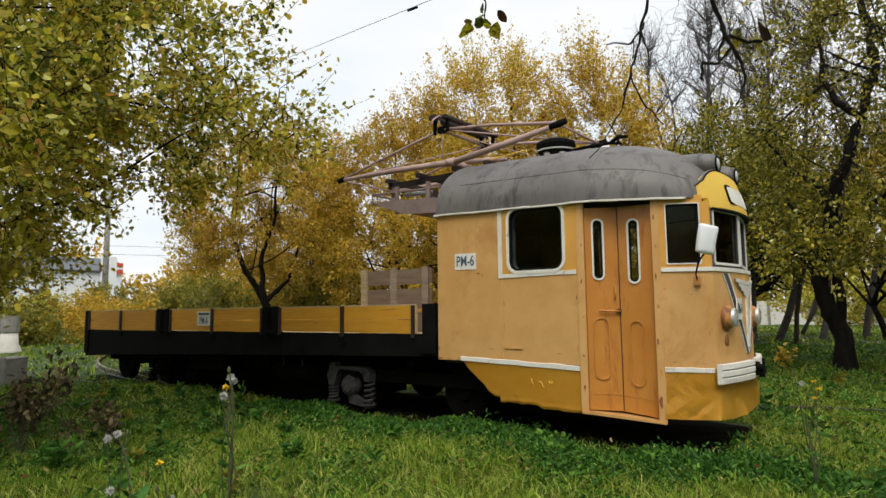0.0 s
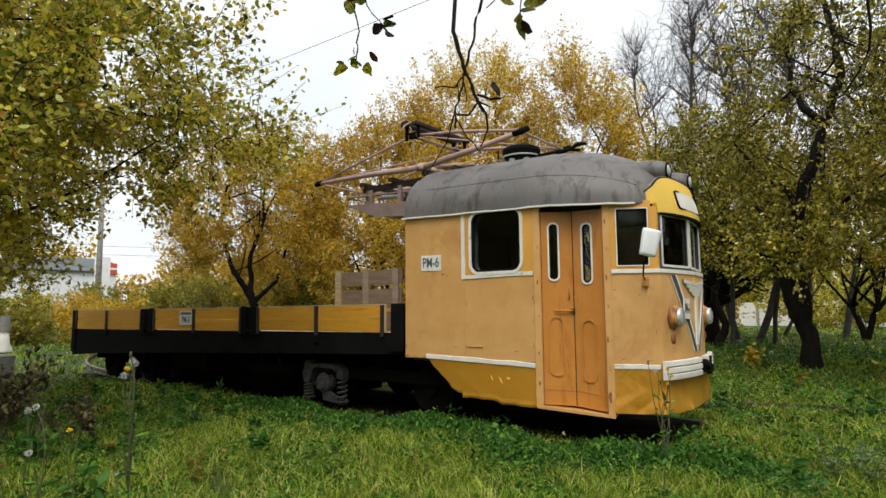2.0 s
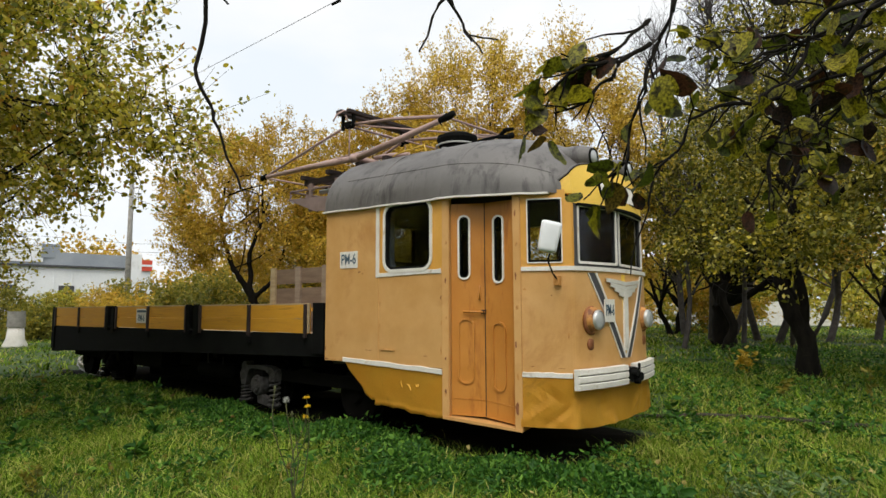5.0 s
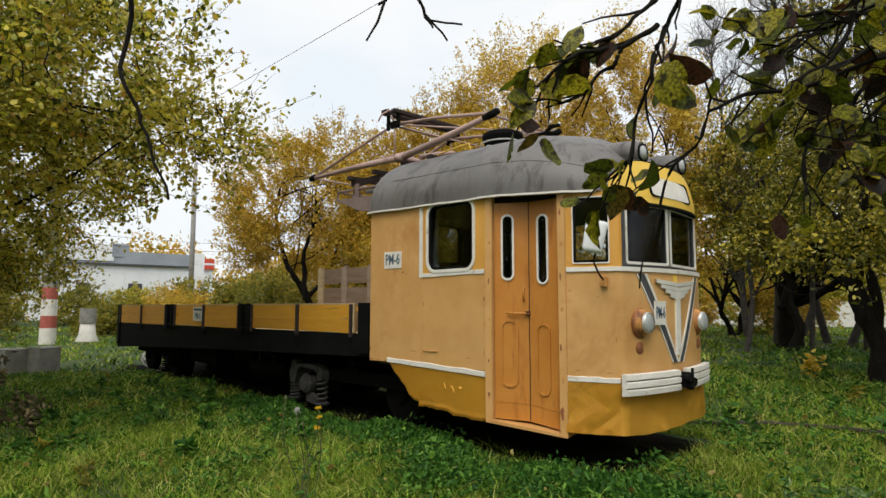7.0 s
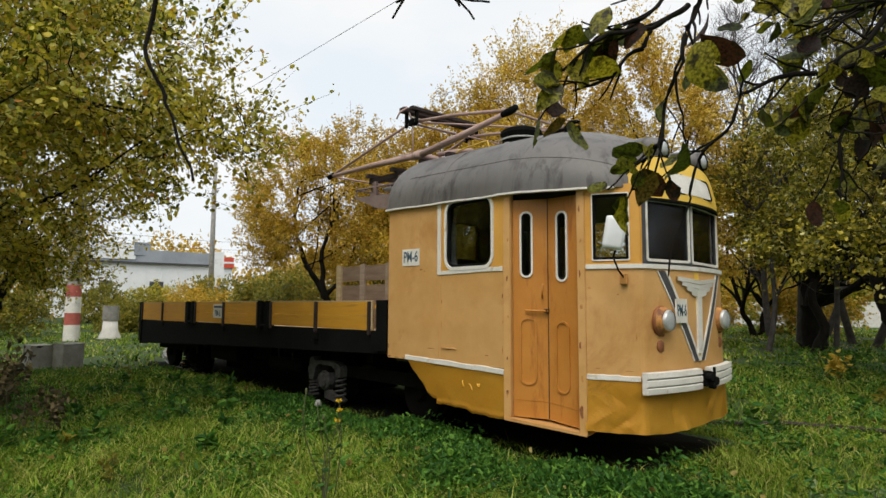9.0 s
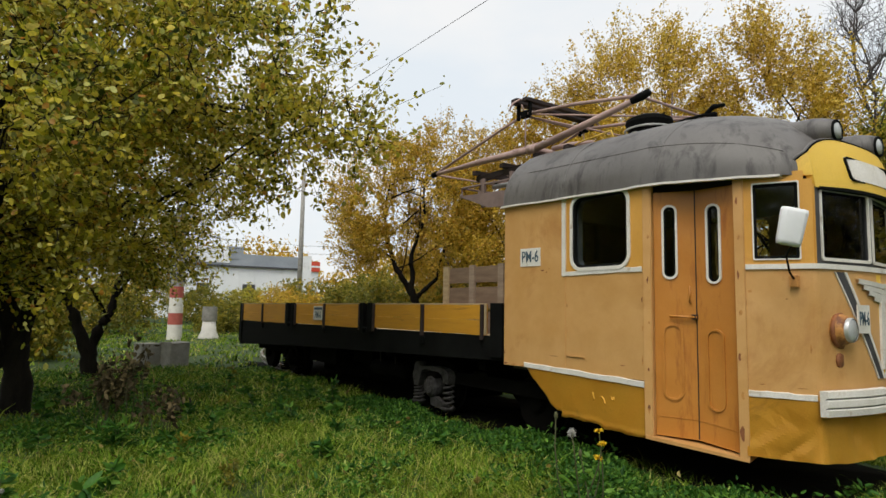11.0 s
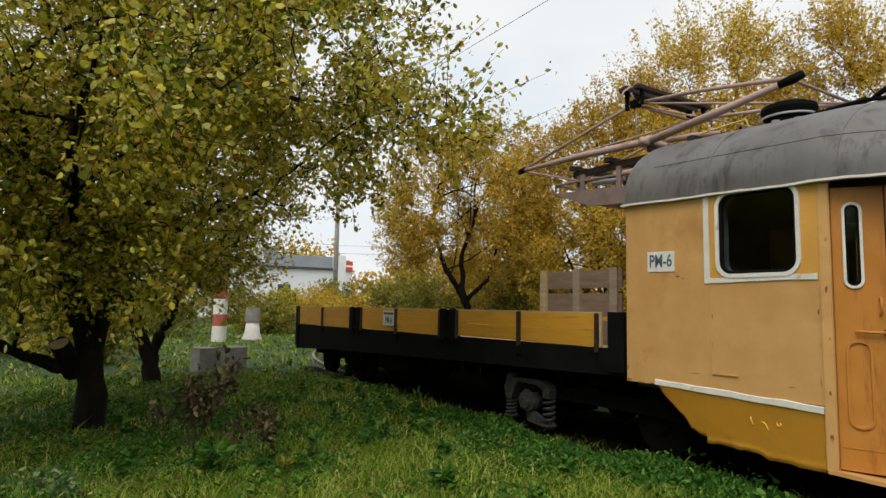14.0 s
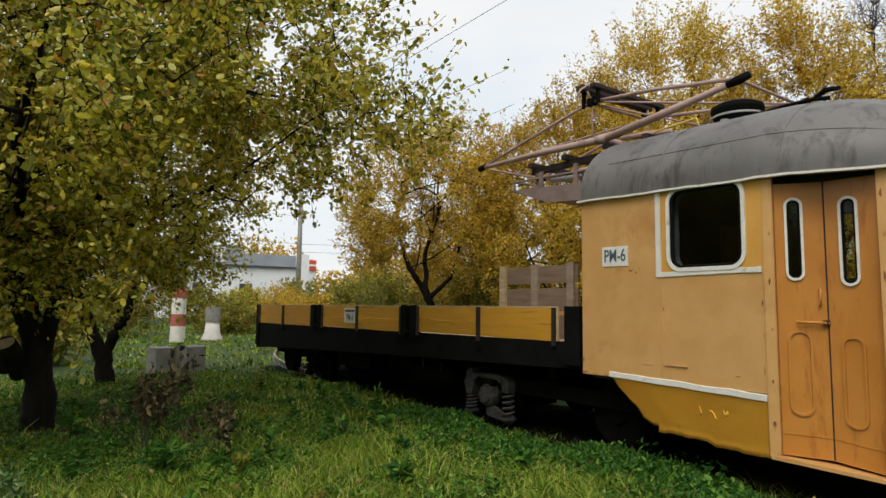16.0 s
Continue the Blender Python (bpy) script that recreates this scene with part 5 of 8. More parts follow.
for x0, x1 in ((BX0, -9.93), (-0.27, BX1)):
    part("corner_post", boxed((x0, 0.03, 0.6 if x0 < -5 else 0.9), (x1, 0.14, BT + 0.02), 0.008), BLACK_IRON, tram)
for a, b in ((-6.90, -6.45), (-3.58, -3.17)):
    g = (b - a)
    for k in (0.0, 0.62):
        part("stake", boxed((a + g * k + 0.02, 0.012, 1.06), (a + g * (k + 0.36) - 0.01, 0.06, BT + 0.025), 0.006), BLACK_IRON, tram)
    part("stake_backing", boxed((a, 0.066, 1.08), (b, 0.12, BT + 0.01), 0.004), UNDER_IRON, tram)
    part("hinge", tubed([(a + 0.03, 0.03, 1.13), (b - 0.03, 0.03, 1.13)], 0.018, 8), BLACK_IRON, tram)
for x in (-8.42, -5.02, -1.74):
    part("stake", boxed((x - 0.028, 0.02, 1.085), (x + 0.028, 0.054, BT + 0.006), 0.004), DARK_RED, tram, "thin dark red stake")
    part("stake_foot", boxed((x - 0.055, 0.028, 0.98), (x + 0.055, 0.059, 1.07), 0.004), BLACK_IRON, tram)
for x in (-9.90, -6.93, -6.42, -3.61, -3.14, -0.43):
    part("stake", boxed((x - 0.022, 0.022, 1.09), (x + 0.022, 0.053, BT + 0.004), 0.004), DARK_RED, tram, "thin dark red stake")
part("tail_board", boxed((BX0 + 0.02, 0.15, 1.11), (BX0 + 0.065, 2 * CY - 0.15, BT)), PLANK, tram)
part("edge_strip", boxed((-0.385, 0.035, 1.15), (-0.36, 0.056, BT)), RAW_WOOD, tram)
bp = part("lettered_plate", boxed((-5.50, 0.040, 1.215), (-5.07, 0.050, 1.465), 0.002), WHITE_PAINT, tram, "small white plate lettered PM-6")
lettering("lettering", "PM-6", 0.17, pose(-5.285, 0.038, 1.30, 90, 0, 0), bp, BLUE_INK, 0.75)
part("text_bar", boxed((-5.46, 0.036, 1.40), (-5.11, 0.0405, 1.44)), BLUE_INK, bp)

# plank rack standing in the bed behind the cab
rk = thing("wooden_rack", (-0.8, 0.36, 1.10), "pinkish-brown slatted wooden rack standing in the truck bed", "rack")
rf = wall_frame((-1.66, 0.33), (-0.40, 0.42))
for u in (0.02, 0.56, 1.10):
    part("upright", sheet(bmesh.new(), [(u, 1.10), (u + 0.10, 1.10), (u + 0.10, 2.02), (u, 2.02)], [], lambda a, v, w: rf(a, v, w - 0.03), 0.035), RAW_WOOD if u < 0.1 else GREY_WOOD, rk)
for z0, z1 in ((1.14, 1.42), (1.46, 1.735), (1.79, 2.0)):
    part("board", sheet(bmesh.new(), [(0.0, z0), (1.24, z0 + 0.006), (1.24, z1), (0.0, z1 - 0.005)], [], lambda a, v, w: rf(a, v, w + 0.006), 0.03), BROWN_WOOD, rk)

# ---- underframe, bogies, wheels ----
part("centre_sill", boxed((-9.9, CY - 0.45, 0.62), (2.9, CY + 0.45, 0.80)), UNDER_IRON, tram)
for x in (-8.9, -6.5, -4.6, -2.9, -0.6, 1.0):
    part("cross_beam", boxed((x - 0.06, 0.18, 0.72), (x + 0.06, 2 * CY - 0.18, 1.02)), UNDER_IRON, tram)
tank = part("air_tank", tubed([(-3.75, 0.42, 0.50), (-3.70, 0.42, 0.50), (-2.75, 0.42, 0.50), (-2.70, 0.42, 0.50)], [0.06, 0.12, 0.12, 0.06], 14), UNDER_IRON, tram, "dark cylindrical air tank", smooth=True)
for x in (-3.45, -2.98):
    part("hanger", tubed([(x, 0.36, 0.60), (x, 0.34, 1.0)], 0.012, 6), GREY_CAST, tank)
part("battery_box", boxed((-6.2, 0.30, 0.42), (-5.0, 0.85, 0.82), 0.015), UNDER_IRON, tram)
# Added dark blocks that keep the lit ground beyond from showing underneath.
part("view_blocker", boxed((-7.0, 0.95, 0.16), (-2.0, 1.7, 0.64), 0.02), UNDER_IRON, tram)
part("view_blocker", boxed((0.2, 0.75, 0.22), (2.3, 1.85, 0.64), 0.02), UNDER_IRON, tram)
# Plates added along the far side to close off the bright grass behind.
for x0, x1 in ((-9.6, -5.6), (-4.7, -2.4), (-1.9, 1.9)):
    part("far_blocker", boxed((x0, 2.30, 0.16), (x1, 2.34, 0.75)), UNDER_IRON, tram)
part("resistor_box", boxed((-4.7, 0.5, 0.5), (-4.0, 1.1, 0.8), 0.015), UNDER_IRON, tram)


def bogie(xc, dusty, gauge=1.524, wb=1.9):
    fr = part("bogie_frame", boxed((xc - wb / 2 - 0.5, 0.36, 0.46), (xc + wb / 2 + 0.5, 0.44, 0.62), 0.02), UNDER_IRON, tram, "grimy cast bogie frame")
    part("bogie_frame", boxed((xc - wb / 2 - 0.5, 2 * CY - 0.44, 0.46), (xc + wb / 2 + 0.5, 2 * CY - 0.36, 0.62), 0.02), UNDER_IRON, tram)
    part("bolster", boxed((xc - 0.15, 0.36, 0.48), (xc + 0.15, 2 * CY - 0.36, 0.66), 0.02), UNDER_IRON, fr)
    for s in (-1, 1):
        x = xc + s * wb / 2
        for y in (CY - gauge / 2, CY + gauge / 2):
            bm = bmesh.new()
            tube(bm, [(x, y - 0.055, 0.40), (x, y - 0.05, 0.40), (x, y + 0.05, 0.40), (x, y + 0.055, 0.40), (x, y + 0.06, 0.40), (x, y + 0.085, 0.40)] if y < CY else
                 [(x, y + 0.055, 0.40), (x, y + 0.05, 0.40), (x, y - 0.05, 0.40), (x, y - 0.055, 0.40), (x, y - 0.06, 0.40), (x, y - 0.085, 0.40)], [0.31, 0.34, 0.345, 0.35, 0.375, 0.37], 32)
            wh = part("wheel", bm, UNDER_IRON, tram, smooth=False)
            o = -0.06 if y < CY else 0.06
            part("hub", tubed([(x, y + o, 0.40), (x, y + o * 1.8, 0.40)], [0.12, 0.09], 16), UNDER_IRON, wh)
        part("axle", tubed([(x, CY - gauge / 2, 0.40), (x, CY + gauge / 2, 0.40)], 0.06, 10), UNDER_IRON, fr)
        for ys in (0.30,) if s == dusty else ():
            o = -1 if ys < CY else 1
            # The rear casting takes near-black iron to look shaded under the bed.
            cast = GREY_CAST if s < 0 else UNDER_IRON
            bm = bmesh.new()
            tube(bm, [(x, ys + o * w, 0.39) for w in (-0.10, -0.02, 0.04, 0.07, 0.075, 0.10, 0.115)], [0.13, 0.15, 0.145, 0.13, 0.105, 0.10, 0.04], 20)
            ab = part("axle_box", bm, cast, tram, "dusty grey cast axle box with coil springs")
            for a in range(0, 360, 60):
                px, pz = x + 0.082 * math.cos(radians(a)), 0.39 + 0.082 * math.sin(radians(a))
                part("bolt", tubed([(px, ys + o * 0.09, pz), (px, ys + o * 0.118, pz)], 0.016, 6), cast, ab)
            arch = [(-0.41, 0.37), (-0.44, 0.47), (-0.46, 0.53), (-0.42, 0.58), (-0.41, 0.66), (-0.36, 0.70), (-0.30, 0.70), (-0.27, 0.645), (0.05, 0.665), (0.30, 0.655), (0.40, 0.615), (0.43, 0.56), (0.42, 0.46), (0.31, 0.46), (0.30, 0.545), (0.20, 0.60), (-0.16, 0.61), (-0.24, 0.56), (-0.27, 0.47), (-0.31, 0.37)]
            bm = sheet(bmesh.new(), [(x + a, b) for a, b in arch], [], lambda u, v, w: (u, ys + o * (0.06 - w), v), 0.12)
            part("pedestal", bm, cast, ab)
            part("saddle", boxed((x - 0.10, ys - 0.05, 0.50), (x + 0.11, ys + 0.05, 0.59), 0.03), UNDER_IRON, ab)
            for sx, z0, z1 in ((-0.365, 0.17, 0.37), (0.36, 0.15, 0.46)):
                n = 40
                turns = [(x + sx + 0.068 * math.cos(k * math.tau * 4.5 / n), ys + 0.068 * math.sin(k * math.tau * 4.5 / n), z0 + (z1 - z0) * k / n) for k in range(n + 1)]
                part("coil_spring", tubed(turns, 0.017, 6), cast, ab, smooth=True)
                part("spring_seat", tubed([(x + sx, ys, z0 - 0.05), (x + sx, ys, z0 - 0.015), (x + sx, ys, z0)], [0.07, 0.10, 0.10], 14), cast, ab)
            part("equaliser_arm", sheet(bmesh.new(), [(x - 0.02, 0.14), (x + 0.42, 0.09), (x + 0.44, 0.14), (x + 0.20, 0.22), (x + 0.08, 0.27), (x - 0.04, 0.25)], [], lambda u, v, w: (u, ys + o * (0.03 - w), v), 0.06), cast, ab)


bogie(-0.87, -1)
bogie(-8.1, 1)

# ---- roof gear ----
pg = part("pantograph", boxed((-1.55, 0.78, 3.26), (0.35, 0.86, 3.34), 0.008), DARK_RED, tram, "folded pantograph in faded red primer")
part("base_beam", boxed((-1.55, 1.72, 3.26), (0.35, 1.80, 3.34), 0.008), DARK_RED, pg)
for x in (-1.5, -0.9, -0.25, 0.28):
    part("base_beam", boxed((x - 0.04, 0.70, 3.342), (x + 0.04, 1.88, 3.40), 0.006), DARK_RED, pg)
YA, YB = 0.70, 2 * CY - 0.70
for y, s in ((YA, 1), (YB, -1)):
    part("lower_arm", tubed([(-0.28, y, 3.46), (-1.3, y, 3.50), (-2.47, y - 0.02 * s, 3.51)], [0.045, 0.042, 0.028], 12), PINK_PRIMER, pg, smooth=True)
    part("lower_arm", tubed([(-0.30, y, 3.45), (0.55, y, 3.555), (1.36, y, 3.67)], [0.045, 0.042, 0.030], 12), PINK_PRIMER, pg, smooth=True)
    part("upper_arm", tubed([(-2.45, y, 3.53), (-0.95, y + 0.02 * s, 3.86), (-0.48, y + 0.05 * s, 3.97)], 0.019, 8), PINK_PRIMER, pg, smooth=True)
    part("upper_arm", tubed([(1.34, y, 3.69), (0.4, y + 0.03 * s, 3.86), (-0.48, y + 0.05 * s, 3.97)], 0.022, 8), PINK_PRIMER, pg, smooth=True)
    part("spring_strut", tubed([(-0.48, y + 0.05 * s, 3.97), (-0.48, y + 0.05 * s, 3.46)], 0.010, 6), PINK_PRIMER, pg, smooth=True)
    part("elbow", tubed([(-2.40, y - 0.02 * s, 3.52), (-2.53, y - 0.02 * s, 3.505)], 0.042, 10), BLACK_IRON, pg, smooth=True)
    part("elbow", tubed([(1.24, y, 3.655), (1.36, y, 3.672), (1.46, y, 3.695)], [0.036, 0.046, 0.038], 10), BLACK_IRON, pg, smooth=True)
    part("shoe_bracket", tubed([(-0.48, y + 0.05 * s, 3.97), (-0.52, y + 0.0 * s, 4.12)], 0.014, 6), PINK_PRIMER, pg, smooth=True)
    part("shoe_horn", tubed([(-0.45, y, 4.14), (-0.42, y - 0.10 * s, 4.12), (-0.42, y - 0.22 * s, 4.04), (-0.44, y - 0.26 * s, 3.94)], 0.012, 8), PINK_PRIMER, pg, smooth=True)
    part("knuckle", boxed((-0.54, y + 0.05 * s - 0.035, 3.92), (-0.42, y + 0.05 * s + 0.035, 4.01), 0.01), BLACK_IRON, pg, "black knuckle joint")
    part("shoe_hanger", boxed((-0.60, y + 0.02 * s - 0.02, 3.90), (-0.56, y + 0.02 * s + 0.02, 4.13), 0.005), BLACK_IRON, pg)
    part("shoe_hanger", boxed((-0.38, y + 0.02 * s - 0.02, 3.92), (-0.34, y + 0.02 * s + 0.02, 4.11), 0.005), BLACK_IRON, pg)
    part("sleeve", tubed([(-0.36, y, 3.46), (-0.22, y, 3.462)], 0.058, 12), PINK_PRIMER, pg, smooth=True)
part("cross_tube", tubed([(-0.48, YA + 0.05, 3.95), (-0.48, YB - 0.05, 3.95)], 0.018, 8), PINK_PRIMER, pg, smooth=True)
for y in (1.05, 1.50):
    part("coil_spring", tubed([(-0.28, y, 3.53), (0.05, y, 3.50), (0.38, y, 3.46)], [0.03, 0.04, 0.03], 10), PINK_PRIMER, pg, smooth=True)
part("cross_tube", tubed([(-0.30, YA - 0.06, 3.46), (-0.30, YB + 0.06, 3.46)], 0.045, 12), PINK_PRIMER, pg, smooth=True)
part("cross_tube", tubed([(-2.47, YA, 3.51), (-2.47, YB, 3.51)], 0.015, 8), PINK_PRIMER, pg, smooth=True)
part("cross_tube", tubed([(1.36, YA, 3.67), (1.36, YB, 3.67)], 0.015, 8), PINK_PRIMER, pg, smooth=True)
part("diagonal_tube", tubed([(-2.45, YA, 3.53), (-0.48, YB - 0.05, 3.97)], 0.011, 6), PINK_PRIMER, pg, smooth=True)
part("diagonal_tube", tubed([(1.34, YB, 3.69), (-0.48, YA + 0.05, 3.97)], 0.013, 6), PINK_PRIMER, pg, smooth=True)
part("diagonal_tube", tubed([(-0.48, YA + 0.05, 3.95), (0.5, YB, 3.60)], 0.011, 6), PINK_PRIMER, pg, smooth=True)
part("collector_shoe", boxed((-0.62, YA - 0.08, 4.10), (-0.50, YB + 0.08, 4.17), 0.012), DARK_RED, pg, "dark collector shoe")
part("collector_shoe", boxed((-0.40, YA - 0.08, 4.09), (-0.32, YB + 0.08, 4.14), 0.010), DARK_RED, pg)
for x, y in ((-1.45, 0.82), (0.25, 0.82), (-1.45, 1.76), (0.25, 1.76)):
    bm = bmesh.new()
    tube(bm, [(x, y, 3.06), (x, y, 3.11), (x, y, 3.115), (x, y, 3.16), (x, y, 3.165), (x, y, 3.21), (x, y, 3.215), (x, y, 3.27)], [0.07, 0.07, 0.04, 0.065, 0.04, 0.06, 0.04, 0.05], 12)
    part("insulator", bm, BROWN_STEEL, pg, smooth=False)
for x0, x1, z0, z1 in ((-0.2, 0.75, 3.44, 3.48),):
    part("yellow_rail", tubed([(x0 + 0.2, 0.95, z0 - 0.06), (x0 + 0.45, 0.95, z0 + 0.03), (x1, 0.95, z1 + 0.02), (x1 + 0.05, 0.95, z1 - 0.12)], 0.011, 6), BRIGHT_YELLOW, pg, smooth=True)

# work platform behind the cab roof
PLATFORM_SIDE = [(-1.88, 3.09), (-1.20, 2.84), (-0.06, 2.76), (-0.06, 2.97), (-0.75, 3.02)]
wp = part("work_platform", sheet(bmesh.new(), [(-1.88, 3.07), (-1.20, 2.86), (-0.06, 2.78), (-0.06, 2.82), (-1.19, 2.90), (-1.88, 3.11)], [], lambda u, v, w: (u, 0.74 + w, v), 1.10), BROWN_STEEL, tram, "brown steel work platform on brackets")
for y in (0.72, 1.84):
    part("platform_side", sheet(bmesh.new(), PLATFORM_SIDE, [], lambda u, v, w: (u, y + w, v), 0.012), BROWN_STEEL, wp)
for y in (0.76, 1.80):
    part("platform_rail", tubed([(-1.86, y, 3.09), (-1.86, y, 3.21), (-0.06, y, 3.14)], 0.016, 6), BROWN_STEEL, wp)
    for x in (-1.35, -0.75):
        part("platform_post", boxed((x - 0.03, y - 0.02, 2.86), (x + 0.03, y + 0.02, 3.27), 0.004), BROWN_STEEL, wp)
    part("platform_brace", tubed([(-0.72, y, 2.83), (-0.05, y, 2.50)], 0.02, 6), BROWN_STEEL, wp)
part("platform_rail", tubed([(-1.86, 0.76, 3.21), (-1.86, 1.80, 3.21)], 0.016, 6), BROWN_STEEL, wp)
part("grey_pipe", tubed([(-1.30, 0.9, 3.16), (-0.80, 0.9, 3.14)], 0.035, 10), CHROME, wp, smooth=True)

# roof resistor drum
bm = bmesh.new()
tube(bm, [(1.0, 1.30, 3.34), (1.0, 1.30, 3.48), (1.0, 1.30, 3.50), (1.0, 1.30, 3.58), (1.0, 1.30, 3.62), (1.0, 1.30, 3.66)], [0.21, 0.215, 0.235, 0.262, 0.255, 0.17], 24)
dr = part("roof_drum", bm, BLACK_IRON, tram, "round black drum housing on the roof", smooth=False)
bm = bmesh.new()
tube(bm, [(1.0 + 0.266 * math.cos(k * math.tau / 24), 1.30 + 0.266 * math.sin(k * math.tau / 24), 3.50) for k in range(25)], 0.012, 6)
part("drum_band", bm, CHROME, dr)
for a in range(0, 360, 45):
    x, y = 1.0 + 0.25 * math.cos(radians(a)), 1.30 + 0.25 * math.sin(radians(a))
    part("bushing", tubed([(x, y, 3.30), (x, y, 3.37), (x, y, 3.375), (x, y, 3.44)], [0.045, 0.045, 0.03, 0.04], 10), CHROME, dr)
part("cable", tubed([(1.3, 1.2, 3.46), (1.6, 1.1, 3.44), (1.85, 1.05, 3.42), (2.0, 1.0, 3.38)], 0.02, 8), BLACK_IRON, dr, smooth=True)
part("cable", tubed([(1.85, 1.05, 3.42), (1.98, 1.0, 3.46), (2.10, 0.98, 3.44)], [0.018, 0.027, 0.018], 8), BLACK_IRON, dr, smooth=True)
part("aerial", tubed([(1.15, 1.5, 3.6), (1.17, 1.5, 3.95)], 0.008, 6), BROWN_STEEL, dr)


# ---- rails ----
def rail_line(off):
    """Straight under the tram, curving away behind it."""
    pts = [(x, CY + off, -0.045 if x > 4 else -0.13 if x > -6 else -0.06) for x in (16.0, 10.0, 5.0, 3.6, 0.0, -4.0, -7.0)]
    for k in range(1, 16):
        a = radians(3.2 * k)
        r = 17.0 - off
        pts.append((-7.0 - r * math.sin(a), CY + off + r * (1 - math.cos(a)), 0.055))
    return pts


def rail(off, name="rail"):
    bm = bmesh.new()
    prof = [(-0.05, -0.06), (0.05, -0.06), (0.05, -0.04), (0.012, -0.03), (0.012, 0.03), (0.034, 0.04), (0.03, 0.075), (-0.03, 0.075), (-0.034, 0.04), (-0.012, 0.03), (-0.012, -0.03), (-0.05, -0.04)]
    pts = [Vector(p) for p in rail_line(off)]
    rows = []
    for i, p in enumerate(pts):
        d = (pts[min(i + 1, len(pts) - 1)] - pts[max(i - 1, 0)]).normalized()
        n = Vector((-d.y, d.x, 0))
        rows.append([bm.verts.new(p + n * a + Vector((0, 0, b))) for a, b in prof])
    for r0, r1 in zip(rows, rows[1:]):
        for k in range(len(prof)):
            bm.faces.new((r0[k], r1[k], r1[(k + 1) % len(prof)], r0[(k + 1) % len(prof)]))
    bmesh.ops.recalc_face_normals(bm, faces=bm.faces[:])
    ob = new(name, put_mesh(name, bm, RAIL_STEEL))
    return tagged(ob, "worn steel tram rail sunk in the grass", "rail", "tram track")


rail(-0.762)
rail(0.762)

def under_tram_shade():
    """A near-black sheet that stands for the shade under the tram, between and beside the rails."""
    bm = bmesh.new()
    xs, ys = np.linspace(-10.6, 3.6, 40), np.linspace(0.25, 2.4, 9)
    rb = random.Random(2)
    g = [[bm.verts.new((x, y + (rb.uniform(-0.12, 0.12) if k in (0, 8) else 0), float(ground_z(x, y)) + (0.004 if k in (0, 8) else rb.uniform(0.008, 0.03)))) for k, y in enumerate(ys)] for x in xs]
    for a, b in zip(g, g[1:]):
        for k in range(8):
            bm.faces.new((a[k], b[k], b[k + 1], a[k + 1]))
    ob = new("under_tram_shade", put_mesh("under_tram_shade", bm, UNDER_IRON))
    tagged(ob, "near-black sheet that stands for the shade under the tram", "ground", kind="structure")


under_tram_shade()

# ---- trees ----
GOLD_FRAME = [([(-13.0, 7.05, 0.05), (-13.02, 7.02, 1.0), (-13.08, 6.95, 1.75), (-13.3, 6.65, 2.4), (-13.5, 6.4, 2.85), (-13.6, 6.2, 3.5), (-13.7, 6.0, 4.6), (-13.4, 6.0, 5.8)], 0.21, 0.05),
              ([(-13.08, 6.95, 1.75), (-13.15, 6.85, 2.4), (-13.18, 6.8, 3.04), (-13.0, 6.9, 3.9), (-12.7, 7.0, 5.0), (-12.3, 6.9, 6.2)], 0.15, 0.04),
              ([(-13.08, 6.93, 1.8), (-12.87, 7.23, 2.17), (-12.64, 7.55, 2.54), (-12.3, 7.6, 3.3), (-11.6, 7.4, 4.2)], 0.13, 0.04)]


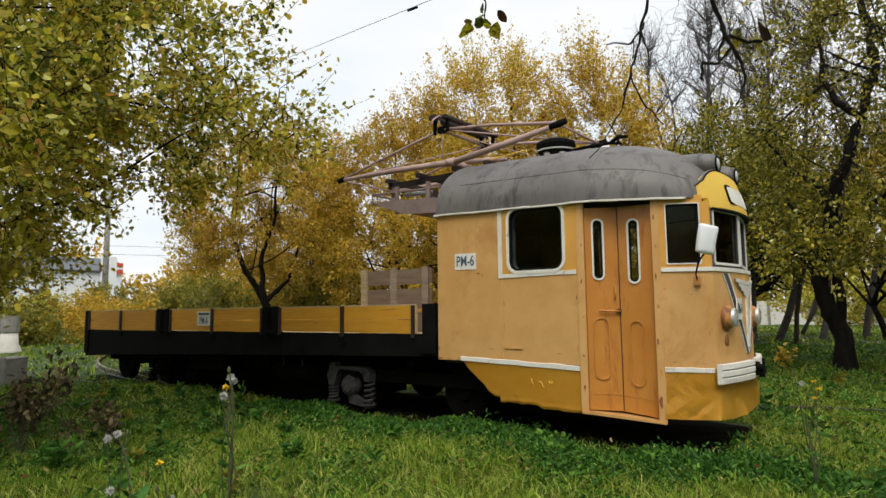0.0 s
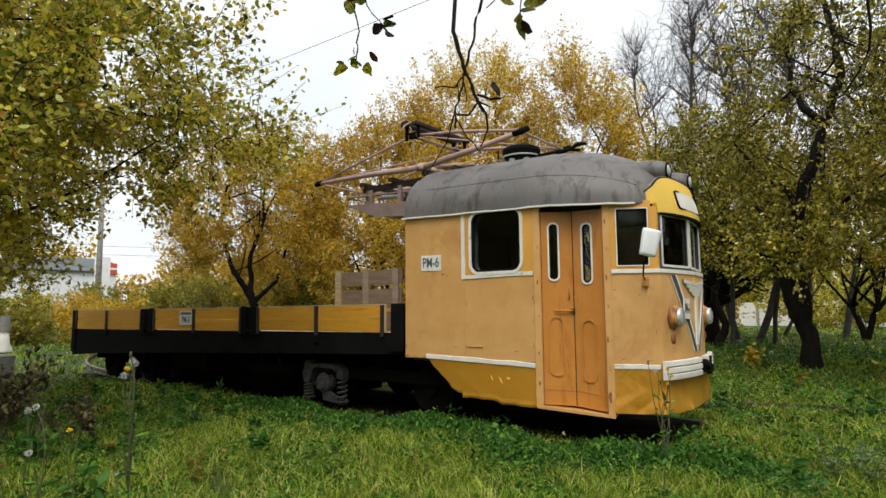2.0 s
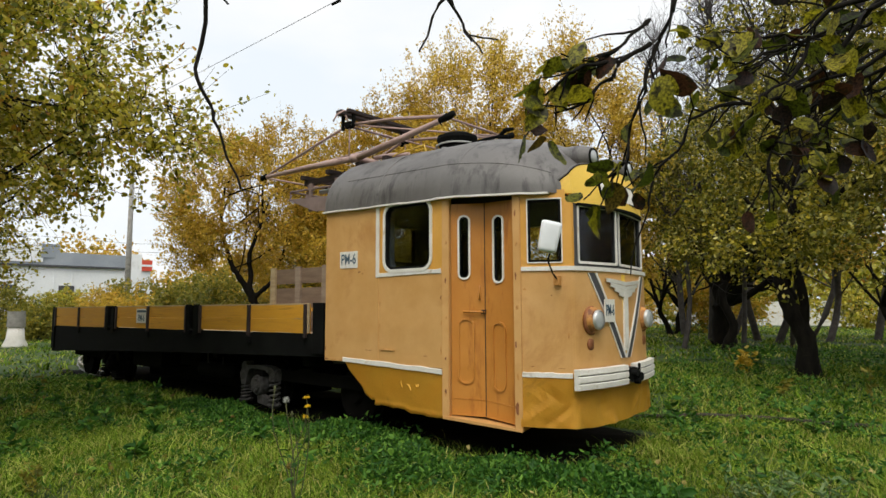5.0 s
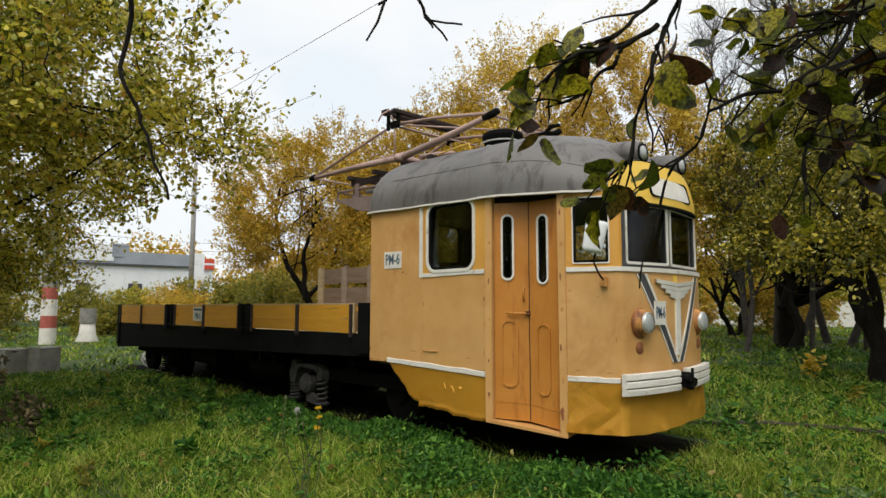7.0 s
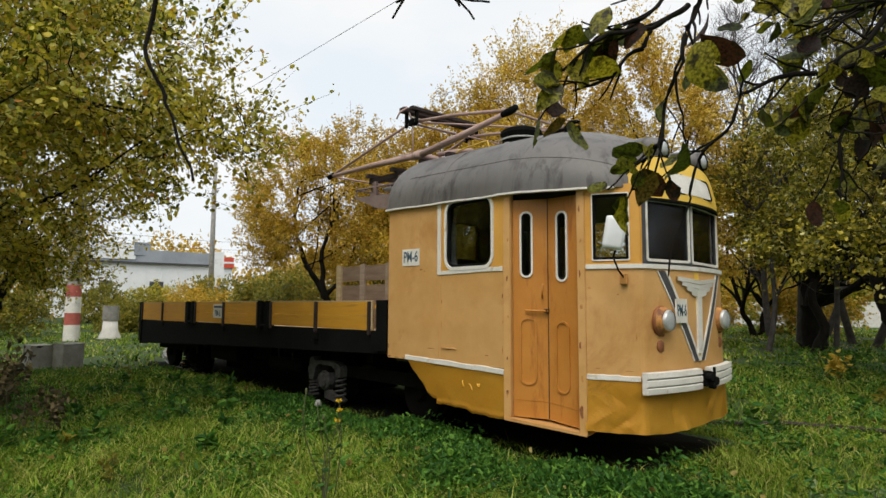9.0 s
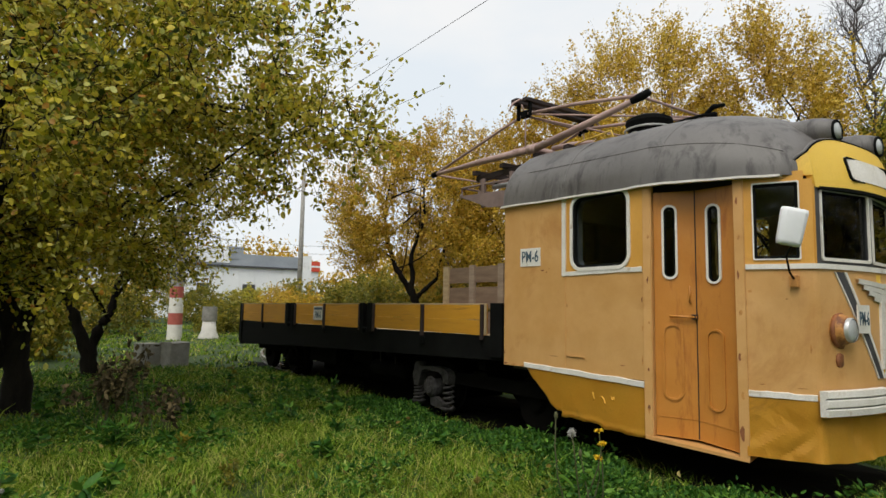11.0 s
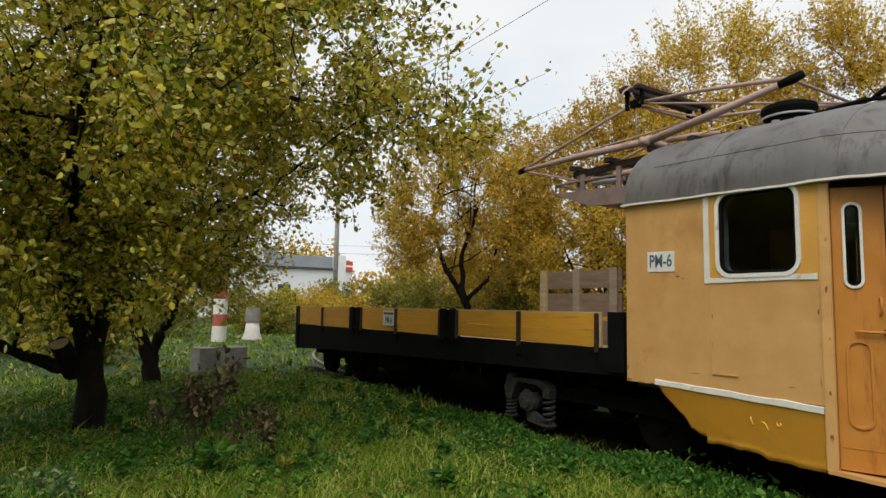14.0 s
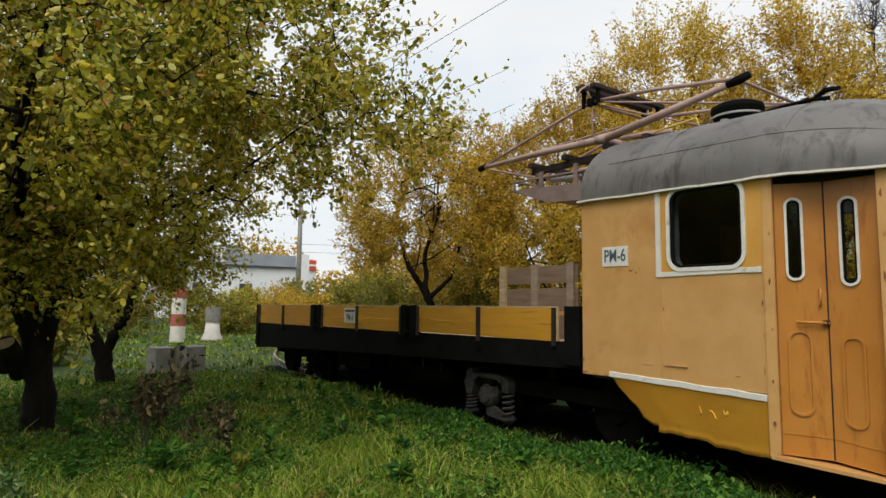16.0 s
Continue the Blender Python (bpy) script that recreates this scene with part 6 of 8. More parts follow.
def crown_list():
    O, G, A, N = OLIVE_LEAF, GOLD_LEAF, AMBER_LEAF, GREEN_LEAF
    t = tree
    t("apple_tree", (-4.35, -4.62, 0.0), (-2.9, -4.9, 3.2), (2.8, 1.8, 2.5), 3900, 29, 0.063, 0.24, BARK, O, "spreading old apple tree with olive and yellow autumn leaves", 11,
      fork=1.15, lean=(-0.3, 0.1), bottom=-0.85, gaps=0.50, group="orchard", limbs=22, shell=0.30, fine=2, width=0.66,
      # Lobes at y -7.2 and -6.8 are added mostly unseen to shade the grass.
      more=[((-2.8, -2.7, 4.2), (2.3, 1.8, 1.8)), ((-1.45, -1.5, 3.3), (1.3, 0.9, 0.75)), ((-4.2, -7.2, 3.4), (2.2, 1.5, 1.9)), ((-2.3, -6.8, 3.7), (1.7, 1.1, 1.4)), ((-3.7, -5.0, 1.95), (1.4, 1.3, 0.85)), ((-6.4, -4.6, 2.2), (1.6, 1.3, 1.2)), ((-4.7, -3.6, 5.0), (2.0, 2.0, 1.7)), ((-5.2, -5.2, 2.6), (1.6, 1.4, 1.5))],
      frame_lines=[([(-4.35, -4.45, -0.15), (-4.35, -4.47, 0.70), (-4.35, -4.59, 1.29), (-4.35, -4.75, 1.70), (-4.30, -4.97, 2.17), (-4.2, -5.15, 2.6), (-4.0, -5.3, 3.4), (-3.6, -5.3, 4.3)], 0.23, 0.05),
                   ([(-4.35, -4.46, 0.70), (-4.35, -4.32, 1.44), (-4.3, -4.23, 1.87), (-4.1, -4.15, 2.4), (-3.7, -3.8, 3.2), (-3.2, -3.2, 4.1)], 0.15, 0.04),
                   ([(-4.35, -4.50, 0.68), (-4.35, -4.84, 0.76), (-4.36, -5.07, 0.86), (-4.3, -5.35, 1.0), (-4.3, -5.75, 1.15), (-4.2, -6.2, 1.6)], 0.13, 0.04),
                   ([(-4.35, -4.73, 1.67), (-4.3, -4.71, 2.05), (-4.1, -4.75, 2.45), (-3.6, -4.8, 3.0), (-2.8, -4.8, 3.5), (-1.9, -4.7, 3.9)], 0.10, 0.03)])
    t("apple_tree", (-8.2, -3.5, 0.0), (-7.8, -3.4, 3.6), (2.9, 2.4, 2.8), 1500, 34, 0.075, 0.17, BARK, O, "forked apple tree with yellowing leaves", 12, fork=0.7, stems=2, bottom=-0.85, gaps=0.3, group="orchard",
      frame_lines=[([(-8.18, -3.3, -0.15), (-8.18, -3.32, 0.45), (-8.2, -3.51, 0.91), (-8.22, -3.72, 1.43), (-8.24, -3.87, 2.04), (-8.1, -3.95, 2.7), (-7.8, -3.9, 3.6)], 0.20, 0.05),
                   ([(-8.18, -3.31, 0.45), (-8.17, -3.20, 0.92), (-8.15, -3.02, 1.23), (-8.1, -2.9, 1.9), (-7.8, -2.7, 2.8)], 0.14, 0.05)])
    t("apple_tree", (-13.0, 7.05, 0.2), (-12.5, 6.6, 4.3), (3.9, 2.9, 3.5), 1500, 38, 0.080, 0.17, BARK, G, "golden-leaved apple tree with a forked dark trunk", 21, fork=1.0, stems=2, bottom=-0.62, gaps=0.35, group="orchard",
      frame_lines=GOLD_FRAME)
    t("apple_tree", (-8.0, 8.6, 0.25), (-8.0, 8.4, 4.4), (3.5, 2.7, 3.6), 1400, 38, 0.078, 0.16, BARK, G, "golden-leaved apple tree behind the truck bed", 26, fork=1.0, bottom=-0.8, gaps=0.3, group="orchard")
    t("apple_tree", (-4.3, 7.6, 0.25), (-4.4, 7.4, 3.3), (3.0, 2.3, 2.8), 1050, 38, 0.078, 0.16, BARK, G, "golden-leaved apple tree close behind the cab", 22, fork=1.0, bottom=-0.8, gaps=0.25, group="orchard")
    t("amber_tree", (-6.0, 9.8, 0.28), (-6.0, 9.8, 6.0), (2.7, 2.3, 3.4), 1450, 32, 0.080, 0.17, BARK, A, "tall amber-leaved tree behind the truck bed", 23, fork=2.4, bottom=-0.7, gaps=0.55, group="orchard", shoots=0.6, twig=0.4)
    t("amber_tree", (-2.4, 11.8, 0.28), (-2.9, 11.9, 5.6), (1.8, 2.0, 3.9), 1250, 32, 0.080, 0.16, BARK, A, "tall amber-leaved tree behind the cab", 24, fork=2.2, bottom=-0.75, gaps=0.52, group="orchard", shoots=0.6, twig=0.4)
    t("apple_tree", (-16.0, 11.5, 0.3), (-15.6, 11.3, 3.4), (4.0, 3.4, 2.9), 800, 28, 0.115, 0.18, BARK, G, "golden-leaved tree at the orchard's edge", 25, fork=1.2, bottom=-0.75, gaps=0.3, group="orchard")
    t("apple_tree", (3.35, 8.0, 0.22), (4.1, 8.1, 5.3), (2.5, 2.3, 4.3), 980, 27, 0.072, 0.26, BARK, DULL_LEAF, "tall dark-stemmed apple tree with sparse olive leaves", 31, fork=1.9, lean=(0.3, 0.1), bottom=-0.8, gaps=0.52, group="orchard", limbs=18, shell=0.3, fine=2,
      more=[((2.7, 7.2, 2.6), (1.7, 1.5, 0.9)), ((4.6, 6.4, 2.9), (1.8, 1.5, 1.1)), ((2.9, 6.5, 2.15), (1.3, 0.9, 0.6)), ((3.9, 6.0, 2.3), (1.0, 0.8, 0.6))],
      frame_lines=[([(3.47, 8.02, 0.0), (3.42, 8.01, 0.94), (3.23, 7.98, 1.42), (3.11, 7.96, 1.91), (3.25, 7.90, 2.56), (3.40, 7.8, 3.25), (3.75, 7.7, 4.2), (3.98, 7.7, 4.96), (4.28, 7.8, 5.85), (4.27, 7.9, 6.64), (4.1, 8.0, 7.4), (3.98, 8.0, 8.4)], 0.25, 0.05),
                   ([(3.98, 7.7, 4.96), (3.64, 7.7, 5.3), (3.41, 7.8, 5.81), (3.39, 7.9, 6.63), (3.55, 8.0, 7.4)], 0.10, 0.04),
                   ([(3.41, 8.01, 1.2), (3.41, 7.85, 1.9), (3.32, 7.7, 2.45), (3.1, 7.4, 2.9), (2.8, 7.0, 3.4)], 0.13, 0.04),
                   ([(3.45, 7.8, 3.3), (3.22, 7.7, 3.78), (2.85, 7.6, 4.06), (2.4, 7.5, 4.8)], 0.10, 0.03),
                   ([(3.15, 7.95, 1.95), (2.98, 7.8, 2.25), (2.6, 7.5, 2.6), (2.2, 7.1, 2.75)], 0.11, 0.03),
                   ([(3.3, 7.95, 2.7), (3.7, 7.6, 3.0), (4.2, 7.2, 3.3), (4.9, 6.8, 3.7)], 0.10, 0.03)])
    t("apple_tree", (0.5, 13.2, 0.28), (0.6, 13.0, 4.3), (2.0, 1.9, 3.0), 620, 26, 0.09, 0.13, BARK, DULL_LEAF, "olive-leaved apple tree beyond the tram's front", 37, fork=1.9, bottom=-0.7, gaps=0.5, group="orchard")
    t("apple_tree", (7.5, 7.0, 0.2), (7.4, 7.0, 4.4), (2.6, 2.4, 3.6), 720, 30, 0.078, 0.18, BARK, DULL_LEAF, "olive-leaved apple tree in long grass", 36, fork=1.3, bottom=-0.8, gaps=0.5, group="orchard")
    t("apple_tree", (-0.46, 15.7, 0.28), (-0.2, 15.5, 4.5), (3.2, 2.8, 2.8), 850, 26, 0.11, 0.36, BARK, N, "dull green orchard tree with a thick trunk", 32, fork=1.3, bottom=-0.7, gaps=0.3, group="orchard")
    t("apple_tree", (7.2, 12.0, 0.28), (7.2, 11.5, 4.8), (3.4, 3.0, 3.9), 820, 30, 0.09, 0.18, BARK, DULL_LEAF, "yellowing orchard tree in long grass", 33, fork=1.2, bottom=-0.8, gaps=0.5, group="orchard")
    t("apple_tree", (3.6, 20.0, 0.28), (3.6, 19.6, 4.6), (3.6, 3.0, 2.7), 700, 26, 0.12, 0.16, BARK, G, "golden orchard tree with twin stems", 34, fork=1.2, stems=2, bottom=-0.7, gaps=0.3, group="orchard")
    t("apple_tree", (-4.5, 22.0, 0.28), (-4.5, 22.0, 4.4), (4.0, 3.0, 2.8), 700, 26, 0.13, 0.17, BARK, G, "golden-leaved orchard tree at the back", 35, fork=1.2, stems=2, bottom=-0.75, gaps=0.25, group="orchard")


crown_list()


def bare_tree(base, h, seed, boughs=46, fine=9, girth=0.13):
    """A leafless tree: many fine upright twigs."""
    rng = np.random.default_rng(seed)
    top = thing("bare_tree", base, "tall leafless grey tree with fine twigs", "tree", "bare trees")
    stem, tw = Twigs(), Twigs()
    base = np.array(base, float)
    line = bend(base - [0, 0, 0.1], base + [rng.normal() * 0.9, rng.normal() * 0.9, h], 14, rng, 0.045)
    stem.bar(line, np.linspace(girth, 0.012, 14), 7)
    for i in range(boughs):
        st = line[2 + int(rng.random() * 11)]
        a = rng.random() * math.tau
        ln = (0.15 + 0.25 * rng.random()) * h * (1.15 - (st[2] - base[2]) / h)
        flat = 0.45 + 0.35 * rng.random()
        e = st + ln * np.array([flat * math.cos(a), flat * math.sin(a), 0.8])
        b = bend(st, e, 8, rng, 0.05)
        tw.bar(b, np.linspace(0.036, 0.006, 8), 4)
        for j in range(fine):
            s2 = b[1 + int(rng.random() * 7)]
            d = rng.normal(size=3) * 0.6 + np.array([0, 0, 0.9])
            e2 = s2 + d / np.linalg.norm(d) * (0.4 + 0.9 * rng.random())
            b2 = bend(s2, e2, 5, rng, 0.06)
            tw.bar(b2, np.linspace(0.010, 0.005, 5), 3)
            for q in range(3):
                s3 = b2[1 + int(rng.random() * 4)]
                d3 = rng.normal(size=3) + np.array([0, 0, 0.6])
                tw.bar(np.stack([s3, s3 + d3 * 0.12, s3 + d3 * 0.25 + rng.normal(size=3) * 0.03]), [0.006, 0.005, 0.0035], 3)
    trunk = part("trunk", stem.mesh("trunk", GREY_BARK), None, top)
    part("twig_crown", tw.mesh("twig_crown", GREY_BARK), None, trunk, kind="stuff")


for k, (x, y, h) in enumerate(((-1.7, 18.5, 14.0), (-0.4, 19.5, 14.5), (-3.2, 20.0, 13.5), (0.6, 17.8, 13.5), (-2.3, 23.0, 15.0), (1.6, 20.5, 14.5), (2.8, 22.0, 14.0), (-22.0, 13.5, 9.0), (-20.0, 16.0, 8.5), (0.4, 24.0, 15.5))):
    bare_tree((x, y, 0.28), h, 50 + k)
for k, (x, y, h) in enumerate(((-0.5, 12.6, 9.0), (0.6, 14.2, 10.5), (1.4, 16.2, 11.0))):
    bare_tree((x, y, 0.28), h, 75 + k, 17, 4, 0.075)

# ---- grass ----
VIEW = np.array([4.9, -5.2])


def blades(name, n, rmin, rmax, hmin, hmax, width, segs, seed, label, a0=45, a1=195):
    rng = np.random.default_rng(seed)
    out = []
    need = n
    while need > 0:
        m = need * 3
        r = np.sqrt(rmin ** 2 + (rmax ** 2 - rmin ** 2) * rng.random(m))
        a = np.radians(a0 + (a1 - a0) * rng.random(m))
        p = VIEW + np.stack([r * np.cos(a), r * np.sin(a)], 1)
        under = (p[:, 0] > -9.6) & (p[:, 0] < 3.1) & (p[:, 1] > 0.15 + 0.4 * rng.random(m)) & (p[:, 1] < 2.6)
        patch = np.sin(1.7 * p[:, 0] + 0.6) * np.sin(1.3 * p[:, 1] + 2.0) + 0.5 * np.sin(4.1 * p[:, 0] + 3.3 * p[:, 1])
        curve = np.hypot(p[:, 0] + 7.0, p[:, 1] - 18.29)
        under |= (p[:, 0] < -7.0) & (np.abs(np.abs(curve - 17.0) - 0.762) < 0.13)
        # Thinner grass by the apple tree lets dark soil stand for its shade.
        shade = np.where((p[:, 0] < -1.4) & (p[:, 1] < -2.7), 0.4, 1.0)
        close = np.clip(1.15 - np.abs(p[:, 1] + 0.15) / 0.95, 0, 1) * ((p[:, 0] > -2.5) & (p[:, 0] < 4.6))
        keep = ~under & (rng.random(m) < (0.72 + 0.35 * patch) * shade * (1 - 0.8 * close))
        p = p[keep][:need]
        out.append(p)
        need -= len(p)
    p = np.concatenate(out)
    per = 14
    nt = n // per
    tc = p[rng.permutation(n)[:nt]]
    own = rng.integers(0, nt, n)
    loose = rng.random(n) < 0.35
    off = rng.normal(size=(n, 2)) * (0.03 + 4 * width)
    p = np.where(loose[:, None], p, tc[own] + off)
    z = ground_z(p[:, 0], p[:, 1])
    size = (0.3 + 1.05 * rng.random(nt) ** 1.6)[own]
    beside = np.clip(1 - np.abs(p[:, 1] - 0.1) / 0.9, 0, 1) * ((p[:, 0] > -3.5) & (p[:, 0] < 4.5))
    size = size * (1 - 0.5 * beside)
    h = (hmin + (hmax - hmin) * rng.random(n)) * np.where(loose, 0.6, size)
    fall = (rng.random(nt) * math.tau)[own]
    az = np.where(loose, rng.random(n) * math.tau, np.where(rng.random(n) < 0.55, fall, np.arctan2(off[:, 1], off[:, 0])) + rng.normal(size=n) * 0.5)
    lean = h * (0.3 + 1.6 * rng.random(n))
    d = np.stack([np.cos(az), np.sin(az)], 1)
    fz = az + math.pi / 2 + rng.normal(size=n) * 0.5
    s = np.stack([np.cos(fz), np.sin(fz)], 1) * (width * (0.5 + 1.0 * rng.random(n)))[:, None]
    vs = []
    for k in range(segs):
        t = k / segs
        q = p + d * (lean * t * t)[:, None]
        zz = z + h * (t * (1.15 - 0.3 * t)) - 0.01
        w = s * (1 - 0.55 * t)
        vs += [np.concatenate([q - w, zz[:, None]], 1), np.concatenate([q + w, zz[:, None]], 1)]
    q = p + d * lean[:, None]
    vs.append(np.concatenate([q, (z + h * 0.85)[:, None]], 1))
    k = 2 * segs + 1
    verts = np.stack(vs, 1).reshape(-1, 3)
    f, sz = [], []
    for j in range(segs - 1):
        f += [2 * j, 2 * j + 1, 2 * j + 3, 2 * j + 2]
        sz.append(4)
    f += [2 * segs - 2, 2 * segs - 1, 2 * segs]
    sz.append(3)
    flat = (np.arange(n)[:, None] * k + np.array(f)[None, :]).ravel()
    me = np_mesh(name, verts, flat, np.tile(sz, n), GRASS)
    tagged(new(name, me), label, "grass", kind="stuff")


blades("grass", 340000, 3.3, 8.5, 0.045, 0.165, 0.0037, 2, 1, "lush uneven meadow grass beside the tram")
blades("grass", 190000, 8.5, 15.0, 0.05, 0.17, 0.0068, 2, 2, "meadow grass round the tram")
blades("grass", 95000, 15.0, 42.0, 0.07, 0.20, 0.02, 2, 3, "far meadow grass under the trees")

blades("grass", 50000, 0.05, 3.3, 0.03, 0.10, 0.0045, 2, 4, "short trodden grass on the path", 0, 360)
blades("grass", 40000, 3.3, 11.0, 0.05, 0.20, 0.0065, 2, 5, "meadow grass behind the path", 195, 405)


def low_weeds(name, n, x0, x1, y0, y1, zmax, hug, seed, label, mat=None, size=1.0):
    """Small broad leaves on unseen stalks, in drifts; hug: the share that crowds along the tram."""
    rng = np.random.default_rng(seed)
    k = int(n * hug)
    x = np.concatenate([rng.uniform(-3.8, 4.2, k), rng.uniform(x0, x1, n - k)])
    y = np.concatenate([0.2 - np.abs(rng.normal(0, 0.55, k)) * (1 + 0.6 * np.sin(2.3 * x[:k]) * np.sin(5.1 * x[:k])), rng.uniform(y0, y1, n - k)])
    drift = np.sin(2.1 * x + 0.5) * np.sin(2.9 * y + 1.0) + 0.5 * np.sin(5.3 * x + 4.1 * y)
    keep = rng.random(n) < np.where(np.arange(n) < k, 0.75, 0.35) + 0.5 * drift
    x, y, drift = x[keep], y[keep], drift[keep]
    off = (x > -9.6) & (x < 3.1) & (y > 0.35) & (y < 2.6)
    x, y, drift = x[~off], y[~off], drift[~off]
    z = ground_z(x, y) + rng.random(len(x)) * zmax * (0.55 + 0.45 * np.clip(drift, -1, 1))
    c = np.stack([x, y, z], 1)
    al = rng.normal(size=(len(x), 3)) * (1, 1, 0.5) + (0, 0, 0.35)
    me = np_mesh(name, *leaf_cloud(c, al, size * (0.03 + 0.05 * rng.random(len(x)) ** 1.5), rng, 2, 0.42, 0.8), mat or WEED)
    tagged(new(name, me), label, "weeds", kind="stuff")


low_weeds("ground_weeds", 110000, -10, 7, -5.0, 0.3, 0.13, 0.7, 5, "mat of dark broad-leaved weeds along the tram")
low_weeds("orchard_weeds", 90000, 0.5, 10.5, -1.0, 14.0, 0.26, 0.0, 7, "leafy dark weeds under the orchard trees")

low_weeds("lawn_weeds", 70000, -9, 6.5, -5.2, 0.2, 0.14, 0.0, 12, "bright clover and dandelion leaves among the grass", LAWN_WEED, 0.8)
# Dark weeds whose colour adds to the apple tree's shade.
low_weeds("shade_weeds", 16000, -6.5, -1.0, -6.0, -2.4, 0.20, 0.0, 8, "dark low weeds whose colour deepens the shade under the apple tree")


def fallen_leaves(n, seed):
    rng = np.random.default_rng(seed)
    x, y = rng.uniform(-12, 9, n), rng.uniform(-6, 10, n)
    keep = ~((x > -10) & (x < 3.2) & (y > 0.1) & (y < 2.5))
    x, y = x[keep], y[keep]
    c = np.stack([x, y, ground_z(x, y) + rng.uniform(0.03, 0.11, len(x))], 1)
    al = rng.normal(size=(len(x), 3)) * (1, 1, 0.25)
    me = np_mesh("fallen_leaves", *leaf_cloud(c, al, 0.03 + 0.035 * rng.random(len(x)), rng, True, 0.7), FALLEN)
    tagged(new("fallen_leaves", me), "scattered yellow and brown fallen leaves in the grass", "leaves", kind="stuff")


fallen_leaves(1500, 6)


# ---- the branch-hung tree beside the path ----
def hanging(tw, lc, la, rng):
    """Low boughs that reach over the path, each a crooked line with short side twigs and a few large leaves."""

    def bough(pts, r0, r1, twigs=0.3, leaves=0.0, tip=0, until=1.0):
        pts = np.array(pts)
        line = [pts[0]]
        for p, q in zip(pts, pts[1:]):
            line += list(bend(p, q, 7, rng, 0.045)[1:])
        line = np.array(line)
        m = len(line)
        rr = np.linspace(r0, r1, m) * (1 + 0.16 * rng.random(m) + 0.35 * (rng.random(m) < 0.12))
        tw.bar(line, rr, 7)
        for k in range(m // 4, int(m * until)):
            if rng.random() > twigs:
                continue
            along = line[min(k + 1, m - 1)] - line[k - 1]
            along /= np.linalg.norm(along) + 1e-9
            d = along * 0.9 + rng.normal(size=3) * 0.55
            d /= np.linalg.norm(d)
            e = line[k] + d * rng.uniform(0.03, 0.11)
            tw.bar(bend(line[k], e, 5, rng, 0.04), np.linspace(min(0.0024, rr[k] * 0.8), 0.0012, 5), 5)
            if rng.random() < leaves:
                n = 1 + int(rng.random() * 2.6)
                lc.append(np.repeat(e[None], n, 0) + rng.normal(size=(n, 3)) * 0.004)
                la.append(rng.normal(size=(n, 3)) * 0.7 + d * 0.7 + np.array([0, 0, -0.3]))
        if tip:
            lc.append(np.repeat(line[-1][None], tip, 0) + rng.normal(size=(tip, 3)) * (0.004 + 0.0025 * tip))
            la.append(rng.normal(size=(tip, 3)) + np.array([0, 0, -0.2]))

    # the leafy bough beside the cab's front
    bough([(7.5, -3.3, 2.5), (6.4, -3.1, 2.1), (5.88, -3.19, 1.91), (5.69, -3.37, 1.80), (5.60, -3.46, 1.77), (5.55, -3.50, 1.67), (5.54, -3.51, 1.61), (5.51, -3.53, 1.49)], 0.0050, 0.0010, 0.75, 0.55, until=0.72)
    bough([(6.4, -3.1, 2.1), (5.80, -3.28, 1.98), (5.74, -3.33, 1.85), (5.69, -3.38, 1.79)], 0.005, 0.0022, 0.9, 0.8)
    bough([(6.3, -3.05, 2.15), (5.86, -3.2, 2.0), (5.73, -3.34, 1.83), (5.72, -3.34, 1.75), (5.70, -3.34, 1.64)], 0.006, 0.0018, 0.5, 0.75)
    bough([(6.3, -3.05, 2.1), (5.90, -3.12, 1.93), (5.80, -3.2, 1.82), (5.76, -3.24, 1.74)], 0.005, 0.0018, 0.8, 0.9, 3)
    bough([(6.4, -3.0, 2.1), (6.0, -3.02, 1.98), (5.88, -3.1, 1.88), (5.80, -3.16, 1.84)], 0.005, 0.0018, 0.8, 0.9, 2)
    bough([(6.4, -3.1, 2.1), (5.95, -3.16, 2.05), (5.75, -3.28, 1.93), (5.66, -3.4, 1.88)], 0.005, 0.0018, 0.7, 0.9, 3)
    bough([(7.5, -3.6, 2.9), (6.2, -3.6, 2.4), (5.62, -3.57, 1.96), (5.59, -3.59, 1.85), (5.58, -3.60, 1.79), (5.55, -3.61, 1.68), (5.53, -3.63, 1.65)], 0.0046, 0.0018, 0.5, 0.6, 5)
    bough([(5.59, -3.60, 1.87), (5.55, -3.63, 1.84), (5.51, -3.68, 1.83), (5.46, -3.72, 1.78)], 0.004, 0.002, 0.45, 0.9, 3)
    bough([(5.55, -3.63, 1.84), (5.54, -3.64, 1.81), (5.51, -3.67, 1.77), (5.47, -3.71, 1.75)], 0.0032, 0.0016, 0.3, 0.8, 3)
    bough([(5.59, -3.60, 1.91), (5.56, -3.63, 1.87), (5.53, -3.65, 1.85)], 0.0035, 0.0018, 0.4, 0.8, 2)
    bough([(6.4, -2.95, 2.2), (5.83, -3.07, 2.01), (5.73, -3.17, 1.97), (5.68, -3.22, 1.94), (5.63, -3.26, 1.90)], 0.0045, 0.0016, 0.8, 0.85, 3)
    bough([(6.4, -3.0, 2.1), (5.84, -3.18, 1.87), (5.77, -3.25, 1.82), (5.74, -3.27, 1.78), (5.73, -3.28, 1.72)], 0.0040, 0.0015, 0.8, 0.85, 3)
    bough([(6.4, -2.9, 2.3), (5.80, -3.04, 2.10), (5.70, -3.14, 2.01), (5.63, -3.20, 2.00), (5.58, -3.26, 1.97)], 0.0045, 0.0016, 0.8, 0.85, 3)
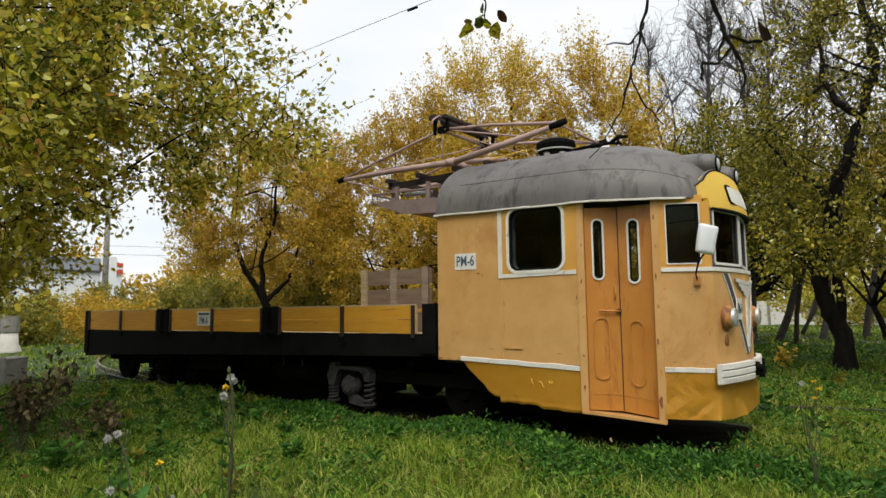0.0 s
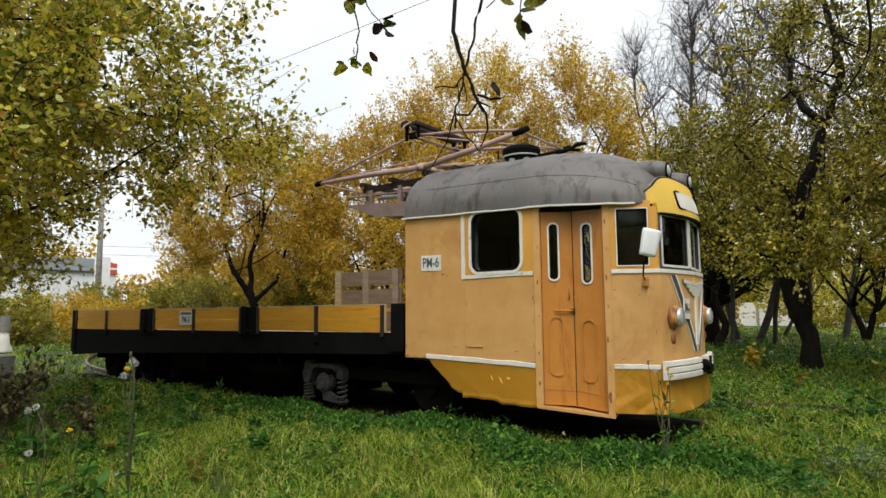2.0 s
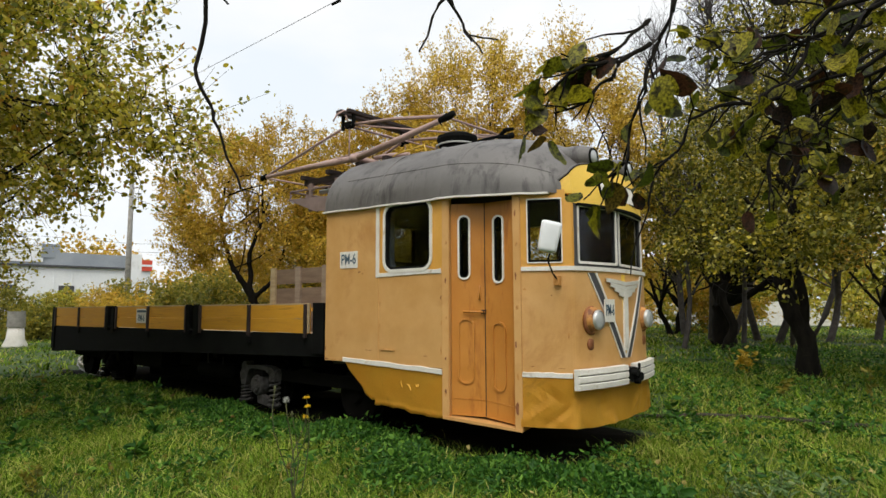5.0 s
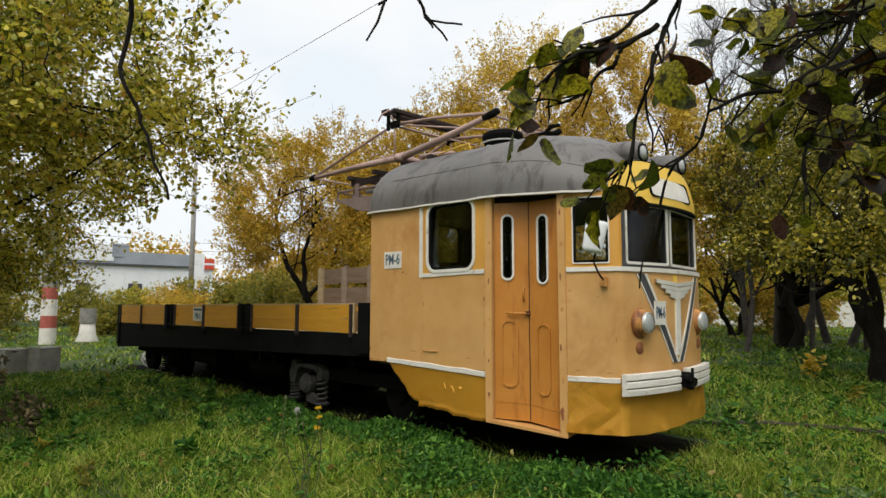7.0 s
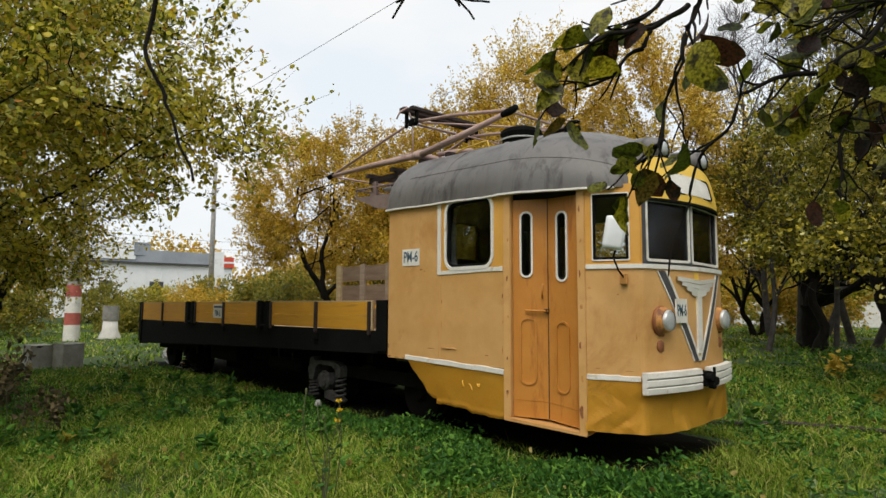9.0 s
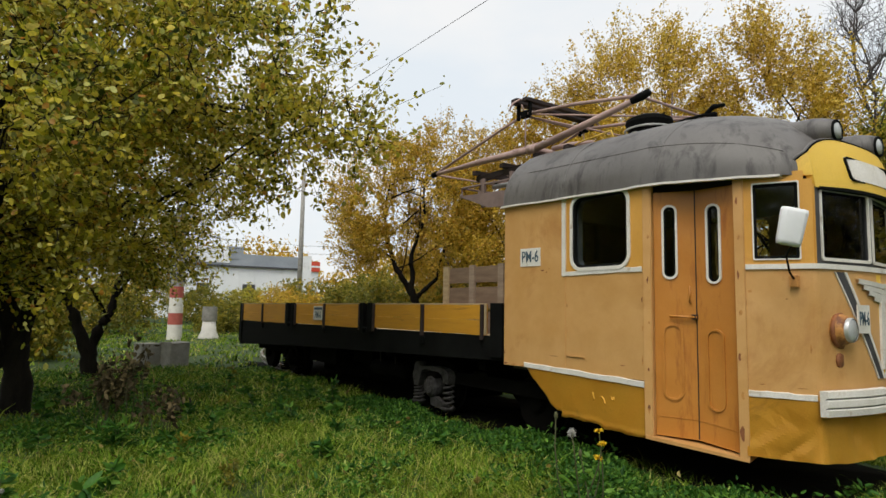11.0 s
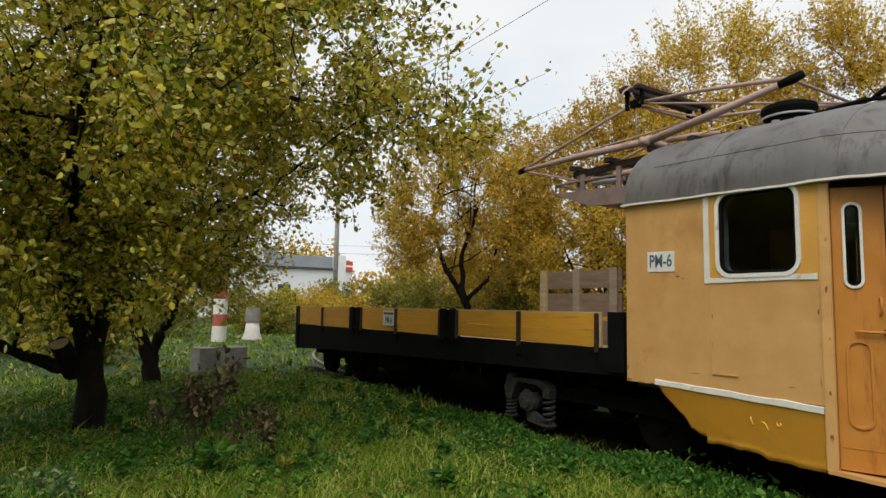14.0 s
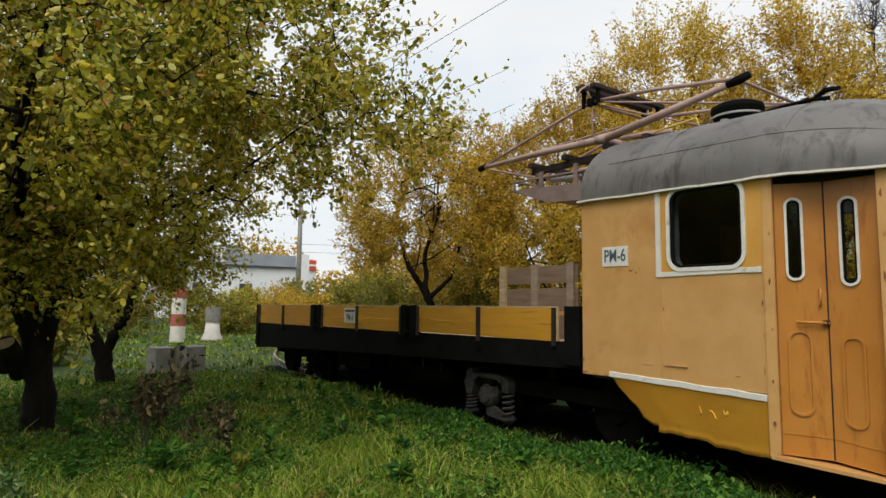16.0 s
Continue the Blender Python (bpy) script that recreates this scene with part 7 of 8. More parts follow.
    bough([(6.4, -2.85, 2.2), (5.81, -2.94, 1.99), (5.74, -3.00, 1.95), (5.72, -3.02, 1.87), (5.72, -3.01, 1.80)], 0.0045, 0.0016, 0.8, 0.85, 3)
    # bare twigs hanging over the path
    bough([(7.5, -3.8, 3.4), (5.9, -4.3, 3.1), (4.9, -4.6, 2.8), (4.48, -4.75, 2.5), (4.32, -4.58, 2.22)], 0.008, 0.0036, 0.1)
    bough([(4.32, -4.58, 2.22), (4.29, -4.59, 2.11), (4.27, -4.59, 2.03), (4.25, -4.60, 1.96), (4.23, -4.61, 1.87), (4.21, -4.62, 1.83)], 0.0034, 0.0014, 0.22, 0.25)
    bough([(4.25, -4.60, 1.95), (4.27, -4.57, 1.87), (4.30, -4.55, 1.83)], 0.0020, 0.0012, 0.1)
    bough([(4.28, -4.59, 2.06), (4.25, -4.61, 2.01), (4.21, -4.64, 2.01)], 0.0022, 0.0015, 0.15)
    bough([(4.48, -4.75, 2.5), (4.49, -4.93, 1.98), (4.50, -4.91, 1.91), (4.51, -4.89, 1.86), (4.53, -4.87, 1.81), (4.53, -4.87, 1.77), (4.52, -4.88, 1.74)], 0.0045, 0.0014, 0.08)
    bough([(4.52, -4.89, 1.85), (4.54, -4.87, 1.84), (4.56, -4.86, 1.84)], 0.0026, 0.0020, 0.0, 0.0, 2)
    bough([(4.52, -4.89, 1.83), (4.50, -4.89, 1.81), (4.48, -4.91, 1.81), (4.48, -4.91, 1.78)], 0.0020, 0.0022, 0.0)
    bough([(4.9, -4.6, 2.8), (4.3, -4.6, 2.75), (3.88, -4.60, 2.5), (3.85, -4.59, 2.26), (3.85, -4.59, 2.20)], 0.004, 0.0016, 0.1, 0.9, 9)
    bough([(4.48, -4.75, 2.5), (4.61, -4.85, 2.17), (4.61, -4.85, 2.05)], 0.003, 0.0016, 0.2, 0.9, 6)
    bough([(4.3, -4.6, 2.75), (4.25, -4.95, 2.28), (4.25, -4.95, 2.13)], 0.003, 0.0016, 0.3, 0.9, 6)
    bough([(5.5, -4.45, 2.3), (5.2, -4.66, 2.0), (5.14, -4.61, 1.79)], 0.004, 0.0015, 0.4)
    bough([(5.9, -4.3, 2.6), (5.4, -4.3, 2.15), (5.31, -4.24, 1.88), (5.29, -4.23, 1.72), (5.30, -4.21, 1.66), (5.325, -4.185, 1.575)], 0.0036, 0.0013, 0.12)
    bough([(5.9, -4.3, 2.6), (5.45, -4.1, 2.1), (5.48, -4.0, 1.86), (5.49, -3.97, 1.81), (5.50, -3.96, 1.78)], 0.0034, 0.0013, 0.12)


tree("apple_tree", (7.7, -3.5, 0.0), (8.4, -3.1, 4.2), (2.4, 2.2, 1.9), 260, 22, 0.040, 0.17, BARK, NEAR_LEAF, "apple tree whose low boughs overhang the path", 41,
     fork=2.3, lean=(-0.15, 0.1), bottom=-0.4, fine=1, gaps=0.3, group="orchard", extra=hanging, width=0.74, lift=0.0)

# ---- background ----
def shrub(at, r, h, seed, mat=SHRUB_LEAF, n=260, leaf=0.10, label="yellow-green shrub in the rough grass"):
    z = float(ground_z(at[0], at[1]))
    tree("shrub", (at[0], at[1], z), (at[0], at[1], z + h * 0.5), (r, r * 0.8, h * 0.55), n, 24, leaf, 0.035, BARK, mat, label, seed, fork=0.25, stems=3, limbs=8, bottom=-0.95, gaps=0.1, shell=0.2,
         category="shrub", group="shrubs", twig=0.35)


for k, (x, y, r, h) in enumerate(((-17, 4.5, 1.6, 1.6), (-19, 6.5, 2.0, 2.2), (-21, 9.0, 2.4, 2.6), (-18, 8.6, 1.8, 2.2), (-24, 6.4, 2.0, 1.6), (-26, 12.5, 3.0, 3.4), (-14.5, 6.6, 1.5, 1.7),
                                  (-27, 4.2, 2.0, 1.5), (-30, 8.5, 2.5, 1.9), (-13.0, 9.5, 1.8, 2.6), (-19.5, 13.5, 2.6, 3.6), (-26, -1.0, 2.2, 2.4), (-23, -4.2, 2.2, 2.8), (-17.5, -5.6, 2.2, 3.0), (-13.5, -4.4, 1.4, 1.8))):
    shrub((x, y), r, h, 70 + k, SHRUB_LEAF if k % 4 else GOLD_LEAF, int(150 + 60 * r), 0.13)
for k, (x, y, r, h) in enumerate(((-11, 31, 3.0, 3.0), (0.5, 37, 3.2, 2.3), (4.5, 37, 3.2, 2.2), (9, 36, 3.2, 2.6), (10, 26, 3.0, 3.6), (-13, 27, 3.5, 4.2), (-13, 18, 2.5, 4.4), (-8.5, 16, 2.6, 4.2), (12, 17, 2.6, 4.5), (9.5, 9.0, 2.0, 4.0))):
    shrub((x, y), r, h, 90 + k, (GOLD_LEAF, OLIVE_LEAF, GREEN_LEAF)[k % 3], 260, 0.17, "dense yellowing shrub at the back of the orchard")


for k, (x, y, r, h) in enumerate(((-5.0, 28.5, 2.8, 3.2), (8.2, 20.5, 2.4, 3.0), (-10.0, 25.0, 3.0, 3.6), (9.0, 14.5, 1.8, 2.6), (-4.2, 26.5, 2.2, 3.0))):
    shrub((x, y), r, h, 110 + k, (GREEN_LEAF, GOLD_LEAF, SHRUB_LEAF)[k % 3], 240, 0.15, "dense yellow-green shrub at the back of the orchard")
for k, (x, y, r, h) in enumerate(((-37, 12.0, 2.6, 2.6), (-38, 8.2, 2.4, 2.5), (-37, 4.4, 2.6, 2.7), (-39, 0.6, 2.4, 2.5), (-37, -3.2, 2.6, 2.8), (-38, -7.5, 2.8, 2.9), (-36, -12.0, 2.8, 3.0), (-37, 16.0, 2.6, 2.9))):
    shrub((x, y), r, h, 130 + k, (SHRUB_LEAF, OLIVE_LEAF, SHRUB_LEAF, GOLD_LEAF)[k % 4], 230, 0.16, "scrubby bush in front of the white shed")


def far_wood(name, a, b, h, seed, n, mats, label):
    """A distant belt of trees: clumped crowns of coarse leaves along a line."""
    rng = np.random.default_rng(seed)
    t = rng.random(n)
    a, b = np.array(a, float), np.array(b, float)
    base = a + (b - a) * t[:, None] + rng.normal(size=(n, 2)) * 3
    cs, al = [], []
    for p in base:
        hh = h * rng.uniform(0.6, 1.15)
        m = 700
        q = rng.normal(size=(m, 3))
        q /= np.linalg.norm(q, axis=1, keepdims=True)
        cs.append(np.array([p[0], p[1], hh * 0.55]) + q * np.array([hh * 0.38, hh * 0.38, hh * 0.5]) * rng.random((m, 1)) ** 0.4)
        al.append(rng.normal(size=(m, 3)))
    c, al = np.concatenate(cs), np.concatenate(al)
    me = np_mesh(name, *leaf_cloud(c, al, 0.45 * rng.uniform(0.5, 1.3, len(c)), rng, False, 0.8), mats)
    tagged(new(name, me), label, "trees", kind="stuff")


far_wood("far_trees", (-75, 0), (-45, 70), 8.0, 7, 60, GOLD_LEAF, "distant belt of autumn trees")
far_wood("far_trees", (-55, 62), (60, 62), 9.0, 8, 80, OLIVE_LEAF, "distant belt of olive trees")
far_wood("far_trees", (-80, -35), (-75, 10), 9.0, 9, 30, OLIVE_LEAF, "distant belt of olive trees")
# Two belts added out of view so the cab glass reflects dark trees.
far_wood("far_trees", (36, -30), (34, 14), 9.0, 10, 40, GREEN_LEAF, "unseen belt of dull green trees added to darken window reflections")
far_wood("far_trees", (-40, -36), (36, -32), 9.0, 13, 60, GREEN_LEAF, "unseen belt of dull green trees added to darken window reflections")


def low_building():
    """A long single-storey shed with white cladding and a grey sheet roof, seen far off."""
    b = thing("low_building", (-43.0, 2.0, 0.3), "long white-clad shed with a grey sheet-metal roof edge", "building")
    fr = wall_frame((-49.5, -26.0), (-44.9, 15.9))
    ln = math.dist((-49.5, -26.0), (-44.9, 15.9))
    part("wall", sheet(bmesh.new(), [(0, 0.2), (ln, 0.2), (ln, 4.75), (0, 4.75)], [], fr, 0.3), PANEL_WHITE, b)
    part("roof_band", sheet(bmesh.new(), [(0, 4.75), (ln - 1.0, 4.75), (ln - 1.0, 5.75), (0, 5.9)], [], lambda u, v, w: fr(u, v, w - 0.08), 8.0), PANEL_GREY, b)
    part("parapet", sheet(bmesh.new(), [(0, 4.98), (ln - 6.6, 4.98), (ln - 6.6, 6.25), (0, 6.4)], [], lambda u, v, w: fr(u, v, w - 0.14), 0.2), PANEL_WHITE, b)
    part("eave_gutter", sheet(bmesh.new(), [(0, 4.66), (ln - 1.0, 4.66), (ln - 1.0, 4.80), (0, 4.80)], [], lambda u, v, w: fr(u, v, w - 0.22), 0.14), STRIPE_GREY, b)
    part("corner_pylon", sheet(bmesh.new(), [(ln - 1.0, 0.2), (ln + 0.1, 0.2), (ln + 0.1, 5.9), (ln - 1.0, 5.9)], [], lambda u, v, w: fr(u, v, w - 0.25), 1.5), PANEL_WHITE, b)
    for u in np.arange(1.5, ln - 1.5, 1.2):
        part("cladding_rib", sheet(bmesh.new(), [(u, 0.3), (u + 0.06, 0.3), (u + 0.06, 4.62), (u, 4.62)], [], lambda a, v, w: fr(a, v, w - 0.05), 0.05), PANEL_WHITE, b)
    for u, w2 in ((ln - 5.5, 1.0), (ln - 9.0, 0.9), (ln - 16, 1.2)):
        part("vent_window", sheet(bmesh.new(), [(u, 2.6), (u + w2, 2.6), (u + w2, 3.3), (u, 3.3)], [], lambda a, v, w: fr(a, v, w - 0.07), 0.06), STRIPE_GREY, b)
    part("roof_unit", boxed((-46.6, 9.2, 5.3), (-45.45, 10.4, 6.35), 0.05), PANEL_GREY, b)
    f = thing("red_kiosk", (-52.0, 22.0, 0.3), "low shop with a red and white fascia", "building")
    fr2 = wall_frame((-56.2, 18.4), (-55.9, 21.4))
    part("wall", sheet(bmesh.new(), [(0, 0.2), (3, 0.2), (3, 5.3), (0, 5.3)], [], fr2, 4.0), PANEL_WHITE, f)
    part("fascia", sheet(bmesh.new(), [(-0.1, 5.3), (3.1, 5.3), (3.1, 6.35), (-0.1, 6.35)], [], lambda u, v, w: fr2(u, v, w - 0.2), 4.4), SIGN_RED, f)
    part("fascia_stripe", sheet(bmesh.new(), [(-0.1, 5.72), (3.1, 5.72), (3.1, 5.92), (-0.1, 5.92)], [], lambda u, v, w: fr2(u, v, w - 0.22), 0.02), PANEL_WHITE, f)


low_building()


def utility_pole(at, h, r, label):
    x, y = at
    z = float(ground_z(x, y))
    p = thing("utility_pole", (x, y, z), label, "pole", "overhead line poles")
    part("pole_shaft", tubed([(x, y, z - 0.2), (x, y, z + h * 0.5), (x, y, z + h)], [r, r * 0.85, r * 0.65], 12), CONCRETE, p, smooth=True)
    part("bracket_arm", tubed([(x, y, z + h * 0.82), (x + 0.35, y + 0.3, z + h * 0.83)], 0.04, 6), BROWN_STEEL, p)


utility_pole((-39.6, 13.0), 11.5, 0.21, "tall grey concrete pole beside the road")
utility_pole((-40.0, 4.6), 8.0, 0.10, "thin grey lamp pole beside the shed")


def wires():
    for k, (z, y0, y1) in enumerate(((6.28, 1.25, 1.25),)):
        ob = new("contact_wire", put_mesh("contact_wire", tubed([(14, y0, z), (4, y0, z - 0.02), (-8, y1, z + 0.05), (-12, y1 + 0.15, z + 0.06), (-16, y1 + 0.6, z + 0.08), (-20, y1 + 1.4, z + 0.1), (-26, y1 + 3.2, z + 0.12), (-34, y1 + 6.6, z + 0.16), (-45, y1 + 12, z + 0.2)], 0.0048, 6), STRIPE_GREY))
        tagged(ob, "black overhead tram contact wire", "wire", "overhead wires")
        bm = tubed([(-1.35, y0, z - 0.015), (-1.55, y0, z - 0.01)], 0.022, 8)
        tagged(new("wire_clamp", put_mesh("wire_clamp", bm, BLACK_IRON)), "small dark clamp on the overhead wire", "clamp")
    for k in range(2):
        z = 5.6 + 0.6 * k
        ob = new("power_line", put_mesh("power_line", tubed([(-38, -30, z + 0.3), (-36, -8, z - 0.2), (-39.6, 13.2, z), (-28, 40, z + 0.2)], 0.011, 5), BLACK_IRON))
        tagged(ob, "thin dark power line far off", "wire", "overhead wires")


wires()


def banded_post(x, y):
    z = float(ground_z(x, y))
    p = thing("banded_post", (x, y, z), "round concrete post with white and faded red bands", "post")
    r = 0.29
    for a, b, m, nm in ((0.0, 0.62, LIMEWASH, "white_band"), (0.62, 1.08, RED_BAND, "red_band"), (1.08, 1.70, LIMEWASH, "white_band"), (1.70, 2.15, RED_BAND, "red_band"), (2.15, 5.5, CONCRETE, "bare_shaft")):
        part(nm, tubed([(x, y, z + a - (0.1 if a == 0 else 0)), (x, y, z + b - 0.003)], [r - 0.015 * a, r - 0.015 * b], 20), m, p, smooth=False)


def flared_base(x, y):
    z = float(ground_z(x, y))
    p = thing("flared_post", (x, y, z), "flared limewashed post foot with a bare concrete top", "post")
    part("foot", tubed([(x, y, z - 0.05), (x, y, z + 0.06), (x, y, z + 0.30), (x, y, z + 0.75)], [0.44, 0.42, 0.31, 0.27], 18), LIMEWASH, p, smooth=True)
    part("collar", tubed([(x, y, z + 0.752), (x, y, z + 1.35)], [0.31, 0.30], 18), CONCRETE, p)


banded_post(-21.4, 0.75)
flared_base(-22.3, 2.3)


def concrete_block(x, y, w, d, h, rz, seed):
    rng = random.Random(seed)
    bm = bmesh.new()
    box(bm, (-w / 2, -d / 2, -0.05), (w / 2, d / 2, h), 0.03)
    for v in bm.verts:
        v.co += Vector((rng.uniform(-0.015, 0.015), rng.uniform(-0.015, 0.015), rng.uniform(-0.015, 0.015)))
    ob = new("concrete_block", put_mesh("concrete_block", bm, CONCRETE))
    ob.matrix_world = pose(x, y, float(ground_z(x, y)), 0, 0, rz)
    tagged(ob, "chipped grey concrete block in the grass", "block", "concrete blocks")


concrete_block(-9.75, -1.50, 0.48, 0.46, 0.60, 20, 1)
concrete_block(-10.12, -1.98, 0.62, 0.46, 0.57, 8, 2)


def far_wall():
    w = thing("boundary_wall", (-4.0, 42.0, 0.28), "pale boundary wall far behind the orchard", "wall")
    for k in range(14):
        x = -34 + 5.0 * k
        part("wall_panel", boxed((x + 0.05, 42.0, 0.2), (x + 4.9, 42.15, 1.9), 0.02), LIMEWASH, w)
        part("wall_post", boxed((x - 0.12, 41.92, 0.2), (x + 0.03, 42.22, 2.0), 0.01), CONCRETE, w)


far_wall()


# ---- weeds and flowers ----
def dry_bush(at, h, seed, n=16):
    rng = np.random.default_rng(seed)
    z = float(ground_z(at[0], at[1]))
    top = thing("dry_weed", (at[0], at[1], z), "withered brown weed with curled leaves", "weed", "dry weeds")
    tw, lc, la = Twigs(), [], []
    b = np.array([at[0], at[1], z])
    for i in range(n):
        e = b + np.array([rng.normal() * 0.15, rng.normal() * 0.15, h * rng.uniform(0.55, 1.0)])
        line = bend(b + rng.normal(size=3) * (0.05, 0.05, 0), e, 8, rng, 0.08, 0.1)
        tw.bar(line, np.linspace(0.006, 0.002, 8), 4)
        m = 36
        k = rng.integers(5, 8, m)
        lc.append(line[k] + rng.normal(size=(m, 3)) * 0.045)
        la.append(rng.normal(size=(m, 3)) + np.array([0, 0, -0.7]))
    part("stalk", tw.mesh("stalk", STEM), None, top, kind="stuff")
    c, a = np.concatenate(lc), np.concatenate(la)
    part("withered_leaves", np_mesh("withered_leaves", *leaf_cloud(c, a, 0.06 * rng.uniform(0.6, 1.4, len(c)), rng, True, 0.55), DRY_LEAF), None, top)


dry_bush((-2.38, -3.62), 0.80, 1, 16)
dry_bush((-1.71, -3.14), 0.55, 2, 5)
dry_bush((-2.1, -3.4), 1.02, 4, 3)


def flower_weed(at, seed, heads):
    """A tall sow-thistle: thin crooked stems, a few toothed leaves, yellow heads, white seed heads and dark buds."""
    rng = np.random.default_rng(seed)
    z = float(ground_z(at[0], at[1]))
    top = thing("sow_thistle", (at[0], at[1], z), "tall sow thistle with yellow flowers and white seed heads", "weed", "flowering weeds")
    b = np.array([at[0], at[1], z])
    lc, la = [], []
    knot = b + (np.mean([h[:3] for h in heads], axis=0) - b) * 0.72
    tw = Twigs()
    tw.bar(bend(b, knot, 10, rng, 0.03), np.linspace(0.0026, 0.0018, 10), 5)
    part("main_stem", tw.mesh("main_stem", STEM), None, top)
    for x, y, zz, kind in heads:
        e = np.array([x, y, zz])
        line = bend(knot, e, 8, rng, 0.05)
        tw = Twigs()
        tw.bar(line, np.linspace(0.0022, 0.0013, 8), 5)
        part("stem", tw.mesh("stem", STEM), None, top)
        k = rng.integers(0, 6, 4)
        lc.append(line[k])
        la.append(rng.normal(size=(4, 3)) * (1, 1, 0.4))
        if kind == "yellow":
            m = 70
            d = rng.normal(size=(m, 3)) * (1, 1, 0.35) + np.array([0, 0, 0.25])
            part("flower_head", np_mesh("flower_head", *leaf_cloud(np.repeat(e[None], m, 0), d, 0.011 * rng.uniform(0.6, 1.1, m), rng, False, 0.28), PETAL), None, top, "yellow flower head")
        elif kind == "white":
            m = 240
            d = rng.normal(size=(m, 3)) + np.array([0, 0, 0.3])
            part("seed_head", np_mesh("seed_head", *leaf_cloud(np.repeat(e[None], m, 0), d, 0.012 * rng.uniform(0.5, 1.1, m), rng, False, 0.10), FLUFF), None, top, "white seed head")
        else:
            part("bud", tubed([e - (0, 0, 0.010), e - (0, 0, 0.004), e + (0, 0, 0.003), e + (0, 0, 0.008)], [0.0014, 0.0042, 0.0038, 0.0016], 7), STEM, top, "closed brown bud", smooth=True)
    k = 14
    lc.append(b + (knot - b) * rng.random((k, 1)))
    la.append(rng.normal(size=(k, 3)) * (1, 1, 0.4))
    c, a = np.concatenate(lc), np.concatenate(la)
    part("leaves", np_mesh("leaves", *leaf_cloud(c, a, 0.040 * rng.uniform(0.4, 1.2, len(c)), rng, True, 0.28), WEED), None, top)


flower_weed((3.40, -5.02), 1, [(3.398, -5.042, 1.264, "white"), (3.43, -5.081, 1.227, "white"), (3.402, -5.05, 1.285, "bud"), (3.41, -5.062, 1.244, "yellow"), (3.39, -5.03, 1.255, "white"), (3.392, -5.035, 1.235, "bud")])
flower_weed((3.30, -5.10), 2, [(3.324, -5.173, 1.079, "yellow"), (3.35, -5.19, 1.03, "bud")])
flower_weed((3.22, -5.20), 3, [(3.217, -5.222, 1.139, "white"), (3.20, -5.235, 1.13, "white"), (3.226, -5.237, 1.016, "white"), (3.23, -5.21, 1.10, "bud"), (3.22, -5.20, 1.14, "bud")])
flower_weed((2.12, -4.46), 5, [(2.11, -4.475, 0.633, "white"), (2.05, -4.44, 0.58, "bud")])
flower_weed((4.40, -3.45), 4, [(4.377, -3.473, 1.16, "white"), (4.407, -3.42, 1.165, "yellow"), (4.406, -3.422, 1.108, "yellow"), (4.42, -3.425, 1.14, "yellow"), (4.36, -3.502, 1.197, "bud"), (4.39, -3.46, 1.12, "bud")])


def leafy_weed(at, h, seed, mat=WEED):
    rng = np.random.default_rng(seed)
    z = float(ground_z(at[0], at[1]))
    top = thing("broad_weed", (at[0], at[1], z), "broad-leaved green weed standing in the grass", "weed", "broad weeds")
    tw, lc, la = Twigs(), [], []
    b = np.array([at[0], at[1], z])
    e = b + np.array([rng.normal() * 0.08, rng.normal() * 0.08, h])
    line = bend(b, e, 8, rng, 0.04)
    tw.bar(line, np.linspace(0.005, 0.002, 8), 4)
    k = rng.integers(1, 8, 34)
    lc.append(line[k])
    la.append(rng.normal(size=(34, 3)) * (1, 1, 0.3) + np.array([0, 0, 0.2]))
    part("stem", tw.mesh("stem", STEM), None, top)
    c, a = np.concatenate(lc), np.concatenate(la)
    part("leaves", np_mesh("leaves", *leaf_cloud(c, a, 0.10 * rng.uniform(0.5, 1.3, len(c)), rng, True, 0.42), mat), None, top)


PALE_WEED = leafy("silvery_green_weed_leaves", [(0.0, (0.06, 0.12, 0.035)), (0.6, (0.14, 0.23, 0.08)), (1.0, (0.28, 0.36, 0.16))], None, 0.6, 0.25, 0.5, 0.2)


def bushy_weed(at, h, spread, stems, seed, mat, leaf, width, name, label):
    """Several leafy stalks from one root."""
    rng = np.random.default_rng(seed)
    z = float(ground_z(at[0], at[1]))
    top = thing(name, (at[0], at[1], z), label, "weed", "bushy weeds")
    b = np.array([at[0], at[1], z])
    for i in range(stems):
        a = rng.random() * math.tau
        e = b + np.array([math.cos(a) * spread * rng.random(), math.sin(a) * spread * rng.random(), h * rng.uniform(0.6, 1.0)])
        line = bend(b, e, 8, rng, 0.05)
        tw = Twigs()
        tw.bar(line, np.linspace(0.004, 0.0016, 8), 4)
        stalk = part("stalk", tw.mesh("stalk", STEM), None, top)
        k = rng.integers(2, 8, 16)
        d = rng.normal(size=(16, 3)) * (1, 1, 0.35) + np.array([0, 0, 0.3])
        part("leaves", np_mesh("leaves", *leaf_cloud(line[k], d, leaf * rng.uniform(0.5, 1.2, 16), rng, True, width, 0.8), mat), None, stalk)


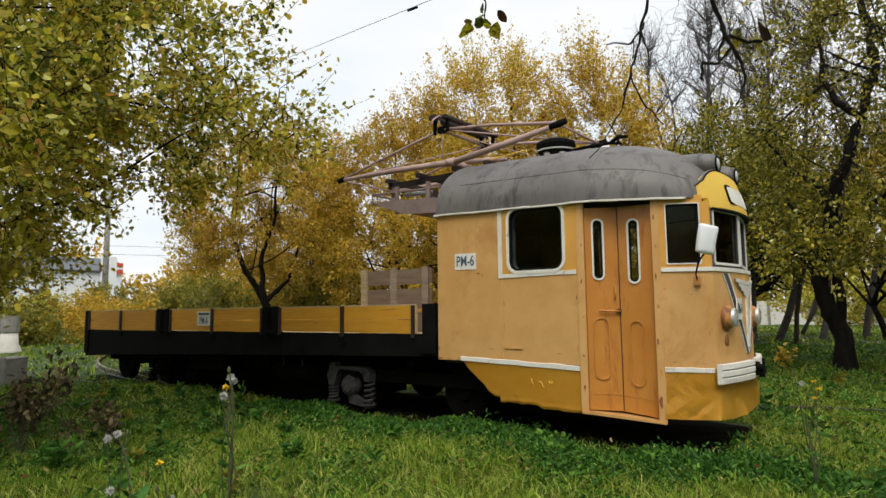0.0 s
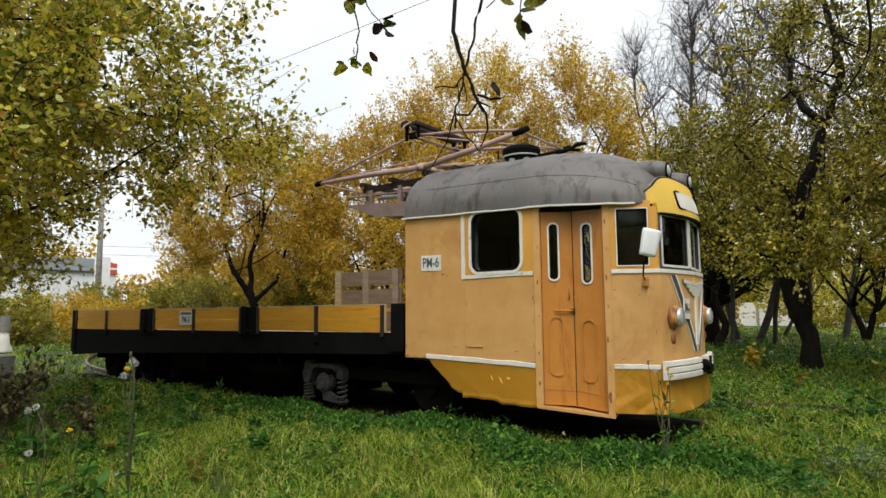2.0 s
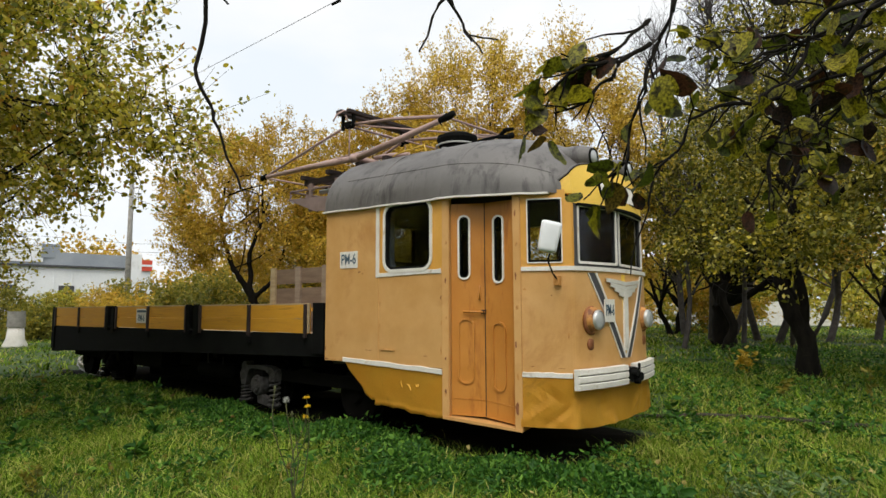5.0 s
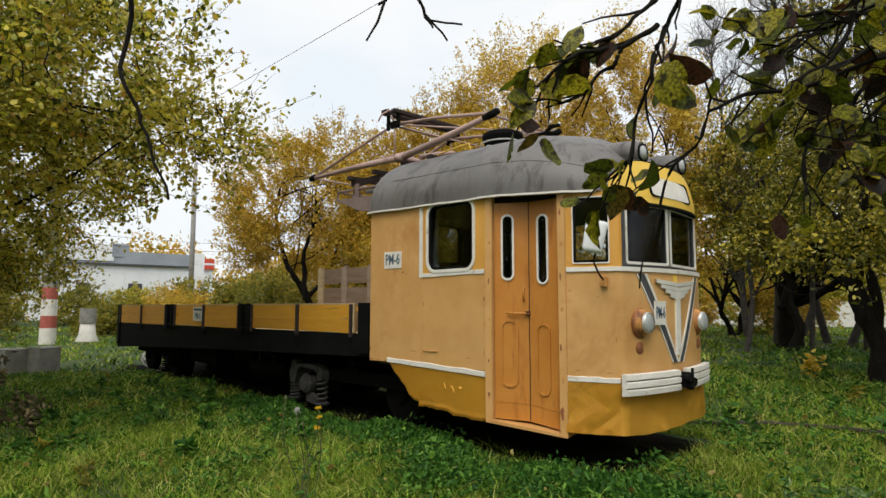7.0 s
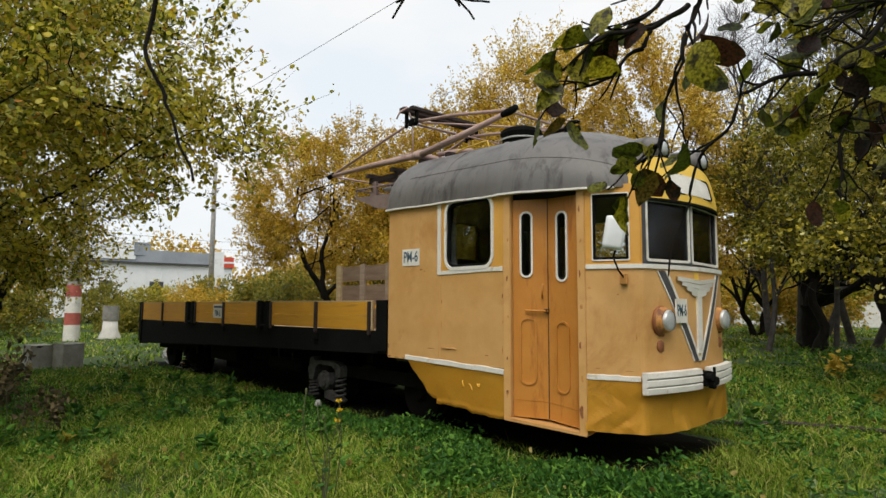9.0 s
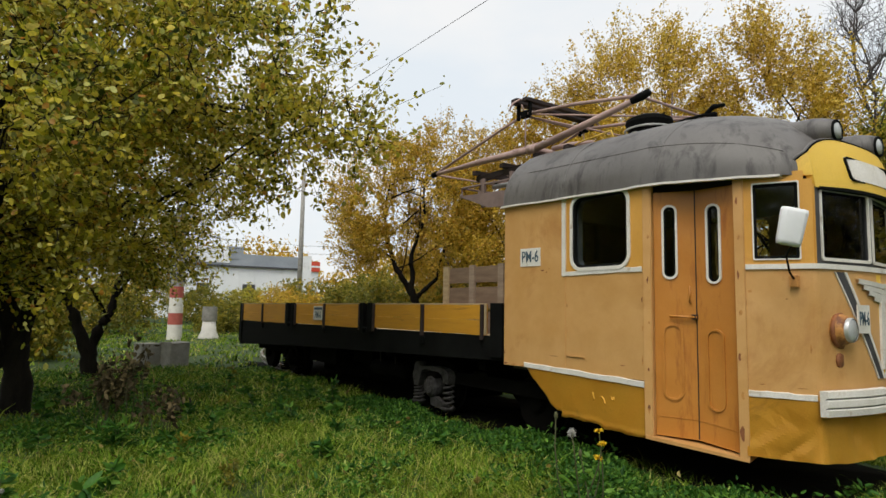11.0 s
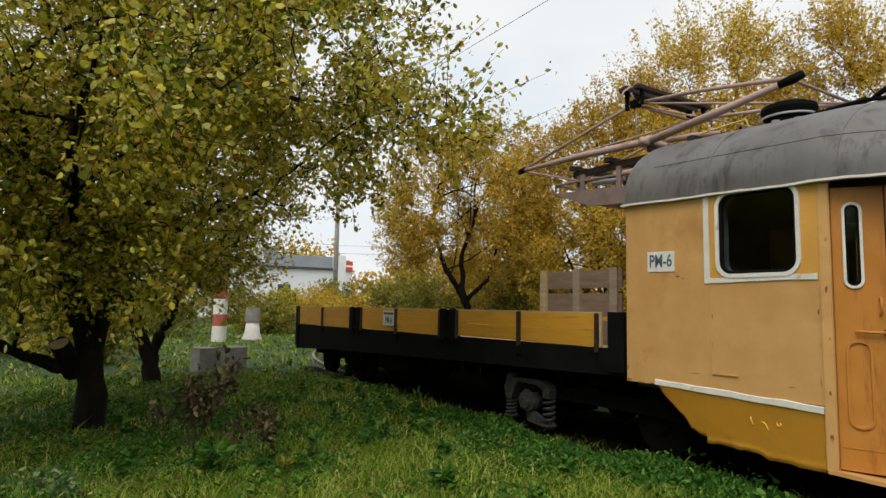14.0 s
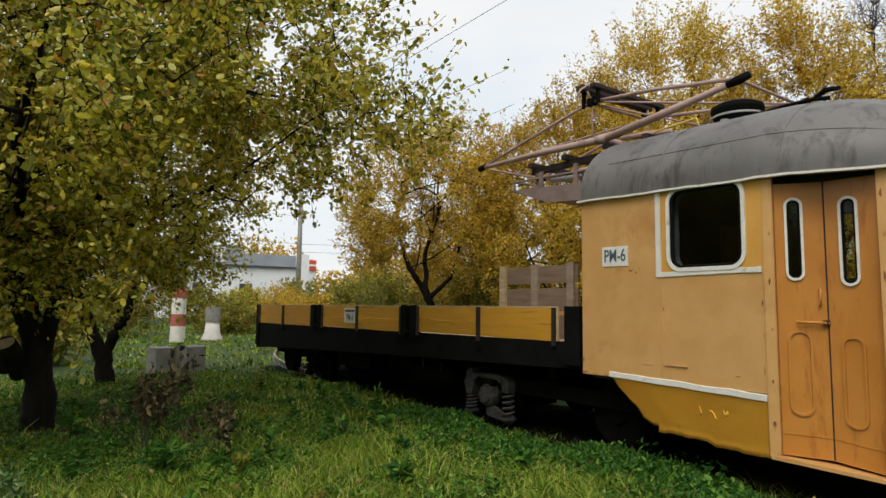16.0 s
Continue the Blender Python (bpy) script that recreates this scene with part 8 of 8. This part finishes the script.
bushy_weed((2.46, 7.9), 0.55, 0.25, 8, 401, AMBER_LEAF, 0.10, 0.6, "yellow_sapling", "low sapling with yellow autumn leaves in the grass")
bushy_weed((0.38, -3.03), 0.30, 0.14, 5, 402, SHRUB_LEAF, 0.05, 0.5, "yellow_weed", "small yellowing weed in the grass")
for k, (x, y) in enumerate(((4.82, 0.22), (4.70, 0.66), (4.55, 0.35), (5.05, 0.50))):
    bushy_weed((x, y), 0.26, 0.18, 5, 410 + k, PALE_WEED, 0.065, 0.28, "mugwort", "silvery-green mugwort tuft standing in the grass")
bushy_weed((-1.40, -3.60), 0.30, 0.20, 7, 420, WEED, 0.12, 0.18, "fingered_weed", "dark green weed with narrow fingered leaves")
for k, (x, y) in enumerate(((-1.52, -4.88), (-1.30, -4.78), (-1.15, -4.67))):
    bushy_weed((x, y), 0.24, 0.15, 5, 430 + k, PALE_WEED, 0.055, 0.5, "pale_weed", "pale-leaved weed at the foot of the apple tree")


def sunken_rail():
    """A length of old rail that lies half buried beyond the tram's front."""
    pts = [(0.9, 2.55), (1.7, 3.0), (2.4, 3.33), (3.1, 3.68), (3.8, 3.95), (4.6, 4.2), (5.6, 4.45)]
    line = [(x, y, float(ground_z(x, y)) + 0.05) for x, y in pts]
    bm = bmesh.new()
    for off, z, r in ((0.0, 0.0, 0.028), (0.0, -0.05, 0.012)):
        tube(bm, [(x + off, y, zz + z) for x, y, zz in line], r, 8)
    ob = new("old_rail", put_mesh("old_rail", bm, DARK_RED))
    tagged(ob, "rusty old rail half buried in the grass", "rail")


sunken_rail()

rw = random.Random(9)
for k in range(46):
    x, y = rw.uniform(-6.5, 5.0), rw.uniform(-4.6, -0.4)
    if math.hypot(x - 4.9, y + 5.2) > 4.0:
        leafy_weed((x, y), rw.uniform(0.12, 0.34), 200 + k, SHRUB_LEAF if k % 9 == 0 else WEED)
for k in range(16):
    leafy_weed((rw.uniform(2.5, 8.0), rw.uniform(2.5, 8.0)), rw.uniform(0.25, 0.5), 300 + k, SHRUB_LEAF if k % 4 == 0 else WEED)


def limb_stump():
    """The sawn limb on the near apple tree."""
    st = thing("sawn_limb", (-4.45, -4.75, 0.75), "sawn-off limb stub with a pale weathered cut", "stump")
    part("stub", tubed([(-4.42, -4.62, 0.66), (-4.22, -4.74, 0.92), (-4.12, -4.80, 1.03)], [0.12, 0.11, 0.105], 14), BARK, st, smooth=True)
    part("cut_face", tubed([(-4.12, -4.80, 1.03), (-4.117, -4.802, 1.034)], [0.100, 0.097], 14), RAW_WOOD, st)


limb_stump()
